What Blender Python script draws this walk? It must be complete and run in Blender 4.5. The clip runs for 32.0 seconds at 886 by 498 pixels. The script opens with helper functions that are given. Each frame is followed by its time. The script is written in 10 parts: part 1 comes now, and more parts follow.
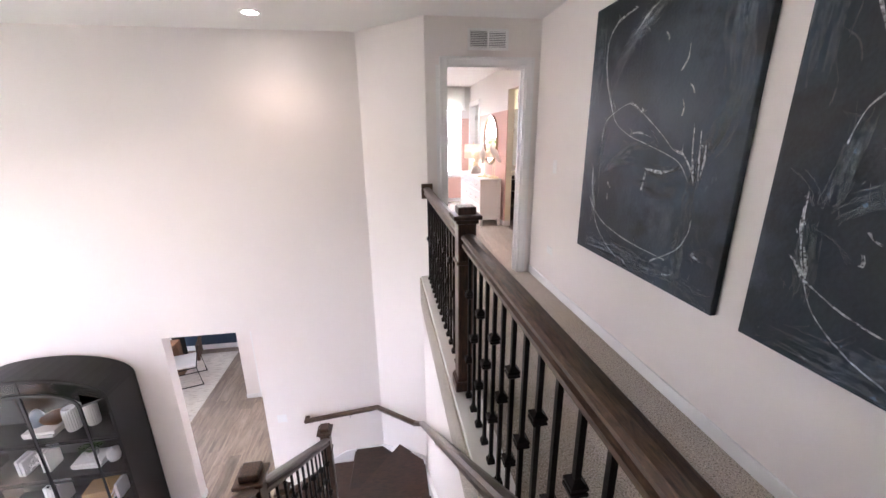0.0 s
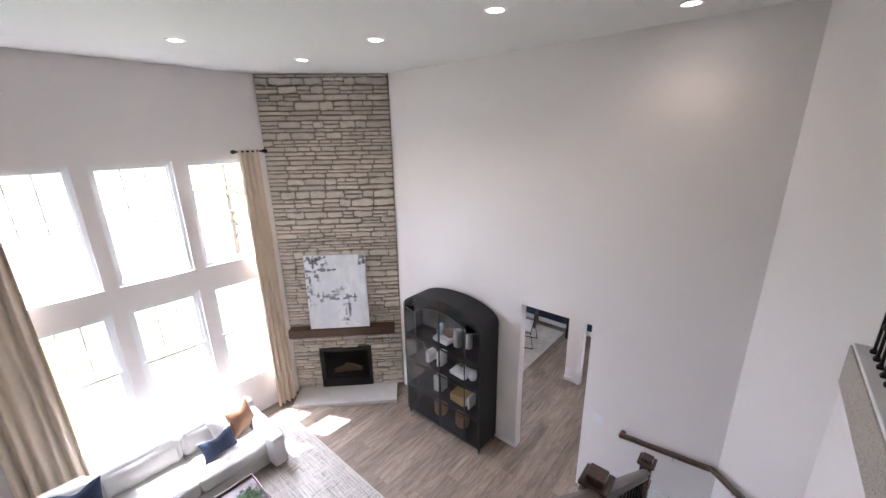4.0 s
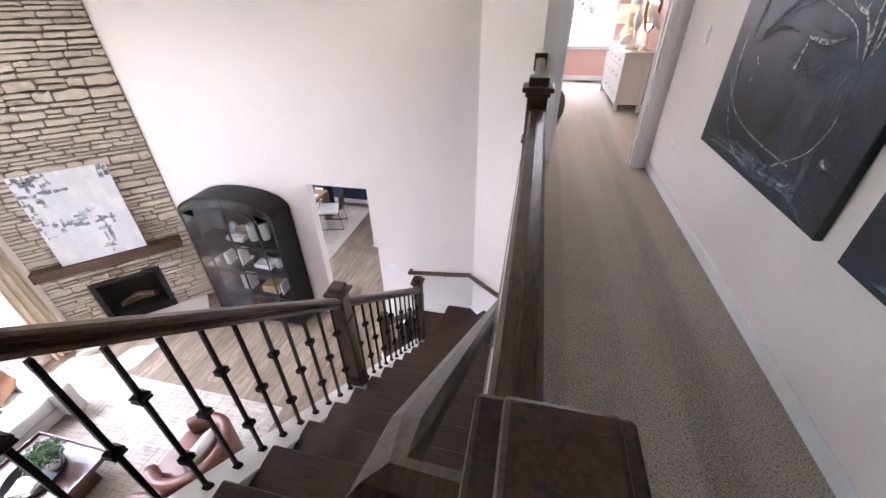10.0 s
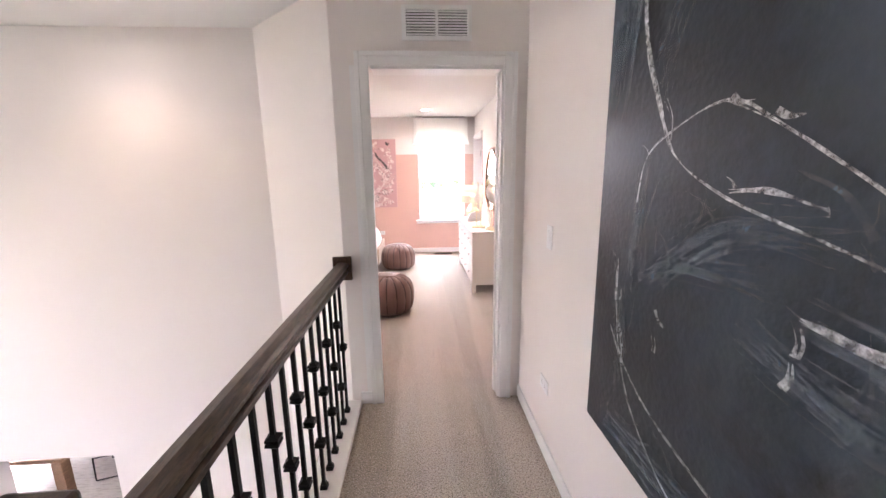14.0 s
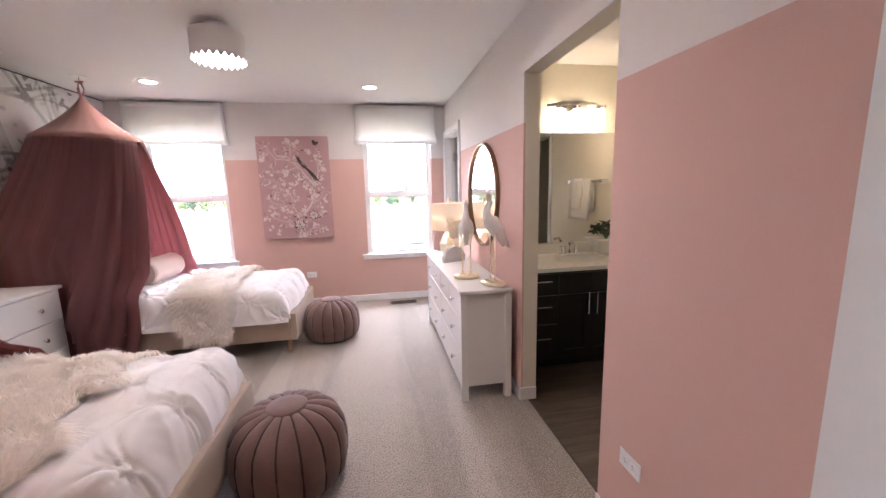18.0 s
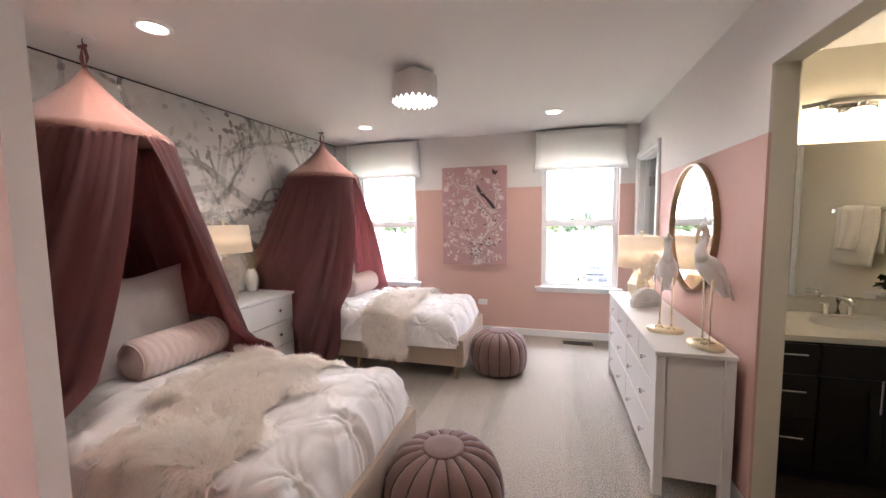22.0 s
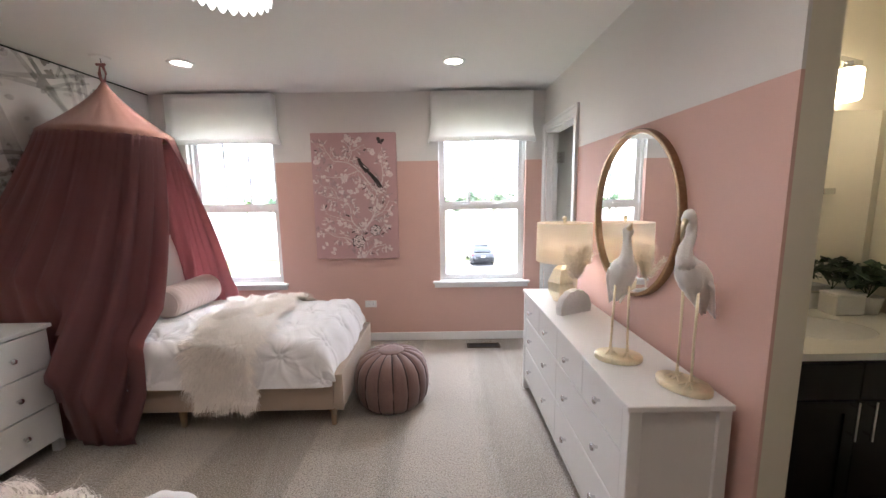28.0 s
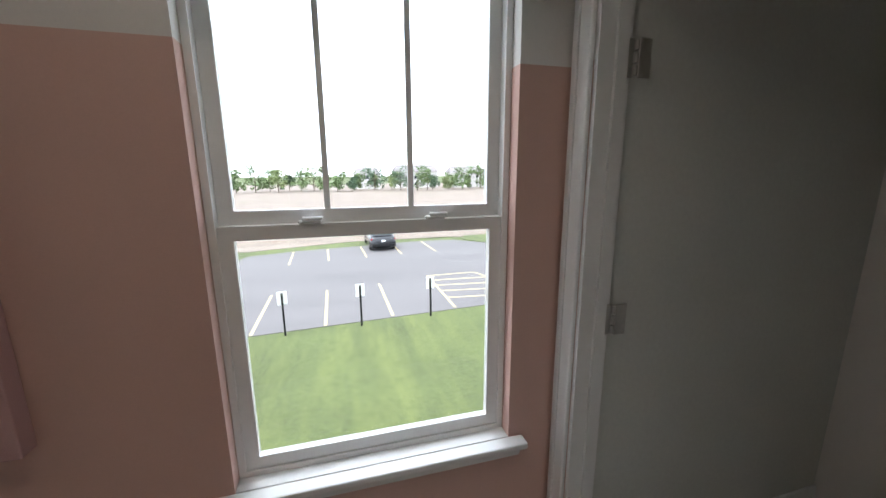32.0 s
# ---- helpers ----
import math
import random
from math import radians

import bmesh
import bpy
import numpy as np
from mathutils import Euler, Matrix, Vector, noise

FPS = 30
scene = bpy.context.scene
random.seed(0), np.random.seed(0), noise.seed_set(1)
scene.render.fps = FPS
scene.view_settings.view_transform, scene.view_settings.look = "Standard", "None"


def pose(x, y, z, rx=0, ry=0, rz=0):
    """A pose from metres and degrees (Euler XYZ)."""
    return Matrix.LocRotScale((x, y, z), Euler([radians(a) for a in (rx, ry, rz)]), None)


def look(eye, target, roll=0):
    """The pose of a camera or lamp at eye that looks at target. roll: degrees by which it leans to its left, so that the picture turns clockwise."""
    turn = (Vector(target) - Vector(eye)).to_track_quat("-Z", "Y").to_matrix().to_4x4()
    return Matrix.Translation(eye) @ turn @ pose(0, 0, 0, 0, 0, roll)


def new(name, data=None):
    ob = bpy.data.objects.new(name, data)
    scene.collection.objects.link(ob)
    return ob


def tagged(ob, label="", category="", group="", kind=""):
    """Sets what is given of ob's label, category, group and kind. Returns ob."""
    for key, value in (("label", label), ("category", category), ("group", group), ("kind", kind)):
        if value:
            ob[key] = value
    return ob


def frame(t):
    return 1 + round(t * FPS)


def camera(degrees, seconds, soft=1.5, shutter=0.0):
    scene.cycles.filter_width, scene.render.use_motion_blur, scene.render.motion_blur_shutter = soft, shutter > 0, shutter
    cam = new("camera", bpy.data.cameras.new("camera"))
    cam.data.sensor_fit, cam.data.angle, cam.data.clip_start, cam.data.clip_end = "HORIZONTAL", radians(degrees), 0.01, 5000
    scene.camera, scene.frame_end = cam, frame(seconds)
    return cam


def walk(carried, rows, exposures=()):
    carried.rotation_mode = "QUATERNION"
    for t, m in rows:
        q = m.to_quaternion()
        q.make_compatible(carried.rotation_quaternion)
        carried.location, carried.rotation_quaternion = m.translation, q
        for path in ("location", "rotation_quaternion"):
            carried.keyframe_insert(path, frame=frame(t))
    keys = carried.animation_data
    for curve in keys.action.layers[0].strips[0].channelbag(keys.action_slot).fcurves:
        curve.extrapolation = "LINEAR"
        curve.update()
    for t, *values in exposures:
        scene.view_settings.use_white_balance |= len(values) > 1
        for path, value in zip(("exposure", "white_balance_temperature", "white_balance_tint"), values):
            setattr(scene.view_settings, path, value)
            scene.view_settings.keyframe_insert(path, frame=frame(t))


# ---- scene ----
cam = camera(99.39, 32.0)
# seconds, x, y, z, pitch, roll, yaw
ROWS = [
    (0.0, -0.000, 0.000, 1.405, -16.56, 0.74, -8.70),
    (0.5, -0.095, -0.022, 1.414, -16.55, 0.74, -1.22),
    (1.0, -0.218, -0.027, 1.425, -16.32, 0.82, 4.97),
    (1.5, -0.295, -0.031, 1.443, -16.27, 0.88, 11.03),
    (2.0, -0.337, -0.017, 1.449, -16.01, 0.95, 16.87),
    (2.5, -0.344, 0.010, 1.472, -15.90, 1.08, 22.70),
    (3.0, -0.354, 0.011, 1.496, -16.02, 1.09, 28.86),
    (3.5, -0.335, -0.002, 1.478, -15.86, 0.89, 35.33),
    (5.5, -0.448, -0.019, 1.463, -22.16, 1.08, 50.13),
    (6.0, -0.458, -0.026, 1.455, -25.00, 1.09, 51.97),
    (6.5, -0.460, -0.015, 1.452, -28.06, 1.20, 53.34),
    (7.0, -0.446, -0.014, 1.446, -30.68, 1.22, 53.99),
    (7.5, -0.398, 0.003, 1.431, -32.75, 1.33, 53.51),
    (8.0, -0.312, -0.014, 1.439, -34.43, 1.52, 50.39),
    (8.5, -0.164, -0.007, 1.433, -35.48, 1.58, 42.65),
    (9.0, 0.028, -0.048, 1.430, -35.89, 1.55, 30.97),
    (9.5, 0.222, -0.075, 1.386, -34.90, 1.26, 20.96),
    (10.0, 0.377, -0.089, 1.372, -33.54, 0.98, 12.80),
    (10.5, 0.454, -0.075, 1.418, -31.45, 0.88, 4.39),
    (11.0, 0.622, 0.016, 1.423, -27.53, 0.91, -0.73),
    (11.5, 0.738, 0.126, 1.414, -22.95, 0.87, -4.12),
    (12.0, 0.886, 0.295, 1.432, -18.60, 0.89, -4.84),
    (12.5, 0.915, 0.529, 1.429, -14.94, 0.85, -4.28),
    (13.0, 0.893, 0.839, 1.453, -12.49, 0.66, -3.24),
    (13.5, 0.872, 1.121, 1.438, -11.55, 0.64, -3.18),
    (14.0, 0.865, 1.448, 1.452, -11.42, 0.76, -3.57),
    (14.5, 0.840, 1.789, 1.435, -11.39, 0.94, -4.46),
    (16.5, 0.904, 2.944, 1.404, -10.38, 1.08, -9.53),
    (17.0, 0.930, 3.204, 1.422, -9.99, 1.20, -10.20),
    (17.5, 0.978, 3.404, 1.423, -9.48, 1.22, -10.44),
    (18.0, 0.975, 3.578, 1.411, -9.18, 1.31, -10.21),
    (18.5, 0.955, 3.706, 1.426, -9.03, 1.23, -9.39),
    (19.0, 0.956, 3.752, 1.442, -9.03, 1.01, -6.95),
    (19.5, 0.956, 3.768, 1.437, -8.82, 1.05, -1.89),
    (20.0, 0.968, 3.774, 1.448, -8.35, 0.96, 3.85),
    (20.5, 0.952, 3.765, 1.436, -7.22, 0.81, 7.76),
    (21.0, 0.975, 3.778, 1.446, -6.38, 0.86, 11.36),
    (21.5, 0.963, 3.775, 1.446, -5.44, 0.79, 13.86),
    (22.0, 0.971, 3.792, 1.434, -4.73, 0.77, 16.08),
    (22.5, 0.963, 3.807, 1.423, -4.57, 0.71, 17.12),
    (23.0, 0.943, 3.824, 1.415, -4.90, 0.82, 17.13),
    (23.5, 0.946, 3.851, 1.394, -5.56, 0.78, 17.32),
    (24.0, 0.943, 3.871, 1.382, -7.70, 0.97, 16.42),
    (24.5, 0.937, 3.852, 1.383, -10.92, 1.06, 14.44),
    (26.5, 0.861, 3.924, 1.412, -12.73, 0.91, 1.92),
    (27.0, 0.911, 4.136, 1.444, -11.12, 0.89, -0.15),
    (27.5, 0.900, 4.376, 1.439, -9.28, 0.77, -1.03),
    (28.0, 0.869, 4.693, 1.451, -8.05, 0.77, -0.41),
    (28.5, 0.856, 4.980, 1.457, -8.05, 0.74, -0.15),
    (29.0, 0.932, 5.332, 1.433, -7.67, 0.78, 0.84),
    (29.5, 0.911, 5.708, 1.420, -7.98, 0.95, 0.81),
    (30.0, 0.912, 6.070, 1.453, -8.65, 0.92, 0.19),
    (30.5, 0.975, 6.455, 1.462, -9.25, 0.92, -0.63),
    (31.0, 1.001, 6.769, 1.503, -11.26, 0.92, -3.29),
    (31.5, 1.047, 7.081, 1.528, -12.57, 1.05, -7.84),
    (32.0, 1.182, 7.345, 1.492, -11.60, 0.35, -15.66),
]
EXPOSURES = [(0.0, 3.3, 5850, 23), (2.0, 3.0, 5800, 23), (3.5, 2.6, 5600, 20), (6.0, 2.0, 5700, 18), (7.0, 2.05, 5750, 18), (8.0, 2.15, 5750, 18), (9.0, 2.35, 5750, 18), (10.0, 3.1, 5700, 20), (11.0, 3.6, 5900, 22), (12.5, 3.6, 6000, 24), (15.0, 3.2, 6000, 25), (17.0, 2.75, 5800, 26), (19.0, 2.4, 5800, 20), (22.0, 2.35, 5850, 16), (27.0, 2.25, 5800, 12), (28.0, 2.0, 5750, 12), (29.0, 1.8, 5800, 10), (30.0, 1.4, 5700, 9), (31.0, 0.85, 5800, 9), (32.0, 0.35, 5900, 8)]
walk(cam, [(t, pose(x, y, z, 90 + pitch, roll, yaw)) for t, x, y, z, pitch, roll, yaw in ROWS], EXPOSURES)

# ---- light ----
world = bpy.data.worlds.new("world")
scene.world = world
world.use_nodes = True
wn = world.node_tree
sky = wn.nodes.new("ShaderNodeTexSky")
sky.sky_type, sky.sun_disc = "NISHITA", False
SUN_EL, SUN_AZ = 68.0, 244.0
sky.sun_elevation, sky.sun_rotation = radians(SUN_EL), radians(SUN_AZ)
haze = wn.nodes.new("ShaderNodeMix")   # thin white cloud over the whole sky
haze.data_type = "RGBA"
haze.inputs["Factor"].default_value = 0.6
wn.links.new(sky.outputs[0], haze.inputs["A"])
haze.inputs["B"].default_value = (32.0, 32.5, 33.4, 1)
wn.links.new(haze.outputs["Result"], wn.nodes["Background"].inputs[0])
wn.nodes["Background"].inputs[1].default_value = 0.15
sun = new("sun", bpy.data.lights.new("sun", "SUN"))
sun.data.energy, sun.data.angle, sun.data.color = 4.5, radians(0.6), (1.0, 0.95, 0.88)
sun_way = Vector((math.sin(radians(SUN_AZ)) * math.cos(radians(SUN_EL)), math.cos(radians(SUN_AZ)) * math.cos(radians(SUN_EL)), math.sin(radians(SUN_EL))))
sun.matrix_world = look((0, 0, 30), Vector((0, 0, 30)) - sun_way)


def area(name, m, w, h, watts, colour=(1, 1, 1)):
    lamp = bpy.data.lights.new(name, "AREA")
    lamp.shape, lamp.size, lamp.size_y, lamp.energy, lamp.color = "RECTANGLE", w, h, watts, colour
    ob = new(name, lamp)
    ob.matrix_world = m
    return ob


def spot(name, x, y, z, watts, colour=(1.0, 0.84, 0.66), size=130, radius=0.05):
    lamp = bpy.data.lights.new(name, "SPOT")
    lamp.energy, lamp.color, lamp.spot_size, lamp.spot_blend, lamp.shadow_soft_size = watts, colour, radians(size), 0.8, radius
    ob = new(name, lamp)
    ob.matrix_world = pose(x, y, z)
    return ob


# sky light slanting in through the window openings, from above the line of sight
area("sky_light_living", look((-8.3, 1.12, 3.1), (-4.6, 1.12, -2.6)), 3.4, 2.4, 150, (0.97, 0.985, 1.0))
area("sky_light_door", look((-7.6, -1.80, 0.1), (-5.9, -1.8, -2.9)), 0.9, 0.9, 14, (0.96, 0.98, 1.0))
area("sky_light_bed_a", look((-1.12, 9.7, 3.3), (-1.0, 6.6, 0.3)), 1.1, 1.0, 27, (0.98, 0.99, 1.0))
area("sky_light_bed_b", look((1.27, 9.7, 3.3), (1.0, 6.6, 0.3)), 1.1, 1.0, 27, (0.98, 0.99, 1.0))
LIVING_CANS = [(-5.0, 1.42), (-5.04, 2.79), (-3.61, 2.78), (-2.21, 2.82), (-1.03, 3.73)]
BED_CANS = [(-0.98, 5.30), (-0.97, 7.55), (0.98, 7.57), (1.01, 5.36)]
for q in LIVING_CANS:
    spot("downlight", *q, 2.40, *((7,) if q[1] < 3 else (2.4, (1.0, 0.74, 0.50))))
for q in BED_CANS:
    spot("downlight", *q, 2.40, 7, size=168)

# ---- materials ----
def mat(name, rgb, rough=0.5, metal=0.0, var=0.06, vscale=2.0, bump=0.0, bscale=60.0, emit=0.0, trans=0.0, sheen=0.0, spec=0.5, coat=0.0, stretch=(1, 1, 1), island=0.0):
    """A surface with broad stains and fine grain, both in metres of the world."""
    m = bpy.data.materials.new(name)
    m.use_nodes = True
    nt = m.node_tree
    b = nt.nodes["Principled BSDF"]
    b.inputs["Roughness"].default_value = rough
    b.inputs["Metallic"].default_value = metal
    b.inputs["Specular IOR Level"].default_value = spec
    b.inputs["Sheen Weight"].default_value = sheen
    b.inputs["Coat Weight"].default_value = coat
    b.inputs["Transmission Weight"].default_value = trans
    geo = nt.nodes.new("ShaderNodeNewGeometry")
    mp = nt.nodes.new("ShaderNodeMapping")
    mp.inputs["Scale"].default_value = stretch
    nt.links.new(geo.outputs["Position"], mp.inputs[0])
    big = nt.nodes.new("ShaderNodeTexNoise")
    big.inputs["Scale"].default_value = vscale
    big.inputs["Detail"].default_value = 3.0
    fine = nt.nodes.new("ShaderNodeTexNoise")
    fine.inputs["Scale"].default_value = bscale
    fine.inputs["Detail"].default_value = 4.0
    nt.links.new(mp.outputs[0], big.inputs["Vector"])
    nt.links.new(mp.outputs[0], fine.inputs["Vector"])
    add = nt.nodes.new("ShaderNodeMath")
    add.operation = "ADD"
    nt.links.new(big.outputs[0], add.inputs[0])
    nt.links.new(fine.outputs[0], add.inputs[1])
    rng = nt.nodes.new("ShaderNodeMapRange")
    rng.inputs["From Min"].default_value, rng.inputs["From Max"].default_value = 0.6, 1.4
    rng.inputs["To Min"].default_value, rng.inputs["To Max"].default_value = 1.0 - var, 1.0 + var
    nt.links.new(add.outputs[0], rng.inputs[0])
    last = rng.outputs[0]
    if island:
        oi = nt.nodes.new("ShaderNodeObjectInfo")
        gi = nt.nodes.new("ShaderNodeNewGeometry")
        both = nt.nodes.new("ShaderNodeMath")
        both.operation = "ADD"
        nt.links.new(oi.outputs["Random"], both.inputs[0])
        nt.links.new(gi.outputs["Random Per Island"], both.inputs[1])
        fr = nt.nodes.new("ShaderNodeMath")
        fr.operation = "FRACT"
        nt.links.new(both.outputs[0], fr.inputs[0])
        r2 = nt.nodes.new("ShaderNodeMapRange")
        r2.inputs["To Min"].default_value, r2.inputs["To Max"].default_value = 1.0 - island, 1.0 + island
        nt.links.new(fr.outputs[0], r2.inputs[0])
        mul = nt.nodes.new("ShaderNodeMath")
        mul.operation = "MULTIPLY"
        nt.links.new(last, mul.inputs[0])
        nt.links.new(r2.outputs[0], mul.inputs[1])
        last = mul.outputs[0]
    col = nt.nodes.new("ShaderNodeVectorMath")
    col.operation = "SCALE"
    col.inputs[0].default_value = rgb
    nt.links.new(last, col.inputs["Scale"])
    nt.links.new(col.outputs[0], b.inputs["Base Color"])
    if bump:
        bp = nt.nodes.new("ShaderNodeBump")
        bp.inputs["Strength"].default_value = bump
        bp.inputs["Distance"].default_value = 0.01
        nt.links.new(fine.outputs[0], bp.inputs["Height"])
        nt.links.new(bp.outputs[0], b.inputs["Normal"])
    if emit:
        b.inputs["Emission Color"].default_value = (*rgb, 1)
        b.inputs["Emission Strength"].default_value = emit
    return m


def two_tone(name, low, high, line):
    """Wall paint with a level line between two colours."""
    m = mat(name, low, 0.75, var=0.03, bump=0.04, bscale=220)
    nt = m.node_tree
    b = nt.nodes["Principled BSDF"]
    src = b.inputs["Base Color"].links[0].from_node
    geo = nt.nodes.new("ShaderNodeNewGeometry")
    sep = nt.nodes.new("ShaderNodeSeparateXYZ")
    nt.links.new(geo.outputs["Position"], sep.inputs[0])
    gt = nt.nodes.new("ShaderNodeMath")
    gt.operation = "GREATER_THAN"
    gt.inputs[1].default_value = line
    nt.links.new(sep.outputs[2], gt.inputs[0])
    mix = nt.nodes.new("ShaderNodeMix")
    mix.data_type = "RGBA"
    nt.links.new(gt.outputs[0], mix.inputs["Factor"])
    mix.inputs["A"].default_value = (*low, 1)
    mix.inputs["B"].default_value = (*high, 1)
    nt.links.new(mix.outputs["Result"], src.inputs[0])
    return m


def wood(name, dark, light, rough=0.35, scale=(1, 1, 1), island=0.12, coat=0.0, bump=0.15, rings=14.0):
    """Grain drawn out along one axis; scale is small along the grain."""
    m = bpy.data.materials.new(name)
    m.use_nodes = True
    nt = m.node_tree
    b = nt.nodes["Principled BSDF"]
    b.inputs["Roughness"].default_value = rough
    b.inputs["Coat Weight"].default_value = coat
    b.inputs["Coat Roughness"].default_value = 0.3
    geo = nt.nodes.new("ShaderNodeNewGeometry")
    oi = nt.nodes.new("ShaderNodeObjectInfo")
    off = nt.nodes.new("ShaderNodeVectorMath")
    off.operation = "MULTIPLY_ADD"
    rnd = nt.nodes.new("ShaderNodeCombineXYZ")
    add = nt.nodes.new("ShaderNodeMath")
    add.operation = "ADD"
    nt.links.new(oi.outputs["Random"], add.inputs[0])
    nt.links.new(geo.outputs["Random Per Island"], add.inputs[1])
    for i in range(3):
        nt.links.new(add.outputs[0], rnd.inputs[i])
    nt.links.new(rnd.outputs[0], off.inputs[0])
    off.inputs[1].default_value = (37, 23, 11)
    nt.links.new(geo.outputs["Position"], off.inputs[2])
    mp = nt.nodes.new("ShaderNodeMapping")
    mp.inputs["Scale"].default_value = scale
    nt.links.new(off.outputs[0], mp.inputs[0])
    n1 = nt.nodes.new("ShaderNodeTexNoise")
    n1.inputs["Scale"].default_value, n1.inputs["Detail"].default_value, n1.inputs["Distortion"].default_value = rings, 6.0, 0.8
    n2 = nt.nodes.new("ShaderNodeTexNoise")
    n2.inputs["Scale"].default_value, n2.inputs["Detail"].default_value = rings * 7, 3.0
    nt.links.new(mp.outputs[0], n1.inputs["Vector"])
    nt.links.new(mp.outputs[0], n2.inputs["Vector"])
    mixf = nt.nodes.new("ShaderNodeMath")
    mixf.operation = "MULTIPLY_ADD"
    mixf.inputs[1].default_value = 0.35
    nt.links.new(n2.outputs[0], mixf.inputs[0])
    nt.links.new(n1.outputs[0], mixf.inputs[2])
    ramp = nt.nodes.new("ShaderNodeValToRGB")
    ramp.color_ramp.elements[0].position, ramp.color_ramp.elements[0].color = 0.45, (*dark, 1)
    ramp.color_ramp.elements[1].position, ramp.color_ramp.elements[1].color = 0.88, (*light, 1)
    nt.links.new(mixf.outputs[0], ramp.inputs[0])
    fr = nt.nodes.new("ShaderNodeMath")
    fr.operation = "FRACT"
    nt.links.new(add.outputs[0], fr.inputs[0])
    r2 = nt.nodes.new("ShaderNodeMapRange")
    r2.inputs["To Min"].default_value, r2.inputs["To Max"].default_value = 1.0 - island, 1.0 + island
    nt.links.new(fr.outputs[0], r2.inputs[0])
    sc = nt.nodes.new("ShaderNodeVectorMath")
    sc.operation = "SCALE"
    nt.links.new(ramp.outputs[0], sc.inputs[0])
    nt.links.new(r2.outputs[0], sc.inputs["Scale"])
    nt.links.new(sc.outputs[0], b.inputs["Base Color"])
    bp = nt.nodes.new("ShaderNodeBump")
    bp.inputs["Strength"].default_value, bp.inputs["Distance"].default_value = bump, 0.004
    nt.links.new(mixf.outputs[0], bp.inputs["Height"])
    nt.links.new(bp.outputs[0], b.inputs["Normal"])
    return m


WHITE = (0.80, 0.79, 0.77)
PAINT = mat("warm_white_wall_paint", (0.82, 0.775, 0.745), 0.8, var=0.025, vscale=0.8, bump=0.04, bscale=240)
CEIL = mat("flat_white_ceiling_paint", (0.80, 0.79, 0.77), 0.9, var=0.02, vscale=0.7, bump=0.05, bscale=200)
TRIM = mat("satin_white_trim", (0.82, 0.82, 0.81), 0.4, var=0.02, vscale=3)
PINK = two_tone("blush_and_white_wall_paint", (0.655, 0.435, 0.372), (0.76, 0.74, 0.71), 1.784)
BATHP = mat("cream_bath_paint", (0.74, 0.70, 0.58), 0.7, var=0.02, bump=0.04, bscale=220)
DARKWOOD = wood("dark_stained_oak", (0.018, 0.010, 0.006), (0.125, 0.070, 0.040), 0.34, (8, 1.2, 8), 0.15, coat=0.2)
TREADWOOD = wood("dark_stained_oak_tread", (0.008, 0.004, 0.0025), (0.055, 0.023, 0.012), 0.42, (1.0, 9, 9), 0.3, coat=0.0)
POSTWOOD = wood("dark_stained_oak_post", (0.013, 0.007, 0.0045), (0.09, 0.046, 0.027), 0.36, (9, 9, 1.2), 0.15, coat=0.3)
IRON = mat("black_wrought_iron", (0.012, 0.011, 0.011), 0.45, 0.6, var=0.2, bump=0.1, bscale=150)
PLANK = wood("grey_brown_vinyl_plank", (0.155, 0.118, 0.088), (0.32, 0.25, 0.19), 0.45, (6, 0.8, 6), 0.22, rings=3.0, bump=0.1)
CARPET = mat("grey_beige_cut_pile_carpet", (0.42, 0.365, 0.30), 0.95, var=0.15, vscale=5, bump=1.0, bscale=150, sheen=0.25)
GLASS = bpy.data.materials.new("clear_glass")
GLASS.use_nodes = True
_b = GLASS.node_tree.nodes["Principled BSDF"]
_b.inputs["Transmission Weight"].default_value, _b.inputs["Roughness"].default_value, _b.inputs["IOR"].default_value = 1.0, 0.0, 1.08
CABGLASS = GLASS.copy()
CABGLASS.name = "reflective_cabinet_glass"
CABGLASS.node_tree.nodes["Principled BSDF"].inputs["IOR"].default_value = 1.27
GRASS = mat("mown_lawn", (0.070, 0.088, 0.027), 0.9, var=0.45, vscale=0.35, bump=0.8, bscale=8)
GLOW = mat("lit_lamp_diffuser", (1.0, 0.86, 0.70), 0.4, var=0.0, emit=9.0)
BLACKM = mat("matt_black_metal", (0.009, 0.009, 0.010), 0.5, 0.0, var=0.15, bump=0.03, spec=0.3)


def translucent(m, share, rgb):
    """Thin cloth or paper that lets some light through."""
    nt = m.node_tree
    b, out = nt.nodes["Principled BSDF"], nt.nodes["Material Output"]
    tr = nt.nodes.new("ShaderNodeBsdfTranslucent")
    tr.inputs[0].default_value = (*rgb, 1)
    mx = nt.nodes.new("ShaderNodeMixShader")
    mx.inputs[0].default_value = share
    nt.links.new(b.outputs[0], mx.inputs[1])
    nt.links.new(tr.outputs[0], mx.inputs[2])
    nt.links.new(mx.outputs[0], out.inputs[0])

# ---- building helpers ----
def thing(name, label, category, loc=(0, 0, 0), group="", kind="", rz=0.0):
    ob = new(name)
    ob.empty_display_size = 0.1
    ob.matrix_world = pose(*loc, 0, 0, rz)
    return tagged(ob, label, category, group, kind)


def part(name, bm, material, parent=None, label="", smooth=False):
    me = bpy.data.meshes.new(name)
    bm.to_mesh(me)
    bm.free()
    if smooth:
        for p in me.polygons:
            p.use_smooth = True
    me.materials.append(material)
    ob = new(name, me)
    ob.parent = parent
    if label:
        ob["label"] = label
    return ob


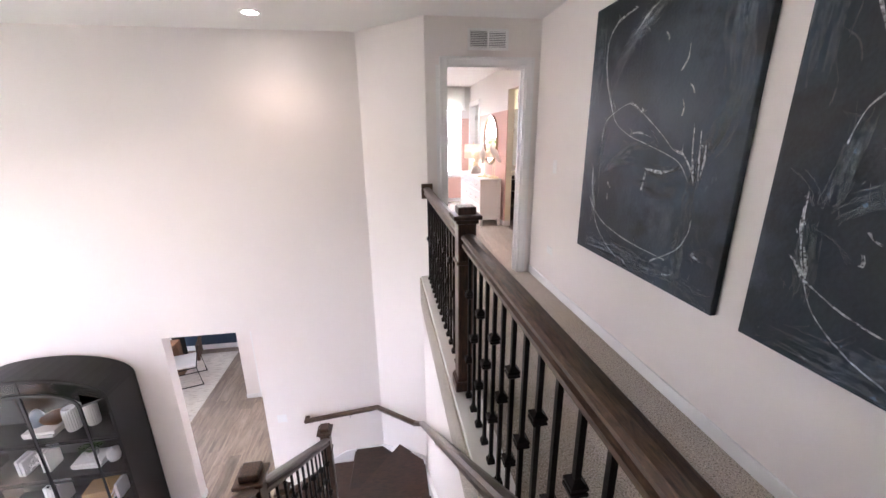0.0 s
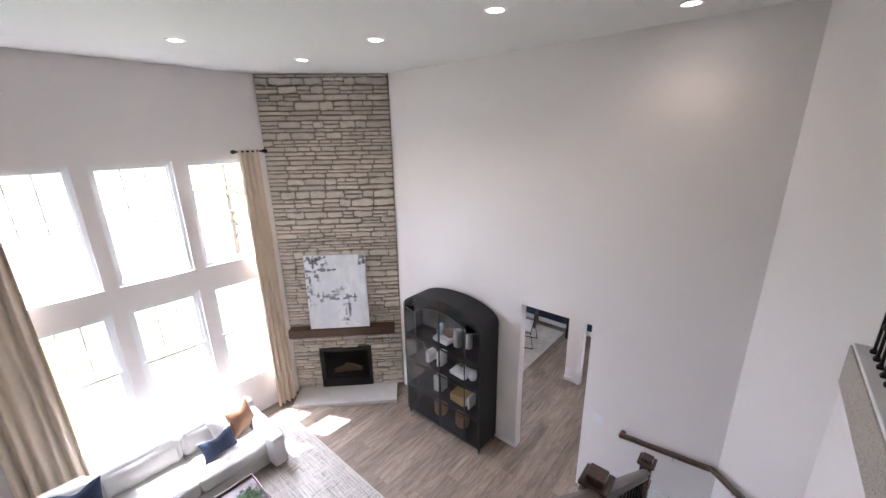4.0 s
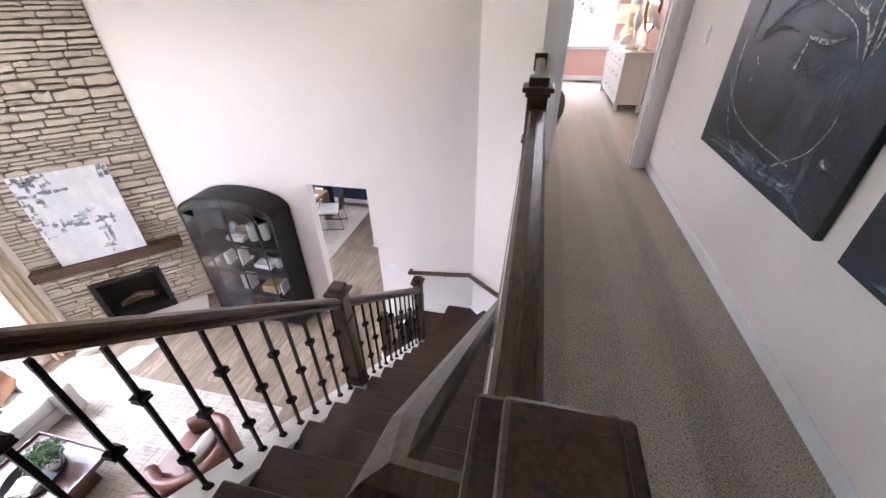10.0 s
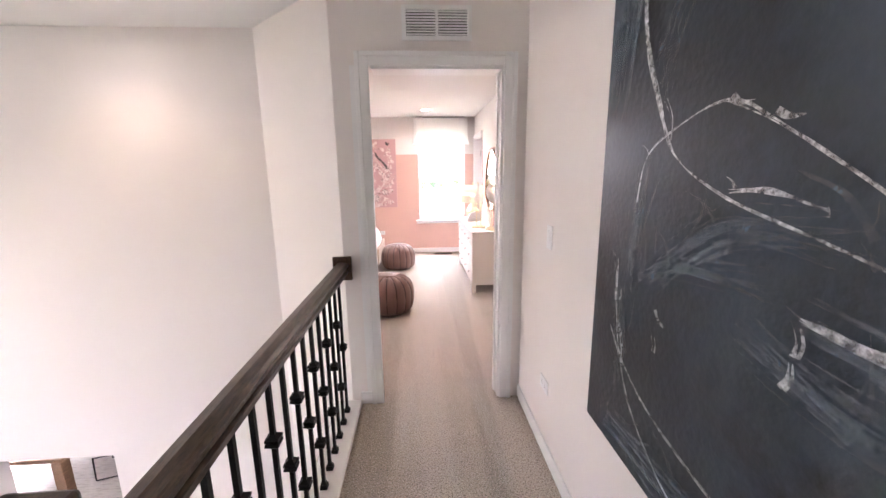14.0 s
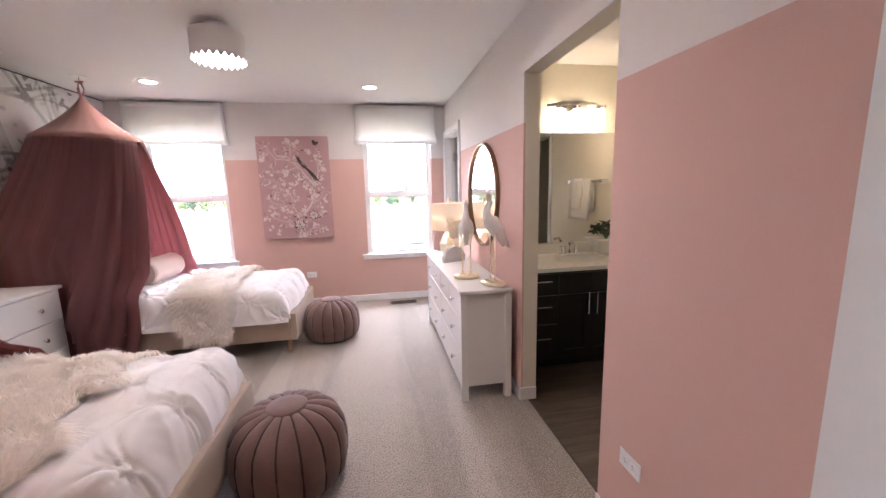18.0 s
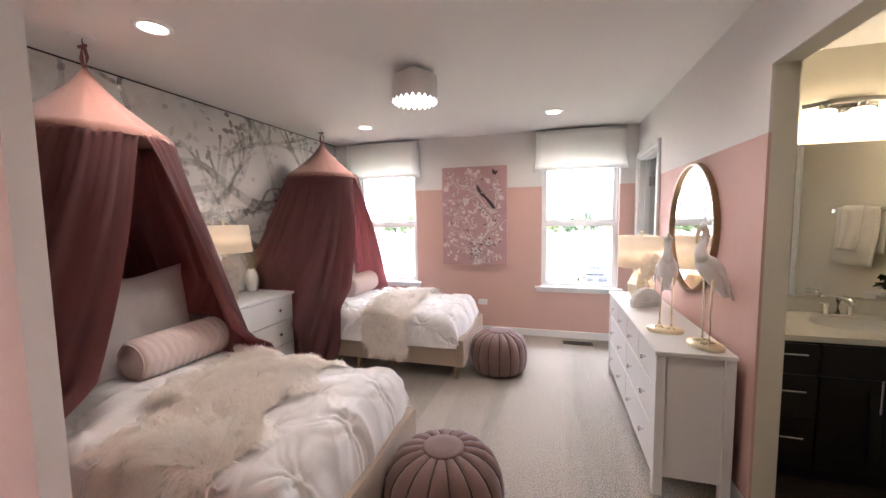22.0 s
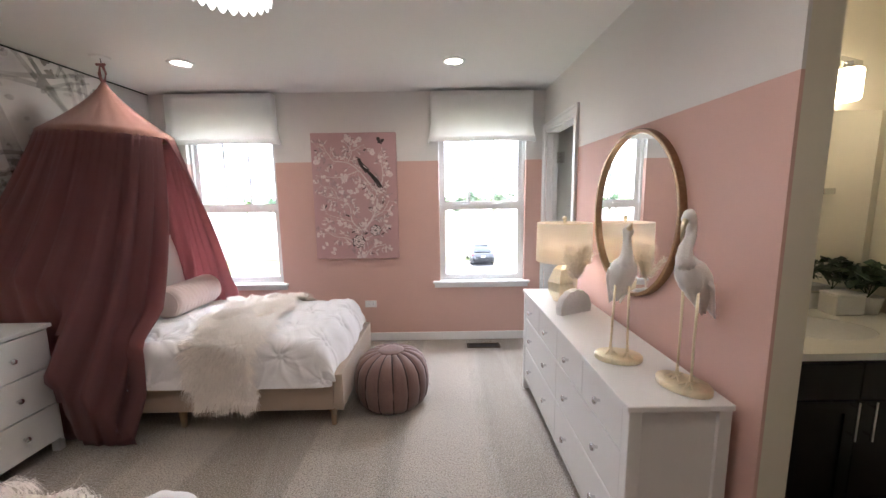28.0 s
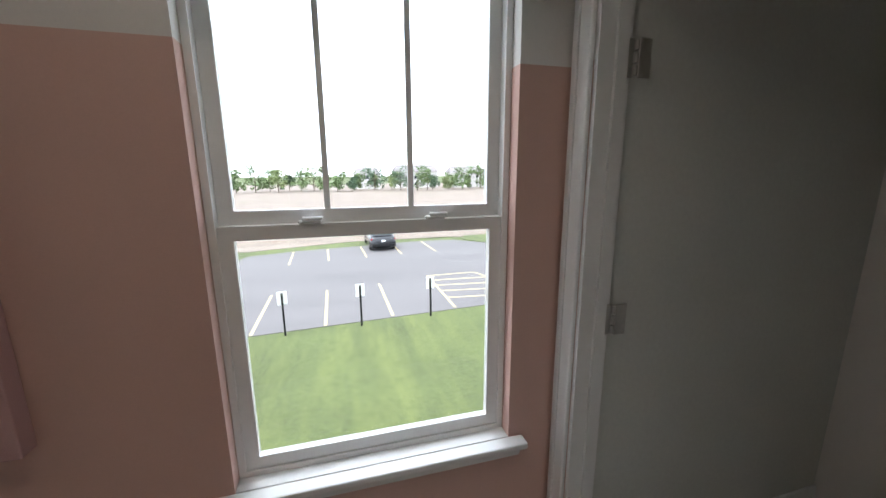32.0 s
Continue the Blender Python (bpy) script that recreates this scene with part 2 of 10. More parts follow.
def again(ob, m, parent=None):
    """Another object on the same mesh."""
    o = new(ob.name.split(".")[0], ob.data)
    o.parent = parent if parent else ob.parent
    o.matrix_basis = m
    if "label" in ob:
        o["label"] = ob["label"]
    return o


def box(bm, x0, x1, y0, y1, z0, z1, bevel=0.0, seg=1):
    vs = [bm.verts.new((x, y, z)) for z in (z0, z1) for y in (y0, y1) for x in (x0, x1)]
    fs = [bm.faces.new([vs[i] for i in q]) for q in ((0, 2, 3, 1), (4, 5, 7, 6), (0, 1, 5, 4), (2, 6, 7, 3), (0, 4, 6, 2), (1, 3, 7, 5))]
    if bevel:
        es = {e for f in fs for e in f.edges}
        bmesh.ops.bevel(bm, geom=list(es), offset=bevel, segments=seg, affect="EDGES", profile=0.5)
    return vs


def B(x0, x1, y0, y1, z0, z1, bevel=0.0, seg=1):
    bm = bmesh.new()
    box(bm, x0, x1, y0, y1, z0, z1, bevel, seg)
    return bm


def cyl(bm, r0, r1, z0, z1, n=16, m=None, caps=True):
    r = bmesh.ops.create_cone(bm, cap_ends=caps, segments=n, radius1=r0, radius2=r1, depth=z1 - z0, matrix=(m or Matrix()) @ Matrix.Translation((0, 0, (z0 + z1) / 2)))
    return r["verts"]


def lathe(profile, n=24, m=None):
    """A turned body: (radius, height) from bottom to top."""
    bm = bmesh.new()
    rows = []
    for r, z in profile:
        if r < 1e-5:
            rows.append([bm.verts.new((0, 0, z))] * n)
        else:
            rows.append([bm.verts.new((r * math.cos(2 * math.pi * i / n), r * math.sin(2 * math.pi * i / n), z)) for i in range(n)])
    for a, b in zip(rows, rows[1:]):
        for i in range(n):
            q = []
            for v in (a[i], a[(i + 1) % n], b[(i + 1) % n], b[i]):
                if v not in q:
                    q.append(v)
            if len(q) > 2:
                bm.faces.new(q)
    if m:
        bmesh.ops.transform(bm, matrix=m, verts=bm.verts)
    bmesh.ops.recalc_face_normals(bm, faces=bm.faces)
    return bm


def prism(poly, z0, z1):
    """An upright block on a plan polygon."""
    bm = bmesh.new()
    lo = [bm.verts.new((x, y, z0)) for x, y in poly]
    hi = [bm.verts.new((x, y, z1)) for x, y in poly]
    bm.faces.new(lo[::-1])
    bm.faces.new(hi)
    for i in range(len(poly)):
        j = (i + 1) % len(poly)
        bm.faces.new((lo[i], lo[j], hi[j], hi[i]))
    bmesh.ops.recalc_face_normals(bm, faces=bm.faces)
    return bm


def sweep(path, sect, closed=False):
    """A section (across, up) drawn along a path of points, mitred, kept upright."""
    bm = bmesh.new()
    pts = [Vector(p) for p in path]
    rings = []
    for i, p in enumerate(pts):
        a = (p - pts[i - 1]).normalized() if i else (pts[1] - p).normalized()
        b = (pts[i + 1] - p).normalized() if i < len(pts) - 1 else a
        t = (a + b).normalized()
        side = Vector((t.y, -t.x, 0))
        side = side.normalized() if side.length > 1e-4 else Vector((1, 0, 0))
        up = side.cross(t)
        k = 1 / max(0.5, t.dot(a))
        sa = Vector((a.y, -a.x, 0)).normalized() if Vector((a.y, -a.x, 0)).length > 1e-4 else side
        ks = 1 / max(0.5, abs(side.dot(sa)))
        rings.append([bm.verts.new(p + side * (u * ks) + up * (v * (k if ks < 1.001 else 1))) for u, v in sect])
    n = len(sect)
    for a, b in zip(rings, rings[1:]):
        for i in range(n):
            bm.faces.new((a[i], a[(i + 1) % n], b[(i + 1) % n], b[i]))
    bm.faces.new(rings[0][::-1])
    bm.faces.new(rings[-1])
    bmesh.ops.recalc_face_normals(bm, faces=bm.faces)
    return bm


def tube(path, r, n=8):
    return sweep(path, [(r * math.cos(2 * math.pi * i / n), r * math.sin(2 * math.pi * i / n)) for i in range(n)])


def slab(axis, a0, a1, u0, u1, v0, v1, holes=()):
    """A wall between a0 and a1 along axis (x or y), or a floor (z), with openings (u0, u1, v0, v1) right through it."""
    us = sorted({u0, u1, *[c for h in holes for c in h[:2]]})
    vs = sorted({v0, v1, *[c for h in holes for c in h[2:]]})
    us, vs = [u for u in us if u0 <= u <= u1], [v for v in vs if v0 <= v <= v1]
    bm = bmesh.new()
    cache = {}

    def vert(a, u, v):
        if (a, u, v) not in cache:
            cache[(a, u, v)] = bm.verts.new({"x": (a, u, v), "y": (u, a, v), "z": (u, v, a)}[axis])
        return cache[(a, u, v)]

    def full(i, j):
        if not (0 <= i < len(us) - 1 and 0 <= j < len(vs) - 1):
            return False
        mu, mv = (us[i] + us[i + 1]) / 2, (vs[j] + vs[j + 1]) / 2
        return not any(h[0] < mu < h[1] and h[2] < mv < h[3] for h in holes)
    for i in range(len(us) - 1):
        for j in range(len(vs) - 1):
            if not full(i, j):
                continue
            A, Bq, C, D = (us[i], vs[j]), (us[i + 1], vs[j]), (us[i + 1], vs[j + 1]), (us[i], vs[j + 1])
            for a in (a0, a1):
                bm.faces.new([vert(a, *q) for q in (A, Bq, C, D)])
            for (p, q), (di, dj) in (((A, Bq), (0, -1)), ((Bq, C), (1, 0)), ((C, D), (0, 1)), ((D, A), (-1, 0))):
                if not full(i + di, j + dj):
                    bm.faces.new([vert(a0, *p), vert(a0, *q), vert(a1, *q), vert(a1, *p)])
    bmesh.ops.recalc_face_normals(bm, faces=bm.faces)
    return bm


def setting(name, bm, material, label, category):
    return tagged(part(name, bm, material), label, category, "", "structure")


def soft(x0, x1, y0, y1, z0, z1, r=0.05, puff=0.02, n=10, rough=0.004, seed=0.0, freq=7.0):
    """A stuffed, rounded block with slightly uneven faces."""
    bm = bmesh.new()
    bmesh.ops.create_cube(bm, size=2.0)
    bmesh.ops.subdivide_edges(bm, edges=bm.edges[:], cuts=n, use_grid_fill=True)
    h = Vector(((x1 - x0) / 2, (y1 - y0) / 2, (z1 - z0) / 2))
    c = Vector(((x0 + x1) / 2, (y0 + y1) / 2, (z0 + z1) / 2))
    for v in bm.verts:
        q = v.co.copy()
        p = Vector((q.x * h.x, q.y * h.y, q.z * h.z))
        inner = Vector([max(-(hh - r), min(hh - r, pp)) for pp, hh in zip(p, h)])
        d = p - inner
        if d.length > 1e-6:
            nrm = d.normalized()
            p = inner + nrm * r
        else:
            nrm = Vector((0, 0, 1))
        w = (1 - q.x ** 2) * (1 - q.y ** 2) * abs(q.z) + (1 - q.x ** 2) * (1 - q.z ** 2) * abs(q.y) + (1 - q.y ** 2) * (1 - q.z ** 2) * abs(q.x)
        p += nrm * (puff * w + rough * noise.noise((p + c) * freq + Vector((seed, seed * 2, 0))))
        v.co = p + c
    return bm


def pillow(w, h, t, seed=0.0, n=14, chop=0.0):
    """A scatter cushion standing on its lower edge, facing +y, with pinched corners; chop dents its top edge."""
    bm = bmesh.new()
    grid = {}
    for s in (1, -1):
        for i in range(n + 1):
            for j in range(n + 1):
                u, v = -1 + 2 * i / n, -1 + 2 * j / n
                if abs(u) == 1 or abs(v) == 1:
                    if (0, i, j) in grid:
                        grid[(s, i, j)] = grid[(0, i, j)]
                        continue
                k = (1 - abs(u) ** 2.6) * (1 - abs(v) ** 2.6)
                e = 1 - 0.10 * (1 - min(1, abs(u) ** 2)) * abs(v) ** 2
                f = 1 - 0.10 * (1 - min(1, abs(v) ** 2)) * abs(u) ** 2
                x, z = u * f * w / 2, v * e * h / 2
                z -= chop * max(0, v) * math.exp(-(u * 2.2) ** 2)
                y = s * t / 2 * k ** 0.55 + 0.006 * noise.noise(Vector((u * 3 + seed, v * 3, s)))
                vt = bm.verts.new((x, y, z + h / 2))
                grid[(s, i, j)] = vt
                if abs(u) == 1 or abs(v) == 1:
                    grid[(0, i, j)] = vt
    for s in (1, -1):
        for i in range(n):
            for j in range(n):
                q = [grid[(s, i, j)], grid[(s, i + 1, j)], grid[(s, i + 1, j + 1)], grid[(s, i, j + 1)]]
                bm.faces.new(q[::-1] if s > 0 else q)
    bmesh.ops.recalc_face_normals(bm, faces=bm.faces)
    return bm


def pillow_edge(w, h, chop=0.0, r=0.006):
    pts = []
    for k in range(64):
        a = k / 16
        i, fr = int(a), a - int(a)
        u, v = [(-1 + 2 * fr, -1), (1, -1 + 2 * fr), (1 - 2 * fr, 1), (-1, 1 - 2 * fr)][i]
        e = 1 - 0.10 * (1 - u * u) * v * v
        f = 1 - 0.10 * (1 - v * v) * u * u
        pts.append((u * f * w / 2, 0, v * e * h / 2 - chop * max(0, v) * math.exp(-(u * 2.2) ** 2) + h / 2))
    pts.append(pts[0])
    bm = bmesh.new()
    ring = []
    for p in pts[:-1]:
        ring.append([bm.verts.new((p[0], p[1] + dy, p[2] + dz)) for dy, dz in ((r, 0), (0, r), (-r, 0), (0, -r))])
    for k in range(len(ring)):
        a, b = ring[k], ring[(k + 1) % len(ring)]
        for q in range(4):
            bm.faces.new((a[q], a[(q + 1) % 4], b[(q + 1) % 4], b[q]))
    return bm


# ---- plan: upper floor at 0, lower floor at FL, ceiling at CL ----
FL, CL = -3.196, 2.418
WX = -6.54      # window wall of the living room
NY = 4.268      # tall wall with the doorway
HX = 1.485      # wall with the paintings
DY0, DY1 = 3.665, 3.81   # wall between hall and bedroom
BX, BY, MX = 1.868, 8.366, -1.84   # bedroom: bath wall, window wall, mural wall
BULK_Y = -1.305
SX0, SX1 = -0.66, 0.30   # stair flight
DOOR = (0.600, 1.355, 0.0, 2.03)
COLS = [(-0.33, 0.536), (0.69, 1.56), (1.706, 2.575)]
UPZ, LOZ = (-0.353, 1.20), (-2.44, -0.686)
FDOOR = (-2.17, -1.42, FL, -1.10)
BWIN = [(-1.535, -0.70), (0.857, 1.692)]
BWZ = (0.61, 2.12)
BATH = (4.895, 5.78, 0.0, 2.07)
CLOSET = (7.53, 8.285, 0.0, 2.03)
# the last opening is for an added, unseen dining room window
holes = [(a, b, *UPZ) for a, b in COLS] + [(a, b, *LOZ) for a, b in COLS] + [FDOOR, (6.2, 7.9, -2.3, -0.85)]
setting("wall_west", slab("x", WX - 0.16, WX, -4.2, BY + 0.16, FL - 0.3, CL, holes), PAINT, "warm white living room wall with six tall windows", "wall")
setting("wall_north", slab("y", NY, NY + 0.14, WX, -0.2215, FL, CL, [(-2.630, -1.665, FL, -0.757)]), PAINT, "warm white two-storey wall with a plain doorway", "wall")
setting("wall_diagonal", prism([(0.403, 3.665), (-0.22, 4.268), (-0.317, 4.408), (0.50, 3.79), (0.50, 3.665)], FL, CL), PAINT, "warm white angled wall beside the winding stairs", "wall")
setting("wall_diagonal_bedroom", prism([(0.50, 3.795), (-0.31, 4.410), (-0.317, 4.418), (0.50, 3.81)], 0, CL), PINK, "angled blush wall beside the bedroom doorway", "wall")
setting("wall_bulkhead", slab("y", BULK_Y - 0.14, BULK_Y, WX, -2.0, -0.43, CL), PAINT, "warm white upper wall over the breakfast area", "wall")
setting("wall_hall_east", slab("x", HX, HX + 0.12, -4.0, DY1 - 0.01, 0, CL), PAINT, "warm white hall wall hung with two paintings", "wall")
setting("wall_hall_end", slab("y", DY0, DY1 - 0.01, DOOR[1], HX, 0, CL), PAINT, "warm white wall beside the bedroom doorway", "wall")
setting("wall_hall_head", slab("y", DY0, DY1 - 0.01, 0.50, DOOR[1], DOOR[3], CL), PAINT, "warm white wall over the bedroom doorway", "wall")
setting("wall_hall_corner", prism([(0.50, DY0), (DOOR[0], DY0), (DOOR[0], DY0 + 0.012), (0.503, DY1), (0.50, DY1)], 0, DOOR[3]), TRIM, "white splayed jamb where the angled wall meets the doorway", "wall")
setting("wall_bed_head", slab("y", DY1 - 0.01, DY1, 0.50, DOOR[1], DOOR[3], CL), PINK, "white bedroom wall over the doorway", "wall")
setting("wall_bed_door", slab("y", DY1 - 0.01, DY1, DOOR[1], BX, 0, CL), PINK, "blush and white bedroom wall beside the doorway", "wall")
setting("wall_bed_south", slab("y", NY + 0.14, NY + 0.15, MX, -0.317, 0, CL), PINK, "blush and white bedroom wall behind the first bed", "wall")
setting("wall_bed_east", slab("x", BX, BX + 0.012, DY1, BY, 0, CL, [BATH, CLOSET]), PINK, "bedroom wall painted blush below and white above", "wall")
setting("wall_bath_side", slab("x", BX + 0.012, BX + 0.105, DY1, BY + 0.16, 0, CL, [BATH, CLOSET]), BATHP, "cream wall between bathroom and bedroom", "wall")
setting("wall_bed_north", slab("y", BY, BY + 0.16, MX - 0.12, BX, -0.3, CL, [(a, b, *BWZ) for a, b in BWIN]), PINK, "bedroom window wall painted blush below and white above", "wall")
setting("wall_stair_east", slab("x", SX1 + 0.02, SX1 + 0.10, -0.2, DY0, FL, -0.30), PAINT, "white stair wall under the hall", "wall")
setting("wall_rear", slab("y", -4.2, -4.0, WX, HX + 0.12, FL, CL), PAINT, "plain white wall closing the loft", "wall")
setting("wall_lower_east", slab("x", HX, HX + 0.12, -4.0, 0, FL, -0.3), PAINT, "plain white lower wall", "wall")
setting("ceiling", slab("z", CL, CL + 0.2, WX - 0.16, 3.4, -4.2, BY + 0.16), CEIL, "flat white ceiling with recessed lights", "ceiling")
setting("ceiling_lower", slab("z", -0.43, -0.30, WX, HX, -4.0, BULK_Y - 0.14), CEIL, "flat white ceiling of the breakfast area", "ceiling")
setting("ceiling_dining", slab("z", -0.40, -0.30, WX, 1.9, NY + 0.14, BY + 0.16), CEIL, "flat white ceiling of the dining room", "ceiling")
setting("wall_dining_end", slab("y", BY, BY + 0.16, WX, 1.9, FL, -0.3), mat("navy_wall_paint", (0.02, 0.04, 0.075), 0.7), "dark navy wall at the end of the dining room", "wall")
setting("wall_dining_east", slab("x", -0.9, -0.8, NY + 0.14, BY, FL, -0.4), PAINT, "plain white wall of the lower passage", "wall")
setting("wall_dining_stub", slab("y", 6.40, 6.52, -2.75, -0.9, FL, -0.4, [(-2.45, -1.64, FL, -1.15)]), PAINT, "white stub wall with a doorway behind the living room", "wall")
setting("subfloor_lower", slab("z", FL - 0.3, FL - 0.008, WX - 0.16, 2.0, -4.2, BY + 0.16), mat("dark_floor_joint", (0.06, 0.045, 0.035), 0.8), "dark bed under the floor planks", "floor")
FLOOR_H = setting("floor_hall", prism([(0.30, -0.067), (0.30, DY0), (0.50, DY0), (0.50, DY1), (HX, DY1), (HX, -4.0), (-2.0, -4.0), (-2.0, BULK_Y), (-0.80, -0.19), (-0.80, -0.067)], -0.30, 0.0), CARPET, "grey-beige carpet of the hall and landing", "floor")
setting("floor_bedroom", prism([(0.50, DY1), (BX + 0.05, DY1), (BX + 0.05, BY), (MX, BY), (MX, NY + 0.14), (-0.317, NY + 0.14)], -0.3, 0.0), CARPET, "grey-beige bedroom carpet with vacuum tracks", "floor")
gx, gy = [-500, WX - 0.1, BX + 1.4, 500], [-500, -4.1, BY + 0.1, 10.0, 11.5, 13.0, 15.0, 18.0, 600]
gh = [-0.35, -0.35, -0.35, -0.37, -0.50, -0.78, -1.15, -1.35, -1.35]
bm = bmesh.new()
gv = [[bm.verts.new((x, y, h - 3.02)) for x in gx] for y, h in zip(gy, gh)]
for j in range(len(gy) - 1):
    for i in range(3):
        if (i, j) != (1, 1):
            bm.faces.new((gv[j][i], gv[j][i + 1], gv[j + 1][i + 1], gv[j + 1][i]))
setting("ground", bm, GRASS, "mown green lawn round the house", "lawn")


# ---- trim ----
def board(name, x0, x1, y0, y1, z0, z1, label, cat="baseboard", bevel=0.004):
    return setting(name, B(x0, x1, y0, y1, z0, z1, bevel), TRIM, label, cat)


BB = "satin white baseboard"
board("baseboard_1", HX - 0.013, HX - 0.001, -4.0, DY0, 0.001, 0.085, BB)
board("baseboard_2", 0.46, DOOR[0] - 0.06, DY0 - 0.013, DY0 - 0.001, 0.001, 0.085, BB)
board("baseboard_3", BX - 0.013, BX - 0.001, DY1, BATH[0], 0.001, 0.085, BB)
board("baseboard_4", BX - 0.013, BX - 0.001, BATH[1], CLOSET[0] - 0.065, 0.001, 0.085, BB)
board("baseboard_5", MX, BX - 0.014, BY - 0.013, BY - 0.001, 0.001, 0.085, BB)
board("baseboard_6", -2.95, -2.643, NY - 0.013, NY - 0.001, FL + 0.001, FL + 0.09, BB)
board("baseboard_7", -2.629, -2.617, NY, NY + 0.14, FL + 0.001, FL + 0.09, BB)
board("baseboard_8", -1.653, -0.9, NY - 0.013, NY - 0.001, FL + 0.001, FL + 0.09, BB)
board("baseboard_9", WX + 0.001, WX + 0.013, -1.30, 2.30, FL + 0.001, FL + 0.09, BB)
board("baseboard_10", -2.76, -2.51, 6.387, 6.399, FL + 0.001, FL + 0.09, BB)
board("baseboard_11", -2.762, -2.751, 6.40, 6.52, FL + 0.001, FL + 0.09, BB)
board("baseboard_12", BX - 0.012, BX + 0.105, BATH[1] - 0.012, BATH[1] - 0.001, 0.001, 0.09, BB)
board("baseboard_13", WX + 0.9, -2.9, BY - 0.014, BY - 0.001, FL + 0.001, FL + 0.12, BB)
board("baseboard_14", -5.0, -4.5, NY - 0.013, NY - 0.001, FL + 0.001, FL + 0.09, BB)


def casing(name, axis, face, out, u0, u1, top, w, label, depth=0.018, foot=0.0):
    """Flat stepped trim round an opening; face: the wall's plane, out: +1 or -1 away from it."""
    th = tagged(new(name), label, "door trim", "", "structure")
    for nm, a, b, c, d in (("side_trim", u0 - w, u0 + 0.004, foot + 0.002, top + w), ("side_trim", u1 - 0.004, u1 + w, foot + 0.002, top + w), ("head_trim", u0 + 0.004, u1 - 0.004, top - 0.004, top + w)):
        bm = bmesh.new()
        f0, f1 = sorted((face + out * 0.001, face + out * depth))
        if axis == "y":
            box(bm, a, b, f0, f1, c, d, 0.004)
        else:
            box(bm, f0, f1, a, b, c, d, 0.004)
        f0, f1 = sorted((face + out * (depth - 0.001), face + out * (depth + 0.007)))
        if nm == "side_trim":
            q = (a, a + w * 0.35) if a < u0 - w / 2 else (b - w * 0.35, b)
            (box(bm, *q, f0, f1, c, d, 0.002) if axis == "y" else box(bm, f0, f1, *q, c, d, 0.002))
        else:
            (box(bm, a - w * 0.6, b + w * 0.6, f0, f1, d - w * 0.35, d, 0.002) if axis == "y" else box(bm, f0, f1, a - w * 0.6, b + w * 0.6, d - w * 0.35, d, 0.002))
        part(nm, bm, TRIM, th)
    return th


def jamb(name, axis, a0, a1, u0, u1, top, label, both=True):
    th = tagged(new(name), label, "door jamb", "", "structure")
    t = 0.016
    for nm, p, q, z0, z1 in (("side_jamb", u0 + 0.001, u0 + t, 0.001, top - 0.001), ("side_jamb", u1 - t, u1 - 0.001, 0.001, top - 0.001), ("head_jamb", u0 + t, u1 - t, top - t, top - 0.001)):
        if not both and p < u0 + 0.01:
            continue
        bm = B(p, q, a0, a1, z0, z1) if axis == "y" else B(a0, a1, p, q, z0, z1)
        m = (a0 + a1) / 2
        if nm == "side_jamb":
            s = (q, q + 0.01) if p < (u0 + u1) / 2 else (p - 0.01, p)
            (box(bm, *s, m, m + 0.035, z0, z1) if axis == "y" else box(bm, m, m + 0.035, *s, z0, z1))
        part(nm, bm, TRIM, th)
    return th


casing("door_1", "y", DY0, -1, DOOR[0], DOOR[1], DOOR[3], 0.068, "satin white door trim at the bedroom doorway")
jamb("door_2", "y", DY0 + 0.001, DY1 - 0.001, DOOR[0], DOOR[1], DOOR[3], "white painted jamb of a doorway without its door", False)
casing("door_3", "x", BX, -1, CLOSET[0], CLOSET[1], CLOSET[3], 0.066, "satin white trim round the closet doorway")
jamb("door_4", "x", BX + 0.001, BX + 0.104, CLOSET[0], CLOSET[1], CLOSET[3], "white jamb of a closet doorway without its door")
STEEL = mat("brushed_nickel", (0.55, 0.53, 0.50), 0.3, 1.0, var=0.08)


def hinge(x, y, z, rz):
    th = thing("door_hinge", "brushed nickel hinge on the bare white jamb", "hinge", (x, y, z), "door hinges", rz=rz)
    part("leaf", B(-0.003, 0.0, -0.022, 0.022, -0.05, 0.05, 0.0015), STEEL, th)
    for k in (-0.032, 0, 0.032):
        bm = bmesh.new()
        cyl(bm, 0.007, 0.007, k - 0.012, k + 0.012, 10, Matrix.Translation((-0.006, -0.026, 0)))
        part("knuckle", bm, STEEL, th)
    part("free_leaf", B(-0.012, -0.009, -0.072, -0.032, -0.05, 0.05, 0.0015), STEEL, th)


for zz in (0.23, 1.03, 1.78):
    hinge(DOOR[1] - 0.017, 3.782, zz, 180)
    hinge(BX + 0.088, CLOSET[1] - 0.017, zz + 0.01, 90)
# closet and bath shells
setting("wall_closet", slab("y", 8.30, 8.366 + 0.16, BX + 0.105, 3.3, 0, CL), mat("grey_closet_paint", (0.68, 0.68, 0.64), 0.8), "plain grey-white closet wall", "wall")
setting("wall_closet_back", slab("x", 3.2, 3.3, 6.80, 8.30, 0, CL), PAINT, "plain closet wall", "wall")
setting("floor_closet", slab("z", -0.3, 0.0, BX + 0.05, 3.3, 6.80, 8.30), CARPET, "grey-beige closet carpet", "floor")
board("baseboard_15", BX + 0.106, 3.2, 8.287, 8.299, 0.001, 0.09, BB)
setting("wall_bath_north", slab("y", 6.70, 6.80, BX + 0.105, 3.31, 0, CL), BATHP, "cream bathroom wall behind the vanity", "wall")
setting("wall_bath_east", slab("x", 3.20, 3.31, 3.6, 6.70, 0, CL, [(4.42, 5.215, 0.0, 2.03)]), BATHP, "cream bathroom wall with a towel bar", "wall")
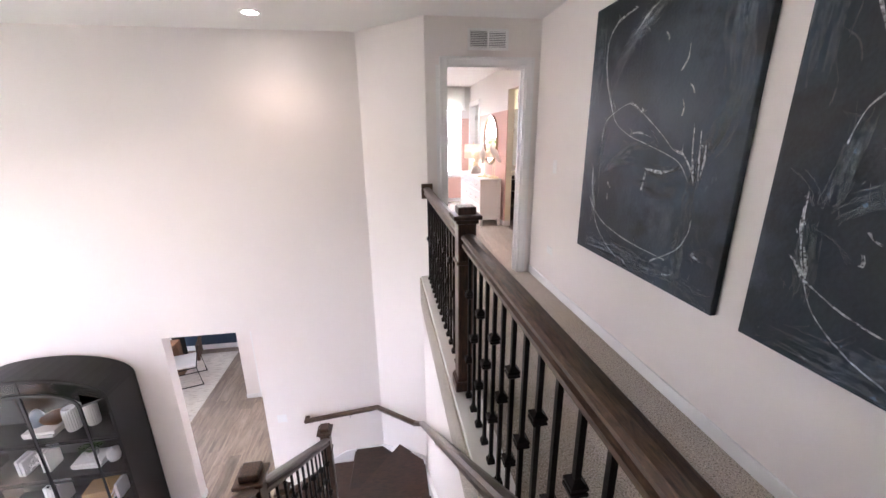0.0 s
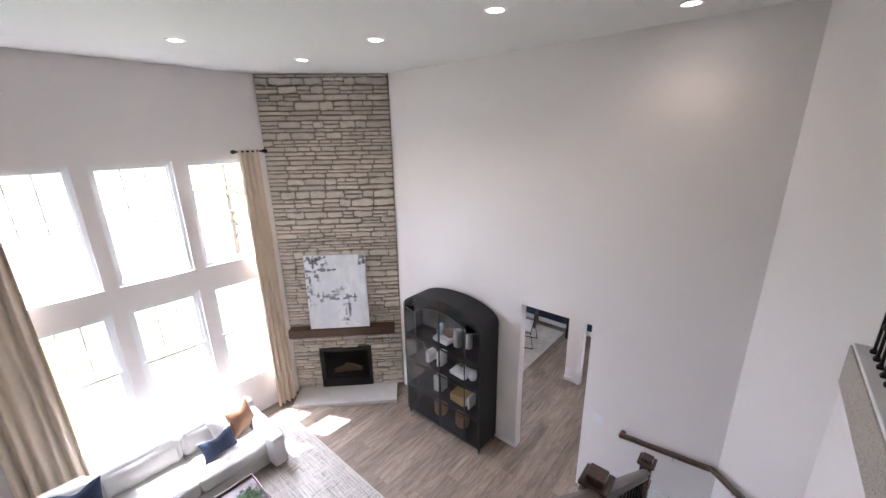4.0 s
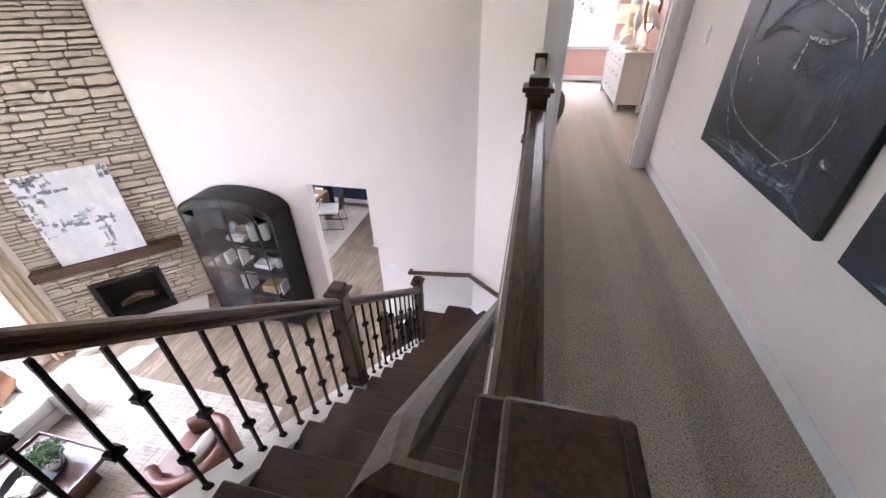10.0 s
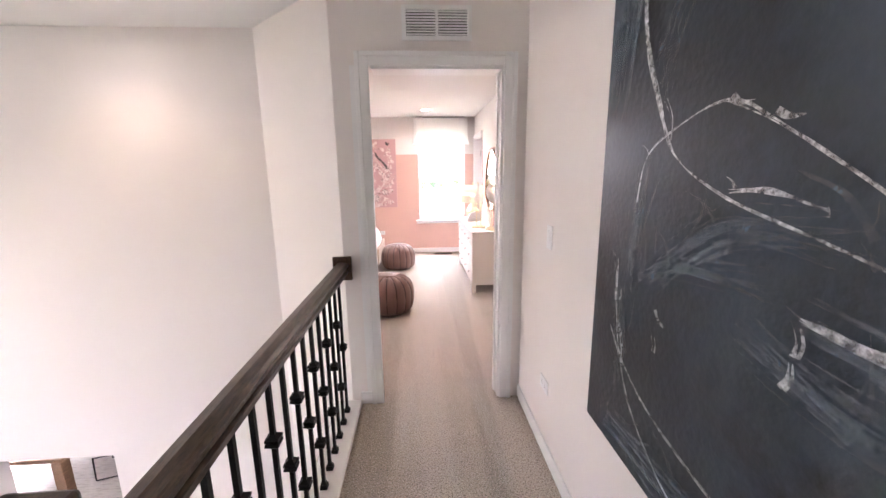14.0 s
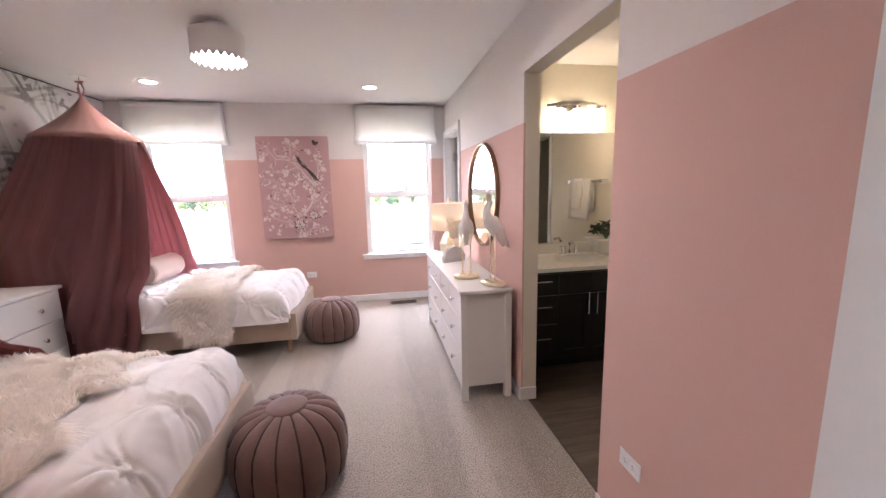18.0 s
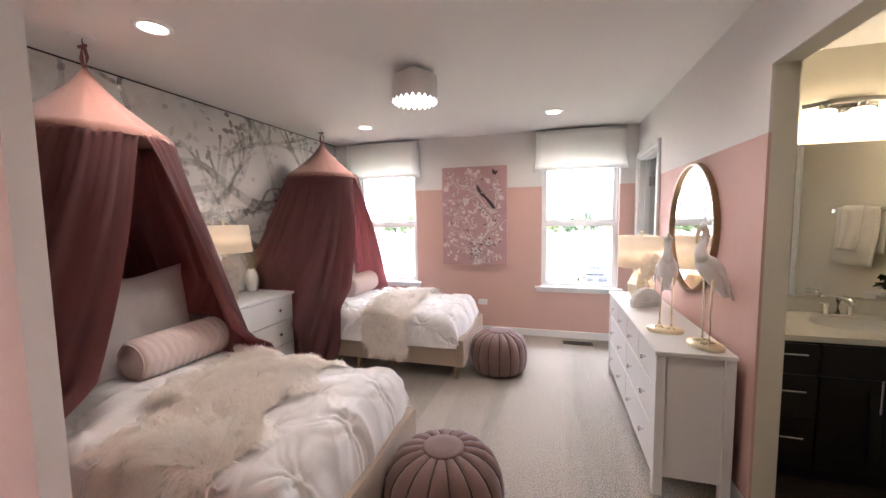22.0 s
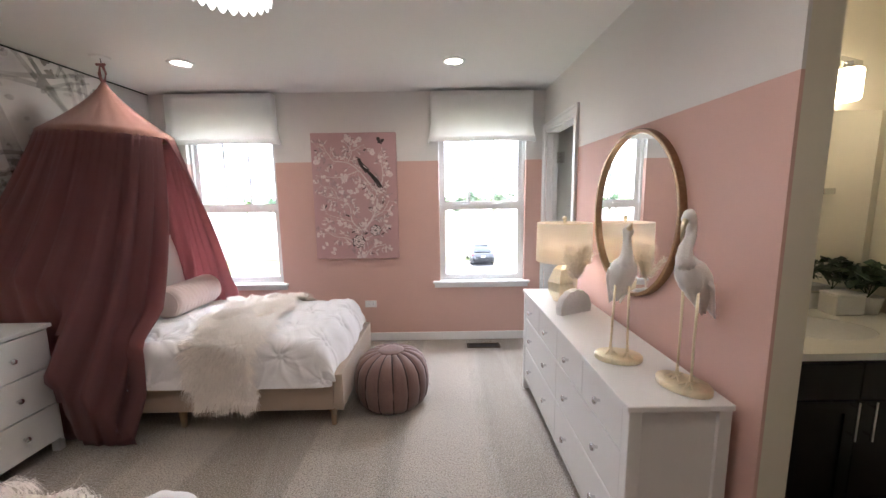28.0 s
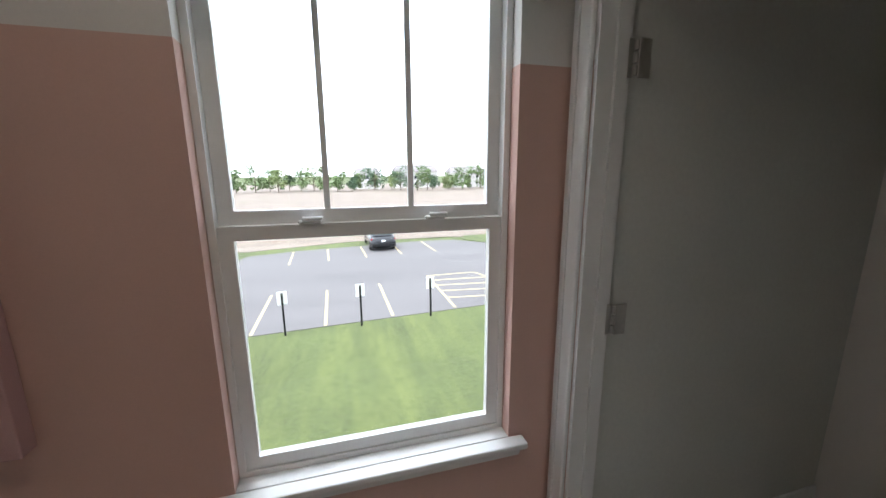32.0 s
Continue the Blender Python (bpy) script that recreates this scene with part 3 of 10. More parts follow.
setting("wall_bath_south", slab("y", 3.5, 3.6, BX + 0.105, 3.31, 0, CL), BATHP, "cream bathroom wall", "wall")
BATHFLOOR = wood("brown_vinyl_plank", (0.038, 0.027, 0.02), (0.11, 0.08, 0.058), 0.45, (0.9, 9, 9), 0.12, rings=3.0, bump=0.1)
setting("floor_bathroom", slab("z", -0.3, -0.004, BX + 0.05, 3.25, 3.5, 6.75), BATHFLOOR, "brown plank bathroom floor", "floor")
board("baseboard_16", 3.187, 3.199, 5.285, 6.69, 0.001, 0.09, BB)
casing("door_9", "x", 3.20, -1, 4.42, 5.215, 2.03, 0.066, "white trim round the dark inner bathroom doorway")
setting("wall_inner_room_a", slab("x", 4.5, 4.6, 3.9, 5.8, 0, CL), BATHP, "plain wall of the unlit inner room", "wall")
setting("wall_inner_room_b", slab("y", 5.7, 5.8, 3.31, 4.5, 0, CL), BATHP, "plain wall of the unlit inner room", "wall")
setting("wall_inner_room_c", slab("y", 3.9, 4.0, 3.31, 4.5, 0, CL), BATHP, "plain wall of the unlit inner room", "wall")
setting("ceiling_inner_room", slab("z", CL, CL + 0.1, 3.31, 4.6, 3.9, 5.8), CEIL, "plain ceiling of the unlit inner room", "ceiling")
setting("floor_inner_room", slab("z", -0.3, -0.001, 3.25, 4.6, 3.9, 5.8), BATHFLOOR, "brown plank floor of the inner room", "floor")

# hall vent, wall plates
VENT = thing("air_return_vent", "white louvred air return vent over the doorway", "vent", (0.98, DY0, 2.24))
# dark sheet that paints in the shade between the slats
part("backing", B(-0.17, 0.17, -0.004, -0.001, -0.07, 0.07), mat("vent_dark", (0.05, 0.05, 0.05), 0.8), VENT)
bm = slab("y", -0.014, -0.002, -0.188, 0.188, -0.086, 0.086, [(-0.165, -0.008, -0.064, 0.064), (0.008, 0.165, -0.064, 0.064)])
part("frame", bm, TRIM, VENT)
for side in (-1, 1):
    for k in range(9):
        b2 = B(0.009, 0.164, -0.0125, -0.0115, -0.0045, 0.0045) if side > 0 else B(-0.164, -0.009, -0.0125, -0.0115, -0.0045, 0.0045)
        o = part("slat", b2, TRIM, VENT)
        o.matrix_basis = Matrix.Translation((0, -0.0, -0.056 + k * 0.014)) @ Matrix.Translation((0, -0.009, 0)) @ Matrix.Rotation(radians(35), 4, "X") @ Matrix.Translation((0, 0.012, 0))


def wall_plate(x, y, z, rz, kind):
    """Faces -y before turning."""
    lab = {"outlet": "white duplex power outlet on the wall", "switch": "white light switch on the wall", "wide": "white double switch plate on the wall"}[kind]
    th = thing("power_outlet" if kind == "outlet" else "light_switch", lab, "outlet" if kind == "outlet" else "switch", (x, y, z), rz=rz)
    w = 0.115 if kind in ("outlet", "wide") else 0.07
    h = 0.07 if kind == "outlet" else 0.115
    part("plate", B(-w / 2, w / 2, -0.006, -0.001, -h / 2, h / 2, 0.002), TRIM, th)
    if kind == "outlet":
        for dx in (-0.022, 0.022):
            bm = B(dx - 0.016, dx + 0.016, -0.008, -0.006, -0.016, 0.016, 0.002)
            part("socket", bm, TRIM, th)
            for dz in (-0.006, 0.006):
                part("slot", B(dx - 0.005, dx + 0.005, -0.0085, -0.0082, dz - 0.001, dz + 0.001), BLACKM, th)
    else:
        for dx in ((-0.024, 0.024) if kind == "wide" else (0,)):
            part("rocker", B(dx - 0.016, dx + 0.016, -0.009, -0.006, -0.033, 0.033, 0.002), TRIM, th)
    return th


wall_plate(-1.474, NY, -2.02, 0, "wide")
wall_plate(0.156, BY, 0.385, 0, "outlet")
wall_plate(BX, 4.70, 0.375, -90, "outlet")
wall_plate(HX, 3.19, 1.143, -90, "switch")
wall_plate(HX, 3.18, 0.377, -90, "outlet")
REG = thing("floor_register", "bronze louvred floor register in the carpet", "floor vent", (1.267, 8.18, 0.003))
part("frame", slab("z", 0, 0.006, -0.16, 0.16, -0.055, 0.055, [(-0.14, 0.14, -0.038, 0.038)]), mat("bronze_register", (0.07, 0.05, 0.035), 0.45, 0.6), REG)
part("duct", B(-0.14, 0.14, -0.038, 0.038, 0.0, 0.001), BLACKM, REG)
for k in range(18):
    part("slat", B(-0.137 + k * 0.016, -0.131 + k * 0.016, -0.038, 0.038, 0.001, 0.005), REG.children[0].data.materials[0], REG)


def downlight(x, y, grp):
    th = thing("recessed_light", "lit round recessed ceiling light with white trim", "ceiling light", (x, y, CL), grp)
    part("trim_ring", lathe([(0.062, -0.002), (0.064, -0.010), (0.088, -0.006), (0.09, -0.001)], 28), TRIM, th, smooth=True)
    part("lens", lathe([(0.0, -0.0035), (0.062, -0.003)], 28), GLOW, th)


for q in LIVING_CANS:
    downlight(*q, "living room downlights")
for q in BED_CANS:
    downlight(*q, "bedroom downlights")

# ---- stairs and balustrades ----
R, T, Y0 = -FL / 17, 0.25, -0.067
STAIR = thing("staircase", "dark stained oak stairs turning at the foot of the wall", "staircase", (0, 0, 0))
for k in range(1, 13):
    y, z = Y0 + T * k, -R * k
    y1 = y + T - 0.004 if k < 12 else 3.30
    if k < 12:
        part("tread", B(SX0 + 0.002, SX1 - 0.018, y - 0.028, y1, z - 0.028, z, 0.006), TREADWOOD, STAIR)
    part("riser", B(SX0 + 0.002, SX1 - 0.018, y - 0.012, y - 0.001, z, z + R - 0.029), TREADWOOD, STAIR)
PIV = (-0.66, 3.27)
W = [(0.28, 3.50), (-0.005, 4.04), (-0.585, 4.25)]
wind = [[(SX0, Y0 + 12 * T - 0.028), (SX1 - 0.02, Y0 + 12 * T - 0.028), W[0], PIV], [PIV, W[0], (0.28, 3.76), W[1]], [PIV, W[1], (-0.22, 4.25), W[2]], [PIV, W[2], (-1.02, 4.25), (-1.02, 3.27)]]
for k, poly in enumerate(wind):
    z = -R * (12 + k)
    part("winder_tread", prism(poly, z - 0.028, z), TREADWOOD, STAIR)
    if k:
        a, b = Vector((*poly[0], 0)), Vector((*poly[1], 0))
        d = (b - a).normalized()
        nn = Vector((-d.y, d.x, 0)) * 0.02
        part("riser", prism([(a + nn).to_tuple()[:2], (b + nn).to_tuple()[:2], (b + nn * 0.4).to_tuple()[:2], (a + nn * 0.4).to_tuple()[:2]], z, z + R - 0.029), TREADWOOD, STAIR)
part("riser", B(-1.035, -1.02, 3.27, 4.25, FL + R, FL + 2 * R - 0.03), TREADWOOD, STAIR)
part("tread", B(-1.30, -1.0, 3.27, 4.25, FL + R - 0.028, FL + R, 0.006), TREADWOOD, STAIR)
part("riser", B(-1.285, -1.27, 3.27, 4.25, FL, FL + R - 0.03), TREADWOOD, STAIR)
part("landing_nosing", B(SX0 + 0.002, SX1 - 0.002, Y0 - 0.03, Y0 + 0.05, 0.001, 0.022, 0.006), TREADWOOD, STAIR)
# closed white stringer with its cap
SL = -R / T


def curb_z(y):
    return SL * (y - Y0) + 0.085


bm = bmesh.new()
ya, yb = -0.10, 3.30
outl = [(ya, curb_z(ya)), (yb, curb_z(yb)), (yb, FL), (ya, FL)]
va = [bm.verts.new((SX0 - 0.15, y, z)) for y, z in outl]
vb = [bm.verts.new((SX0, y, z)) for y, z in outl]
bm.faces.new(va)
bm.faces.new(vb[::-1])
for i in range(4):
    bm.faces.new((va[i], vb[i], vb[(i + 1) % 4], va[(i + 1) % 4]))
bmesh.ops.recalc_face_normals(bm, faces=bm.faces)
part("stringer", bm, TRIM, STAIR, "white closed stringer under the balusters")
part("stringer_cap", sweep([(SX0 - 0.075, ya, curb_z(ya)), (SX0 - 0.075, yb, curb_z(yb))], [(-0.085, 0.002), (0.085, 0.002), (0.085, 0.018), (-0.085, 0.018)]), TRIM, STAIR)
part("lower_stringer", B(-1.32, -0.80, 3.18, 3.268, FL, FL + 2.4 * R), TRIM, STAIR)
part("skirt_board", sweep([(SX1 + 0.001, -0.05, -0.02), (SX1 + 0.001, 3.55, SL * 3.6 + 0.13)], [(-0.018, -0.30), (0.018, -0.30), (0.018, 0.12), (-0.018, 0.12)]), TRIM, STAIR)
bm = bmesh.new()
for p, q, za, zb in (((0.29, 3.52), (0.29, 3.745), -2.30, -2.38), ((0.29, 3.745), (-0.235, 4.255), -2.38, -2.60), ((-0.235, 4.255), (-0.72, 4.255), -2.60, -2.64), ((-0.72, 4.255), (-1.12, 4.255), -2.64, -2.86)):
    d = Vector((q[0] - p[0], q[1] - p[1], 0)).normalized()
    nn = Vector((d.y, -d.x, 0)) * -0.012
    vs = []
    for (x, y), zt in ((p, za), (q, zb)):
        vs += [bm.verts.new((x, y, FL + 0.001)), bm.verts.new((x, y, zt)), bm.verts.new((x + nn.x, y + nn.y, zt)), bm.verts.new((x + nn.x, y + nn.y, FL + 0.001))]
    for i in range(4):
        bm.faces.new((vs[i], vs[(i + 1) % 4], vs[4 + (i + 1) % 4], vs[4 + i]))
    bm.faces.new(vs[:4][::-1])
    bm.faces.new(vs[4:])
bmesh.ops.recalc_face_normals(bm, faces=bm.faces)
part("winder_skirt", bm, TRIM, STAIR)
board("trim_stair_edge", SX1 + 0.012, 0.462, -0.06, DY0 - 0.002, -0.006, 0.026, "cream painted ledge under the hall balusters", "ledge")
board("trim_fascia", SX1 + 0.006, SX1 + 0.019, -0.06, DY0 - 0.002, -0.32, -0.008, "white fascia of the hall floor edge", "fascia")

RAIL = [(-0.033, -0.052), (0.033, -0.052), (0.033, -0.036), (0.022, -0.03), (0.026, -0.018), (0.037, -0.010), (0.037, 0.002), (0.027, 0.012), (0, 0.017), (-0.027, 0.012), (-0.037, 0.002), (-0.037, -0.010), (-0.026, -0.018), (-0.022, -0.03), (-0.033, -0.036)]


def newel(parent, x, y, z0, z1, foot=0.0, rz=0.0):
    """A square box newel: plinth, shaft, collar, cap."""
    th = part("newel", B(-0.047, 0.047, -0.047, 0.047, z0, z1 - 0.05, 0.004), POSTWOOD, parent, "square dark oak newel post")
    th.matrix_basis = pose(x, y, 0, 0, 0, rz)
    if foot:
        bm = B(-0.062, 0.062, -0.062, 0.062, z0, z0 + foot, 0.004)
        box(bm, -0.055, 0.055, -0.055, 0.055, z0 + foot, z0 + foot + 0.018, 0.006)
        part("plinth", bm, POSTWOOD, th)
    part("collar", B(-0.056, 0.056, -0.056, 0.056, z1 - 0.30, z1 - 0.28, 0.005), POSTWOOD, th)
    part("cap", B(-0.072, 0.072, -0.072, 0.072, z1 - 0.062, z1 - 0.040, 0.006, 2), POSTWOOD, th)
    part("cap_moulding", B(-0.058, 0.058, -0.058, 0.058, z1 - 0.085, z1 - 0.0625, 0.008, 2), POSTWOOD, th)
    part("cap_block", B(-0.046, 0.046, -0.046, 0.046, z1 - 0.0395, z1, 0.006, 2), POSTWOOD, th)
    return th


KNOT = bmesh.new()
for r0, r1, a, b in ((0.012, 0.026, -0.024, -0.012), (0.030, 0.030, -0.012, -0.004), (0.020, 0.020, -0.004, 0.004), (0.030, 0.030, 0.004, 0.012), (0.026, 0.012, 0.012, 0.024)):
    cyl(KNOT, r0, r1, a, b, 4, Matrix.Rotation(radians(45), 4, "Z"))
KNOT_ME = bpy.data.meshes.new("knuckle")
KNOT.to_mesh(KNOT_ME)
KNOT.free()
KNOT_ME.materials.append(IRON)
SHOE = B(-0.017, 0.017, -0.017, 0.017, 0, 0.022, 0.003)
box(SHOE, -0.012, 0.012, -0.012, 0.012, 0.022, 0.034, 0.003)
SHOE_ME = bpy.data.meshes.new("shoe")
SHOE.to_mesh(SHOE_ME)
SHOE.free()
SHOE_ME.materials.append(IRON)
BAL = {}


def baluster(parent, x, y, z, h, style):
    key = round(h, 2)
    if key not in BAL:
        me = bpy.data.meshes.new("baluster")
        b = B(-0.0075, 0.0075, -0.0075, 0.0075, 0, key)
        b.to_mesh(me)
        b.free()
        me.materials.append(IRON)
        BAL[key] = me
    o = new("baluster", BAL[key])
    o.parent = parent
    o.matrix_basis = pose(x, y, z)
    s = new("shoe", SHOE_ME)
    s.parent = o
    for f in ((0.5,) if style % 2 else (0.28, 0.72)):
        q = new("knuckle", KNOT_ME)
        q.parent = o
        q.matrix_basis = pose(0, 0, key * f)
    return o


RX = 0.395
HALL_RAIL = thing("hall_balustrade", "dark oak hall railing with black iron balusters", "balustrade", (0, 0, 0))
part("handrail", sweep([(RX, 0.12, 0.925), (RX, 1.78, 0.925)], RAIL), DARKWOOD, HALL_RAIL)
part("handrail", sweep([(RX, 1.88, 0.925), (RX, 3.65, 0.925)], RAIL), DARKWOOD, HALL_RAIL)
part("wall_rosette", B(RX - 0.055, RX + 0.055, 3.645, 3.663, 0.83, 0.975, 0.004), DARKWOOD, HALL_RAIL)
newel(HALL_RAIL, RX + 0.03, 0.065, 0.0, 1.10, 0.20)
newel(HALL_RAIL, RX - 0.005, 1.83, -0.16, 1.075, 0.24)
n = 0
for y0, n0, y1 in ((0.065, 15, 1.83), (1.83, 15, 3.655)):
    for i in range(1, n0 + 1):
        baluster(HALL_RAIL, RX - 0.005, y0 + (y1 - y0) * i / (n0 + 1), 0.027, 0.85, n)
        n += 1

SR = SX0 - 0.075
STAIR_RAIL = thing("stair_balustrade", "dark oak stair railing with black iron balusters", "balustrade", (0, 0, 0))


def rail_z(y):
    return SL * (y - Y0) + 0.98


part("handrail", sweep([(SR, -0.06, 0.93), (SR, 0.055, 0.93), (SR, 1.56, rail_z(1.56))], RAIL), DARKWOOD, STAIR_RAIL)
part("handrail", sweep([(SR, 1.66, rail_z(1.66)), (SR, 3.22, rail_z(3.22))], RAIL), DARKWOOD, STAIR_RAIL)
newel(STAIR_RAIL, SR - 0.01, -0.125, -0.10, 1.09, 0.25)
newel(STAIR_RAIL, SR - 0.01, 1.61, curb_z(1.61) - 0.02, -0.16, 0.15)
newel(STAIR_RAIL, SR - 0.01, 3.27, curb_z(3.3) - 0.40, -1.37, 0.3)
newel(STAIR_RAIL, -1.22, 3.22, FL + 2.4 * R, -1.99, 0.14)
part("handrail", sweep([(-0.80, 3.22, -1.87), (-1.18, 3.22, -2.10)], RAIL), DARKWOOD, STAIR_RAIL)
for i in range(1, 13):
    y = -0.125 + (1.61 + 0.125) * i / 13
    baluster(STAIR_RAIL, SR, y, curb_z(y) + 0.015, min(0.93, rail_z(y)) - curb_z(y) - 0.06, i)
for i in range(1, 13):
    y = 1.61 + (3.27 - 1.61) * i / 13
    baluster(STAIR_RAIL, SR, y, curb_z(y) + 0.015, rail_z(y) - curb_z(y) - 0.06, i)
for i in range(1, 4):
    baluster(STAIR_RAIL, -0.78 - 0.11 * i, 3.22, FL + 2.4 * R, 0.80 - 0.06 * i, i)
GUARD = thing("landing_balustrade", "dark oak landing railing with black iron balusters", "balustrade", (0, 0, 0))
ga, gb = Vector((SR - 0.05, -0.16, 0.93)), Vector((-1.95, BULK_Y + 0.02, 0.93))
part("handrail", sweep([ga, gb], RAIL), DARKWOOD, GUARD)
newel(GUARD, gb.x, gb.y + 0.05, 0.0, 1.09, 0.2)
for i in range(1, 14):
    p = ga.lerp(gb, i / 14)
    baluster(GUARD, p.x, p.y, 0.0, 0.875, i)

WALLRAIL = thing("wall_handrail", "dark oak handrail fixed along the stair wall", "handrail", (0, 0, 0))
WR = [(RX - 0.03, 0.07, 0.97), (0.27, 0.07, 0.97), (0.27, 0.16, 0.92), (0.262, 3.60, -1.765), (0.19, 3.72, -1.86), (-0.27, 4.17, -1.93), (-0.33, 4.19, -1.955), (-1.13, 4.19, -2.03), (-1.16, 4.19, -2.035), (-1.16, 4.26, -2.035)]
RAIL2 = [(-0.022, -0.028), (0.022, -0.028), (0.025, -0.012), (0.03, 0.0), (0.026, 0.014), (0.012, 0.021), (-0.012, 0.021), (-0.026, 0.014), (-0.03, 0.0), (-0.025, -0.012)]
part("rail", sweep(WR, RAIL2), DARKWOOD, WALLRAIL)
for x, y, wx, wy in ((0.268, 1.0, 0.32, 1.0), (0.266, 2.3, 0.32, 2.3), (0.263, 3.4, 0.32, 3.4), (-0.08, 3.985, -0.045, 4.07), (-0.62, 4.19, -0.62, 4.266)):
    zz = 0.92 - 0.7805 * (y - 0.16) if x > 0.2 else -1.90 - (0.09 if x < -0.3 else 0)
    part("bracket", tube([(x, y, zz - 0.03), (x, y, zz - 0.075), ((x + wx) / 2, (y + wy) / 2, zz - 0.09), (wx, wy, zz - 0.09)], 0.006), STEEL, WALLRAIL)

# ---- living room ----
FABRIC = mat("pale_grey_woven_upholstery", (0.62, 0.60, 0.57), 0.95, var=0.08, vscale=4, bump=0.35, bscale=320, sheen=0.25)
NAVY = mat("navy_velvet", (0.010, 0.020, 0.052), 0.75, var=0.35, vscale=9, bump=0.1, bscale=200, sheen=0.06)
TAN = mat("caramel_leather", (0.29, 0.155, 0.082), 0.5, var=0.2, vscale=8, bump=0.12, bscale=120)
BLUSHLEATHER = mat("rose_tan_leather", (0.42, 0.25, 0.18), 0.55, var=0.15, vscale=7, bump=0.1, bscale=120)
LINEN = mat("white_linen", (0.75, 0.74, 0.72), 0.9, var=0.05, vscale=6, bump=0.3, bscale=260, sheen=0.2)
LEATHER = mat("brown_leather", (0.15, 0.062, 0.042), 0.42, var=0.25, vscale=6, bump=0.15, bscale=140, coat=0.05)
PIPING = mat("pale_piping", (0.6, 0.6, 0.6), 0.8)
CURTAIN = mat("beige_linen_curtain", (0.65, 0.55, 0.415), 0.95, var=0.07, vscale=3, bump=0.25, bscale=300, sheen=0.2)
WALNUT = wood("polished_walnut", (0.035, 0.013, 0.009), (0.11, 0.045, 0.03), 0.28, (1.0, 8, 8), 0.1, coat=0.3)
BEAM = wood("rough_sawn_beam", (0.025, 0.014, 0.008), (0.14, 0.08, 0.045), 0.7, (3, 3, 8), 0.1, bump=0.6)
PAPER = mat("white_paper", (0.75, 0.74, 0.72), 0.7, var=0.04)
WICKER = mat("woven_wicker", (0.30, 0.15, 0.07), 0.75, var=0.35, vscale=30, bump=0.8, bscale=130, stretch=(1, 1, 3))
CERAMIC = mat("matt_white_ceramic", (0.72, 0.71, 0.69), 0.55, var=0.05, bump=0.05, bscale=90)
LEAF = mat("green_leaves", (0.055, 0.115, 0.03), 0.5, var=0.35, vscale=25)


def window_unit(name, axis, u0, u1, z0, z1, face, out, label, split=None, bars="top", rim=0.045):
    """A white sash window set in an opening. axis x: the wall runs along y; out: the way to the outside."""
    th = tagged(new(name), label, "window", "", "structure")

    def P(nm, a, b, c, d, f0, f1, m, parent, bev=0.003):
        lo, hi = sorted((face + out * f0, face + out * f1))
        bm = B(lo, hi, a, b, c, d, bev) if axis == "x" else B(a, b, lo, hi, c, d, bev)
        return part(nm, bm, m, parent)
    fr = part("window_frame", slab(axis, *sorted((face + out * 0.05, face + out * 0.12)), u0 + 0.001, u1 - 0.001, z0 + 0.001, z1 - 0.001, [(u0 + rim, u1 - rim, z0 + rim, z1 - rim)]), TRIM, th)
    zs = [(z0 + rim, z1 - rim)] if split is None else [(z0 + rim, split), (split, z1 - rim)]
    for k, (a, b) in enumerate(zs):
        off = 0.058 if k == 0 and split is not None else 0.085
        s = 0.038 if split is not None else 0.022
        lo, hi = sorted((face + out * off, face + out * (off + 0.025)))
        sash = part("sash", slab(axis, lo, hi, u0 + rim, u1 - rim, a, b, [(u0 + rim + s, u1 - rim - s, a + s, b - s)]), TRIM, th)
        p = P("pane", u0 + rim + s - 0.004, u1 - rim - s + 0.004, a + s - 0.004, b - s + 0.004, off + 0.010, off + 0.014, GLASS, sash, 0)
        p.visible_shadow = False
        if bars and (k == len(zs) - 1):
            w = u1 - u0 - 2 * rim - 2 * s
            zb = a + s if split is not None else a + s + (b - a) * 0.48
            for q in (1, 2):
                c = u0 + rim + s + w * q / 3
                P("muntin", c - 0.008, c + 0.008, zb, b - s, off + 0.006, off + 0.018, TRIM, sash, 0)
            if split is None:
                P("muntin", u0 + rim + s, u1 - rim - s, zb - 0.008, zb + 0.008, off + 0.006, off + 0.018, TRIM, sash, 0)
    return th


k = 1
for a, b in COLS:
    window_unit(f"window_{k}", "x", a, b, *UPZ, WX, -1, "tall fixed white-framed upper window with thin grilles", None)
    window_unit(f"window_{k + 1}", "x", a, b, *LOZ, WX, -1, "white-framed double-hung lower window with thin grilles", -1.53)
    board(f"trim_sill_{k}", WX - 0.05, WX + 0.02, a - 0.03, b + 0.03, LOZ[0] - 0.025, LOZ[0] + 0.002, "white painted window sill", "sill")
    k += 2

# glazed garden door
FD = tagged(new("door_5"), "white full-glass garden door with a lever handle", "door", "", "structure")
y0, y1, zt = FDOOR[0], FDOOR[1], FDOOR[3]
part("door_frame", slab("x", WX - 0.12, WX - 0.02, y0 + 0.001, y1 - 0.001, FL + 0.001, zt - 0.001, [(y0 + 0.03, y1 - 0.03, FL, zt - 0.03)]), TRIM, FD)
leaf = part("door_leaf", slab("x", WX - 0.085, WX - 0.04, y0 + 0.035, y1 - 0.035, FL + 0.03, zt - 0.035, [(y0 + 0.15, y1 - 0.13, FL + 0.22, zt - 0.15)]), TRIM, FD)
gp = part("pane", B(WX - 0.066, WX - 0.060, y0 + 0.148, y1 - 0.128, FL + 0.218, zt - 0.148), GLASS, leaf)
gp.visible_shadow = False
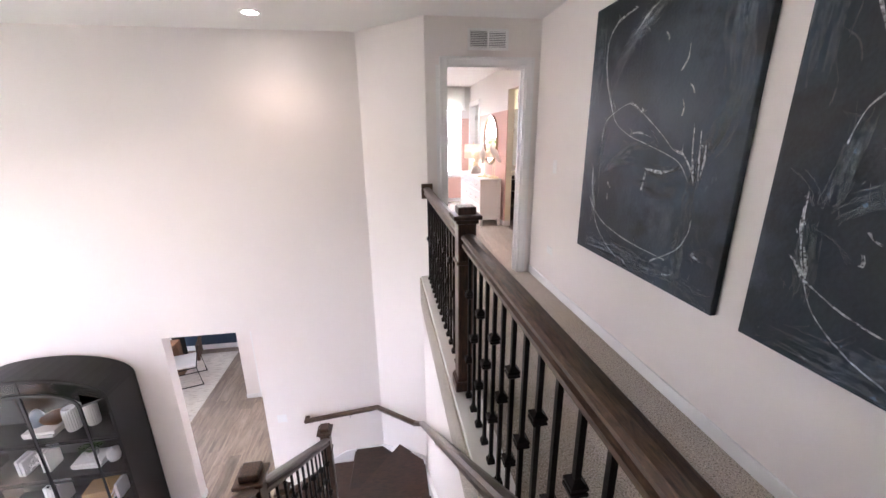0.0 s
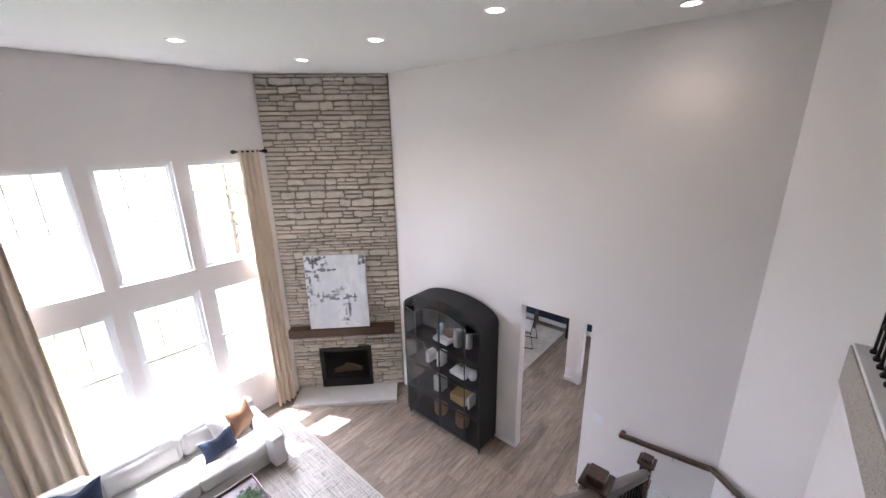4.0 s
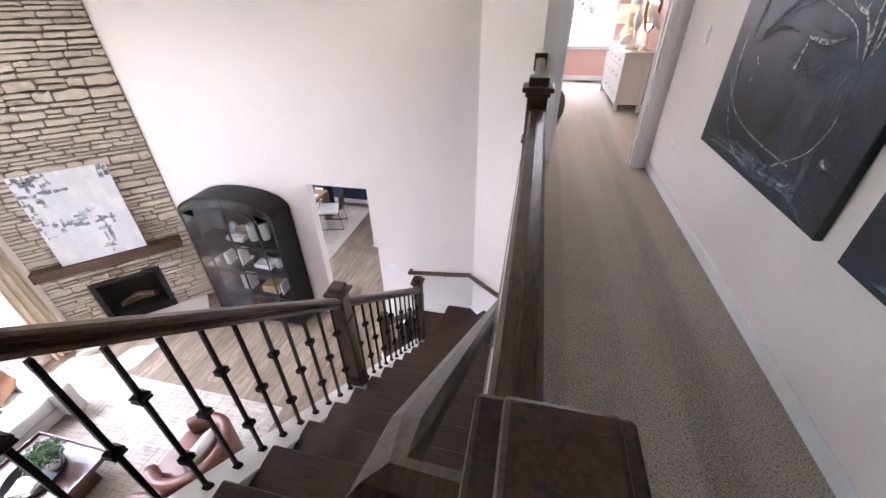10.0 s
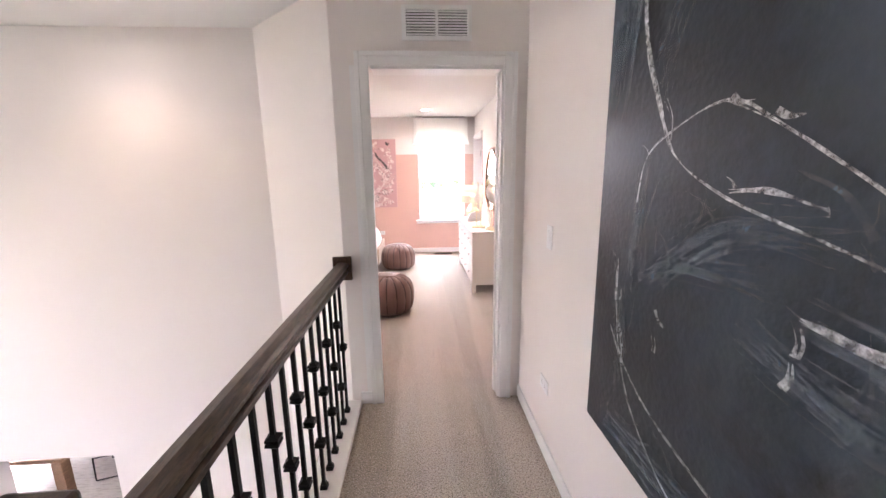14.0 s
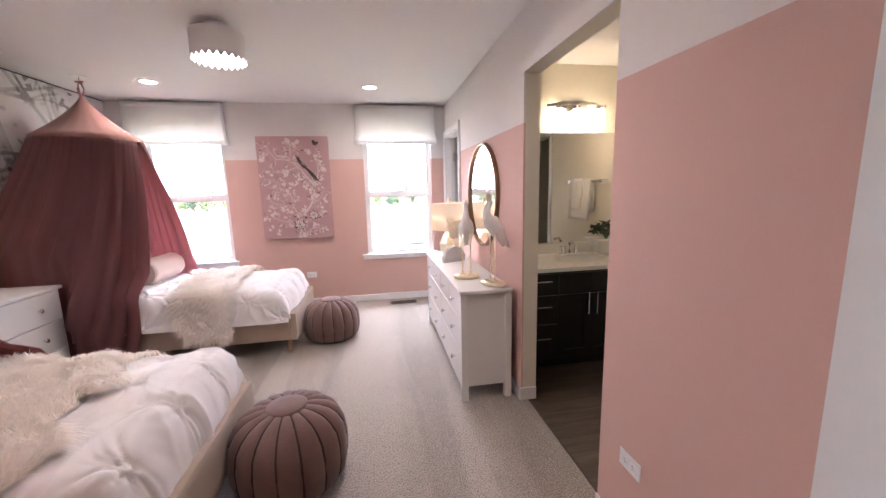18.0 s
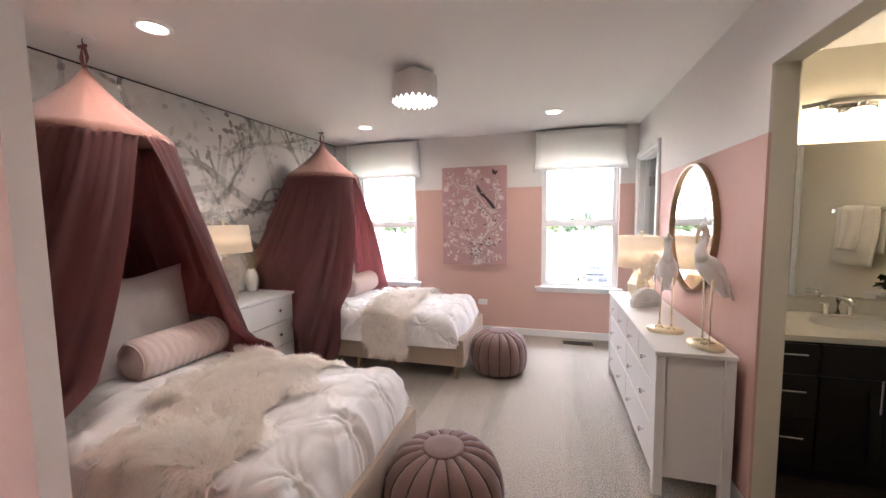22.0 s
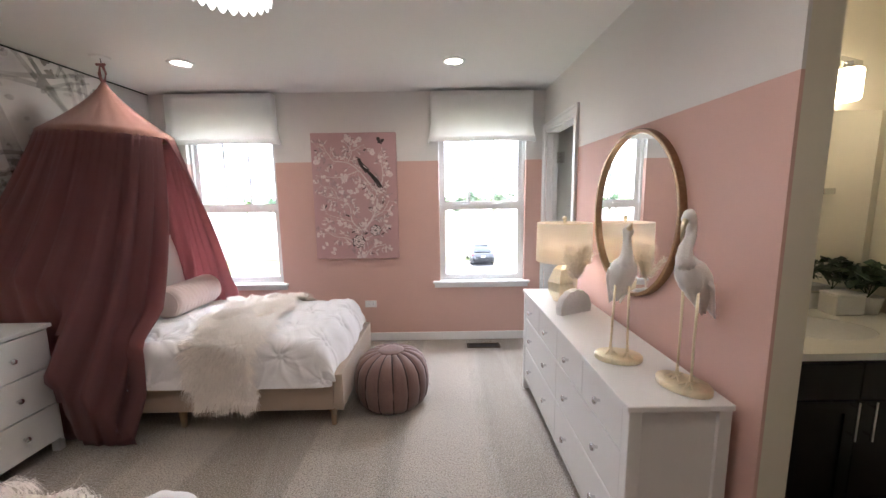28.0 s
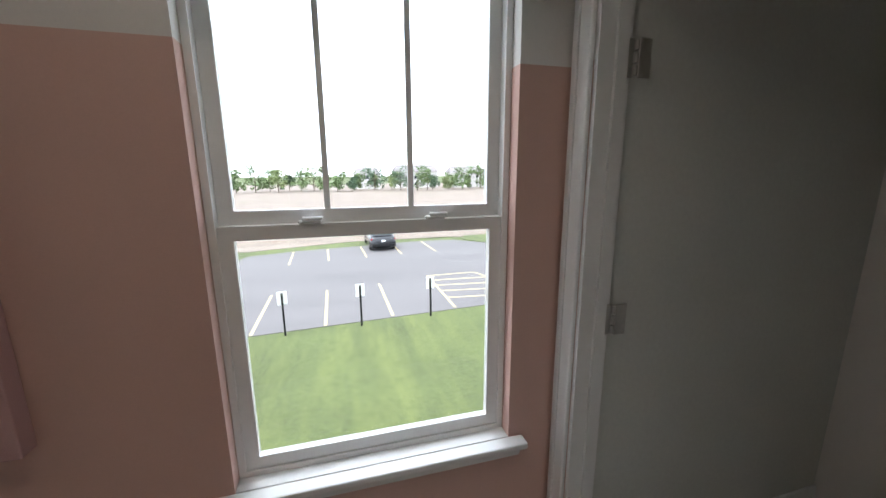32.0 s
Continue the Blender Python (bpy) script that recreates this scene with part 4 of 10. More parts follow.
hb = B(WX - 0.04, WX - 0.034, y0 + 0.06, y0 + 0.10, FL + 0.86, FL + 1.08, 0.004)
box(hb, WX - 0.036, WX + 0.012, y0 + 0.07, y0 + 0.085, FL + 0.92, FL + 0.94, 0.003)
box(hb, WX + 0.002, WX + 0.014, y0 + 0.065, y0 + 0.18, FL + 0.92, FL + 0.94, 0.004)
part("door_handle", hb, STEEL, leaf, "brushed nickel lever handle")
part("threshold", B(WX - 0.12, WX + 0.03, y0, y1, FL + 0.001, FL + 0.022, 0.004), mat("bronze_threshold", (0.13, 0.09, 0.06), 0.4, 0.7), FD)
th = tagged(new("trim_garden_door"), "satin white trim round the garden door", "door trim", "", "structure")
for nm, a, b, c, d in (("side_trim", y1, y1 + 0.07, FL + 0.001, zt + 0.07), ("side_trim", y0 - 0.07, y0, FL + 0.001, zt + 0.07), ("head_trim", y0, y1, zt, zt + 0.07)):
    part(nm, B(WX + 0.001, WX + 0.017, a, b, c, d, 0.004), TRIM, th)


def curtain(name, y0, y1, x, z0, z1, folds, label, flare=0.0, seed=0):
    """A gathered cloth with ring-top pleats, of two layers."""
    bm = bmesh.new()
    nu, nv = folds * 10, 26
    lay = []
    for s in (0, 1):
        g = []
        for j in range(nv + 1):
            t = j / nv
            row = []
            for i in range(nu + 1):
                u = i / nu
                ph = u * folds * 2 * math.pi
                amp = 0.042 * (0.75 + 0.35 * math.sin(u * 9 + seed)) * (1.0 + 0.25 * (1 - t))
                sw = 0.02 * noise.noise(Vector((u * 4 + seed, t * 3, 0))) * (1 - t)
                yy = y0 + (y1 - y0) * u - flare * (1 - t) * (0.5 - u) + sw
                xx = x + amp * math.sin(ph) + 0.012 * noise.noise(Vector((u * 9, t * 5, seed))) + s * 0.004
                row.append(bm.verts.new((xx, yy, z0 + (z1 - z0) * t)))
            g.append(row)
        lay.append(g)
        for j in range(nv):
            for i in range(nu):
                bm.faces.new((g[j][i], g[j][i + 1], g[j + 1][i + 1], g[j + 1][i]))
    bmesh.ops.recalc_face_normals(bm, faces=bm.faces)
    th = thing(name, label, "curtain", (0, 0, 0), "living room curtains")
    part("cloth", bm, CURTAIN, th, smooth=True)
    return th


def rod(y0, y1, x, z):
    th = thing("curtain_rod", "black metal curtain rod with squared finials", "curtain rod", (x, (y0 + y1) / 2, z), "curtain rods")
    h = (y1 - y0) / 2
    part("rod", tube([(0, -h, 0), (0, h, 0)], 0.013, 10), BLACKM, th)
    for s in (-1, 1):
        bm = bmesh.new()
        cyl(bm, 0.018, 0.034, 0, 0.05, 8, pose(0, s * h, 0, -90 * s, 0, 0))
        cyl(bm, 0.034, 0.022, 0.05, 0.075, 8, pose(0, s * h, 0, -90 * s, 0, 0))
        part("finial", bm, BLACKM, th)
    part("bracket", B(WX - x + 0.001, 0.01, -0.01, 0.01, -0.02, 0.02, 0.002), BLACKM, th)
    for i in range(5):
        o = part("ring", lathe([(0.018, -0.004), (0.024, -0.004), (0.024, 0.004), (0.018, 0.004), (0.018, -0.004)], 14), STEEL, th)
        o.matrix_basis = pose(0, -h * 0.7 + i * h * 0.35, 0, 90, 0, 0)


curtain("curtain", -0.70, -0.16, WX + 0.13, FL + 0.01, 1.39, 5, "floor-length beige linen curtain beside the tall windows", 0.10)
rod(-0.80, -0.10, WX + 0.13, 1.36)
curtain("curtain", 2.38, 2.70, WX + 0.13, FL + 0.01, 1.33, 4, "floor-length beige linen curtain beside the stone chimney", 0.02, 3)
rod(2.36, 2.74, WX + 0.13, 1.30)
curtain("curtain", -2.85, -2.28, WX + 0.12, FL + 0.01, -0.62, 5, "beige linen curtain beside the garden door", 0.0, 5)

# --- stone chimney breast, set across the corner at 45 degrees ---
C0 = Vector((WX, 2.84, 0))
CM = Matrix.Translation(C0) @ Matrix.Rotation(radians(45), 4, "Z")   # local x along the stone face, -y into the room
CH = tagged(new("chimney_breast"), "tan ledge-stone chimney breast across the corner", "fireplace wall", "", "structure")
CH.matrix_world = CM
LEN = (NY - 2.84) * math.sqrt(2)
MORTAR = mat("grey_mortar", (0.20, 0.17, 0.13), 0.95, var=0.2, bump=0.5, bscale=90)
FBX0, FBX1, FBZ0, FBZ1 = 0.475, 1.43, FL + 0.072, -2.300
part("mortar_bed", slab("y", 0.0, 0.05, 0.0, LEN, FL, CL, [(FBX0, FBX1, FL + 0.06, FBZ1)]), MORTAR, CH)
FP = thing("fireplace", "black gas fireplace insert with a glass front", "fireplace")
FP.matrix_world = CM
part("surround", slab("y", -0.045, 0.0, FBX0, FBX1, FBZ0, FBZ1, [(FBX0 + 0.07, FBX1 - 0.07, FBZ0 + 0.14, FBZ1 - 0.06)]), BLACKM, FP)
bm = slab("y", 0.35, 0.37, FBX0, FBX1, FBZ0, FBZ1)
box(bm, FBX0 + 0.01, FBX0 + 0.03, 0.0, 0.35, FBZ0, FBZ1)
box(bm, FBX1 - 0.03, FBX1 - 0.01, 0.0, 0.35, FBZ0, FBZ1)
box(bm, FBX0 + 0.03, FBX1 - 0.03, 0.0, 0.35, FBZ0, FBZ0 + 0.14)
box(bm, FBX0 + 0.03, FBX1 - 0.03, 0.0, 0.35, FBZ1 - 0.05, FBZ1)
part("firebox", bm, mat("soot_black", (0.02, 0.018, 0.016), 0.9), FP)
LOG = wood("ceramic_log", (0.07, 0.045, 0.03), (0.24, 0.17, 0.11), 0.9, (8, 2, 8), 0.1, bump=0.6)
for a, b, c, d, e in ((0.66, 0.18, 1.2, 0.22, 0.05), (0.72, 0.12, 1.02, 0.26, 0.10), (0.88, 0.25, 1.18, 0.12, 0.12)):
    part("log", tube([(a, b, FBZ0 + 0.15 + e), ((a + c) / 2, (b + d) / 2, FBZ0 + 0.17 + e), (c, d, FBZ0 + 0.15 + e)], 0.045, 9), LOG, FP)
g = part("glass_front", B(FBX0 + 0.068, FBX1 - 0.068, -0.022, -0.018, FBZ0 + 0.138, FBZ1 - 0.058), GLASS, FP)
g.visible_shadow = False
for q in range(6):
    part("louvre", B(FBX0 + 0.09, FBX1 - 0.09, -0.052, -0.046, FBZ0 + 0.025 + q * 0.017, FBZ0 + 0.034 + q * 0.017), BLACKM, FP)
HE = thing("hearth", "pale grey stone hearth slab in front of the fireplace", "hearth")
HE.matrix_world = CM
part("slab", B(0.035, LEN - 0.13, -0.535, -0.001, FL + 0.001, FL + 0.07, 0.008, 2), mat("pale_hearth_stone", (0.50, 0.47, 0.43), 0.6, var=0.1, vscale=6, bump=0.15, bscale=90), HE)
MA = thing("mantel_shelf", "rough-sawn dark brown timber mantel beam", "mantel")
MA.matrix_world = CM
bm = bmesh.new()
box(bm, 0.02, 1.90, -0.19, -0.005, -1.975, -1.82, 0.008, 2)
bmesh.ops.subdivide_edges(bm, edges=[e for e in bm.edges if e.calc_length() > 1.0], cuts=14)
for v in bm.verts:
    v.co += Vector((0, noise.noise(v.co * 4) * 0.006, noise.noise(v.co * 5 + Vector((3, 0, 0))) * 0.006))
part("beam", bm, BEAM, MA)


def canvas_art(name, label, w, h, t, m, edge, group=""):
    th = thing(name, label, "painting", group=group)
    th.matrix_world = m
    part("canvas", B(-w / 2, w / 2, -t, -0.002, 0, h, 0.004, 2), edge, th)
    return th


ARTMAT = mat("grey_white_abstract_paint", (0.7, 0.71, 0.73), 0.75, bump=0.2, bscale=60)


def paint_layers(m, layers):
    """Brushed colour masks over the base colour: (colour, scale, low, high, stretch, seed)."""
    nt = m.node_tree
    b = nt.nodes["Principled BSDF"]
    link = b.inputs["Base Color"].links[0]
    last = link.from_socket
    co = nt.nodes.new("ShaderNodeTexCoord")
    for rgb, sc, lo, hi, st, seed in layers:
        mp = nt.nodes.new("ShaderNodeMapping")
        mp.inputs["Scale"].default_value = st
        mp.inputs["Location"].default_value = (seed, seed * 1.7, seed * 0.6)
        nt.links.new(co.outputs["Object"], mp.inputs[0])
        n = nt.nodes.new("ShaderNodeTexNoise")
        n.inputs["Scale"].default_value, n.inputs["Detail"].default_value, n.inputs["Roughness"].default_value = sc, 8.0, 0.62
        nt.links.new(mp.outputs[0], n.inputs["Vector"])
        r = nt.nodes.new("ShaderNodeMapRange")
        r.inputs["From Min"].default_value, r.inputs["From Max"].default_value = lo, hi
        nt.links.new(n.outputs[0], r.inputs[0])
        mx = nt.nodes.new("ShaderNodeMix")
        mx.data_type = "RGBA"
        nt.links.new(r.outputs[0], mx.inputs["Factor"])
        nt.links.new(last, mx.inputs["A"])
        mx.inputs["B"].default_value = (*rgb, 1)
        last = mx.outputs["Result"]
    nt.links.new(last, b.inputs["Base Color"])
    return m


def pile(m):
    """Vacuum bands, slanting tracks and flecked yarn over the carpet's base colour."""
    nt = m.node_tree
    b = nt.nodes["Principled BSDF"]
    last = b.inputs["Base Color"].links[0].from_socket
    geo = nt.nodes.new("ShaderNodeNewGeometry")
    for rgb, scale, turn, detail, lo, hi, most in (((0.50, 0.44, 0.37), (3.6, 0.10, 1), 1, 0.4, 0.48, 0.52, 0.8), ((0.30, 0.26, 0.21), (3.2, 0.09, 1), -2, 0.4, 0.51, 0.55, 0.75),
                                                   ((0.47, 0.445, 0.405), (8.0, 0.42, 1), 6, 1.0, 0.60, 0.70, 0.38), ((0.47, 0.445, 0.405), (7.0, 0.4, 1), -7, 1.0, 0.61, 0.70, 0.35),
                                                   ((0.11, 0.092, 0.072), (125, 125, 125), 0, 3.0, 0.52, 0.61, 0.8), ((0.78, 0.72, 0.64), (170, 170, 170), 30, 3.0, 0.54, 0.64, 0.75)):
        mp = nt.nodes.new("ShaderNodeMapping")
        mp.vector_type = "TEXTURE"
        mp.inputs["Rotation"].default_value = (0, 0, radians(turn))
        mp.inputs["Scale"].default_value = [1 / q for q in scale]
        nt.links.new(geo.outputs["Position"], mp.inputs[0])
        n = nt.nodes.new("ShaderNodeTexNoise")
        n.inputs["Scale"].default_value, n.inputs["Detail"].default_value = 1.0, detail
        nt.links.new(mp.outputs[0], n.inputs["Vector"])
        r = nt.nodes.new("ShaderNodeMapRange")
        r.inputs["From Min"].default_value, r.inputs["From Max"].default_value, r.inputs["To Max"].default_value = lo, hi, most
        nt.links.new(n.outputs[0], r.inputs[0])
        mx = nt.nodes.new("ShaderNodeMix")
        mx.data_type = "RGBA"
        nt.links.new(r.outputs[0], mx.inputs["Factor"])
        nt.links.new(last, mx.inputs["A"])
        mx.inputs["B"].default_value = (*rgb, 1)
        last = mx.outputs["Result"]
    nt.links.new(last, b.inputs["Base Color"])


pile(CARPET)
paint_layers(ARTMAT, [((0.62, 0.65, 0.69), 2.0, 0.50, 0.68, (1, 1, 0.7), 1.0), ((0.80, 0.80, 0.80), 5.0, 0.48, 0.62, (1.5, 1, 0.6), 2.0)])
MPAINT = canvas_art("mantel_painting", "abstract grey and white canvas leaning on the mantel", 1.05, 1.36, 0.04, CM @ Matrix.Translation((0.935, -0.115, -1.818)) @ Matrix.Rotation(radians(-3), 4, "X"), ARTMAT)

# --- rug, sofa, table, chairs ---
GS = 1.0394


def G(x, y):
    return x * GS + 0.018, y * GS


RUGM = mat("woven_grey_cream_rug", (0.47, 0.425, 0.37), 0.95, var=0.15, vscale=2, bump=0.6, bscale=160)
paint_layers(RUGM, [((0.20, 0.18, 0.155), 1.0, 0.50, 0.62, (3, 75, 1), 0.0), ((0.62, 0.59, 0.55), 1.0, 0.52, 0.66, (90, 2.5, 1), 3.0), ((0.17, 0.155, 0.14), 1.0, 0.56, 0.68, (75, 3, 1), 6.0), ((0.64, 0.61, 0.57), 1.0, 0.56, 0.70, (2.5, 80, 1), 9.0)])
RUG = thing("area_rug", "hand-woven cream and grey area rug under the sofa", "rug", (*G(-4.15, 0.65), FL + 0.001))
bm = B(-1.80, 1.80, -1.70, 1.70, 0, 0.012, 0.004)
part("woven_field", bm, RUGM, RUG)
part("bound_edge", slab("z", 0.003, 0.014, -1.812, 1.812, -1.712, 1.712, [(-1.795, 1.795, -1.695, 1.695)]), mat("rug_binding", (0.5, 0.46, 0.40), 0.95, bump=0.4, bscale=200), RUG)
RUG2 = thing("breakfast_rug", "cream and grey woven rug by the garden door", "rug", (-4.4, -3.1, FL + 0.001))
part("woven_field", B(-1.1, 0.8, -0.8, 0.62, 0, 0.012, 0.004), RUGM, RUG2)
FV = thing("floor_vent", "dark bronze floor vent below the curtain", "floor vent", (-6.16, -2.75, FL + 0.002))
part("grille", slab("z", 0, 0.006, -0.05, 0.05, -0.16, 0.16, [(-0.035, 0.035, -0.145 + q * 0.03, -0.127 + q * 0.03) for q in range(10)]), BLACKM, FV)

SZ = FL + 0.012
SOFA = thing("sectional_sofa", "pale grey upholstered L-shaped sectional sofa with loose cushions", "sofa", (0, 0, 0))
SOFA.matrix_world = Matrix.Translation((-0.06, 0, 0)) @ Matrix.Diagonal((GS, GS, 1, 1))
part("base", soft(-5.92, -4.97, -1.06, 1.77, SZ + 0.04, SZ + 0.24, 0.03, 0.0, 6, 0.002), FABRIC, SOFA)
part("base", soft(-5.02, -3.15, -1.06, -0.13, SZ + 0.04, SZ + 0.24, 0.03, 0.0, 6, 0.002), FABRIC, SOFA)
part("back_frame", soft(-5.93, -5.76, -1.07, 1.78, SZ + 0.06, SZ + 0.64, 0.05, 0.0, 8, 0.003), FABRIC, SOFA)
part("back_frame", soft(-5.76, -3.15, -1.07, -0.90, SZ + 0.06, SZ + 0.64, 0.05, 0.0, 8, 0.003), FABRIC, SOFA)
part("arm", soft(-5.76, -4.80, 1.58, 1.78, SZ + 0.06, SZ + 0.56, 0.05, 0.01, 8, 0.003), FABRIC, SOFA)
part("arm", soft(-3.32, -3.13, -1.06, -0.12, SZ + 0.06, SZ + 0.56, 0.05, 0.01, 8, 0.003), FABRIC, SOFA)
for a, b in ((-0.10, 0.75), (0.75, 1.58)):
    part("seat_cushion", soft(-5.72, -4.95, a + 0.006, b - 0.006, SZ + 0.24, SZ + 0.45, 0.045, 0.025, 12, 0.006, a), FABRIC, SOFA)
    part("back_cushion", soft(-5.78, -5.52, a + 0.006, b - 0.006, SZ + 0.42, SZ + 0.80, 0.08, 0.035, 12, 0.010, a + 3), FABRIC, SOFA)
part("seat_cushion", soft(-5.72, -4.90, -0.90, -0.11, SZ + 0.24, SZ + 0.45, 0.045, 0.025, 12, 0.006, 5), FABRIC, SOFA)
part("back_cushion", soft(-5.78, -5.52, -0.95, -0.12, SZ + 0.42, SZ + 0.80, 0.08, 0.035, 12, 0.010, 6), FABRIC, SOFA)
part("back_cushion", soft(-5.50, -4.92, -1.02, -0.76, SZ + 0.42, SZ + 0.80, 0.08, 0.035, 12, 0.010, 7), FABRIC, SOFA)
for a, b in ((-4.90, -4.12), (-4.12, -3.33)):
    part("seat_cushion", soft(a + 0.006, b - 0.006, -0.90, -0.11, SZ + 0.24, SZ + 0.45, 0.045, 0.025, 12, 0.006, a), FABRIC, SOFA)
    part("back_cushion", soft(a + 0.006, b - 0.006, -1.02, -0.76, SZ + 0.42, SZ + 0.80, 0.08, 0.035, 12, 0.010, a + 9), FABRIC, SOFA)
for x, y in ((-5.85, -0.98), (-5.85, 1.75), (-5.1, 1.75), (-3.25, -0.98), (-3.25, -0.2), (-5.1, -0.2)):
    part("foot", B(x - 0.03, x + 0.03, y - 0.03, y + 0.03, SZ, SZ + 0.045), BLACKM, SOFA)


def cushion(label, m, w, h, t, material, seed, chop=0.0, edge=None):
    th = thing("throw_pillow", label, "pillow", group="throw pillows")
    th.matrix_world = m
    part("cover", pillow(w, h, t, seed, 14, chop), material, th, smooth=True)
    if edge:
        part("piping", pillow_edge(w, h, chop), edge, th)
    return th


ST = SZ + 0.462
cushion("caramel leather throw pillow on the sofa", pose(-5.684, 1.559, ST, 18, 0, -62), 0.44, 0.44, 0.15, TAN, 1, 0.05)
cushion("white linen throw pillow on the sofa", pose(-5.663, 1.330, ST, 20, 0, -75), 0.44, 0.42, 0.15, LINEN, 2, 0.05)
cushion("navy velvet lumbar pillow on the sofa", pose(-5.476, 1.143, ST, 25, 0, -80), 0.46, 0.30, 0.14, NAVY, 3, 0.05, PIPING)
cushion("navy velvet throw pillow in the sofa corner", pose(-5.621, -0.291, ST, 20, 0, -100), 0.48, 0.46, 0.15, NAVY, 4, 0.07, PIPING)
cushion("rose-tan leather throw pillow in the sofa corner", pose(-5.663, -0.644, ST, 20, 0, -58), 0.46, 0.46, 0.15, BLUSHLEATHER, 5, 0.07)
cushion("navy velvet throw pillow with pale piping on the sofa", pose(-5.393, -0.624, ST, 22, 0, -30), 0.50, 0.48, 0.15, NAVY, 6, 0.07, PIPING)
cushion("navy velvet throw pillow on the sofa", pose(-3.979, -0.686, ST, 22, 0, 5), 0.48, 0.46, 0.15, NAVY, 7, 0.06, PIPING)
cushion("white linen throw pillow on the sofa", pose(-3.937, -0.499, ST, 24, 0, 0), 0.50, 0.42, 0.15, LINEN, 8, 0.06)

CT = thing("coffee_table", "square walnut coffee table with a raised rim", "coffee table", (*G(-4.235, 0.742), SZ))
part("tabletop", B(-0.50, 0.50, -0.50, 0.50, 0.33, 0.365, 0.003), WALNUT, CT)
for q, (a, b, c, d) in enumerate(((-0.52, 0.52, -0.52, -0.50), (-0.52, 0.52, 0.50, 0.52), (-0.52, -0.50, -0.50, 0.50), (0.50, 0.52, -0.50, 0.50))):
    part("rim", B(a, b, c, d, 0.325, 0.395, 0.003), WALNUT, CT)
part("plinth", B(-0.36, 0.36, -0.36, 0.36, 0.0, 0.33, 0.005), WALNUT, CT)
TZ = SZ + 0.366
TRAY = thing("serving_tray", "round black metal tray on the coffee table", "tray", (-4.395, 0.885, TZ))
part("dish", lathe([(0, 0.004), (0.24, 0.004), (0.255, 0.05), (0.262, 0.05), (0.25, 0.0), (0, 0.0)], 40), BLACKM, TRAY, smooth=True)
for k2, (nm, w, h, t, dz, rz, c) in enumerate((("book", 0.26, 0.2, 0.025, 0.006, 12, PAPER), ("book", 0.22, 0.18, 0.022, 0.032, 25, PAPER))):
    bk = thing("book", "white covered book stacked on the tray", "book", (-4.37, 0.78, TZ + dz), "coffee table books", rz=rz)
    part("cover", B(-w / 2, w / 2, -h / 2, h / 2, 0, t, 0.002), c, bk)
    part("pages", B(-w / 2 + 0.004, w / 2 + 0.001, -h / 2 + 0.004, h / 2 - 0.004, 0.003, t - 0.003), PAPER, bk)
part("cover_photo", B(-0.02, 0.10, -0.08, 0.08, 0.0225, 0.0235), mat("grey_photo", (0.22, 0.22, 0.23), 0.5, var=0.6, vscale=30), bk)
BD = thing("bead_garland", "string of round wooden beads on the tray", "decoration", (-4.45, 0.74, TZ + 0.02))
for q in range(16):
    bm = bmesh.new()
    bmesh.ops.create_icosphere(bm, subdivisions=2, radius=0.016, matrix=Matrix.Translation((0.16 * math.cos(q * 0.25 + 3.4), 0.13 * math.sin(q * 0.25 + 3.4), 0.0 if q % 2 else 0.006)))
    part("bead", bm, mat("pale_wood_bead", (0.42, 0.27, 0.15), 0.6) if q == 0 else bpy.data.materials["pale_wood_bead"], BD, smooth=True)
POT = thing("potted_plant", "leafy green plant in a white ceramic pot", "plant", (-4.30, 1.02, TZ + 0.005))
part("pot", lathe([(0, 0), (0.05, 0), (0.065, 0.05), (0.068, 0.11), (0.06, 0.115), (0.058, 0.10), (0, 0.10)], 24), CERAMIC, POT, smooth=True)


def foliage(n, r, zc, size, seed, squash=0.8):
    rnd = random.Random(seed)
    bm = bmesh.new()
    for _ in range(n):
        d = Vector((rnd.gauss(0, 1), rnd.gauss(0, 1), abs(rnd.gauss(0, 0.9)) - 0.15)).normalized()
        p = d * r * rnd.uniform(0.45, 1.0)
        p.z = p.z * squash + zc
        q = Euler((rnd.uniform(-0.9, 0.9), rnd.uniform(-0.9, 0.9), rnd.uniform(0, 6.3))).to_matrix()
        s = size * rnd.uniform(0.6, 1.2)
        vs = [bm.verts.new(p + q @ (Vector(c) * s)) for c in ((-0.5, 0, 0), (-0.15, 0.28, 0.06), (0.5, 0, -0.06), (-0.15, -0.28, 0.06))]
        bm.faces.new(vs)
    return bm


part("leaves", foliage(900, 0.19, 0.19, 0.038, 3, 1.0), LEAF, POT)
stm = bmesh.new()
for q in range(10):
    a = q * 0.63
    b2 = tube([(0, 0, 0.09), (0.05 * math.cos(a), 0.05 * math.sin(a), 0.17), (0.11 * math.cos(a), 0.11 * math.sin(a), 0.22)], 0.002, 4)
    me = bpy.data.meshes.new("tmp")
    b2.to_mesh(me)
    b2.free()
    stm.from_mesh(me)
    bpy.data.meshes.remove(me)
part("stems", stm, LEAF, POT)
for dx, dy, h in ((-0.10, 0.10, 0.24), (-0.05, 0.16, 0.30)):
    cd = thing("taper_candle", "slim white taper candle standing on the tray", "candle", (-4.395 + dx, 0.885 + dy, TZ + 0.005), "taper candles")
    part("holder", lathe([(0, 0), (0.028, 0), (0.03, 0.008), (0.012, 0.012), (0.012, 0.03), (0, 0.03)], 16), BLACKM, cd)
    part("wax", lathe([(0.011, 0.028), (0.009, h), (0, h + 0.004)], 10), CERAMIC, cd)


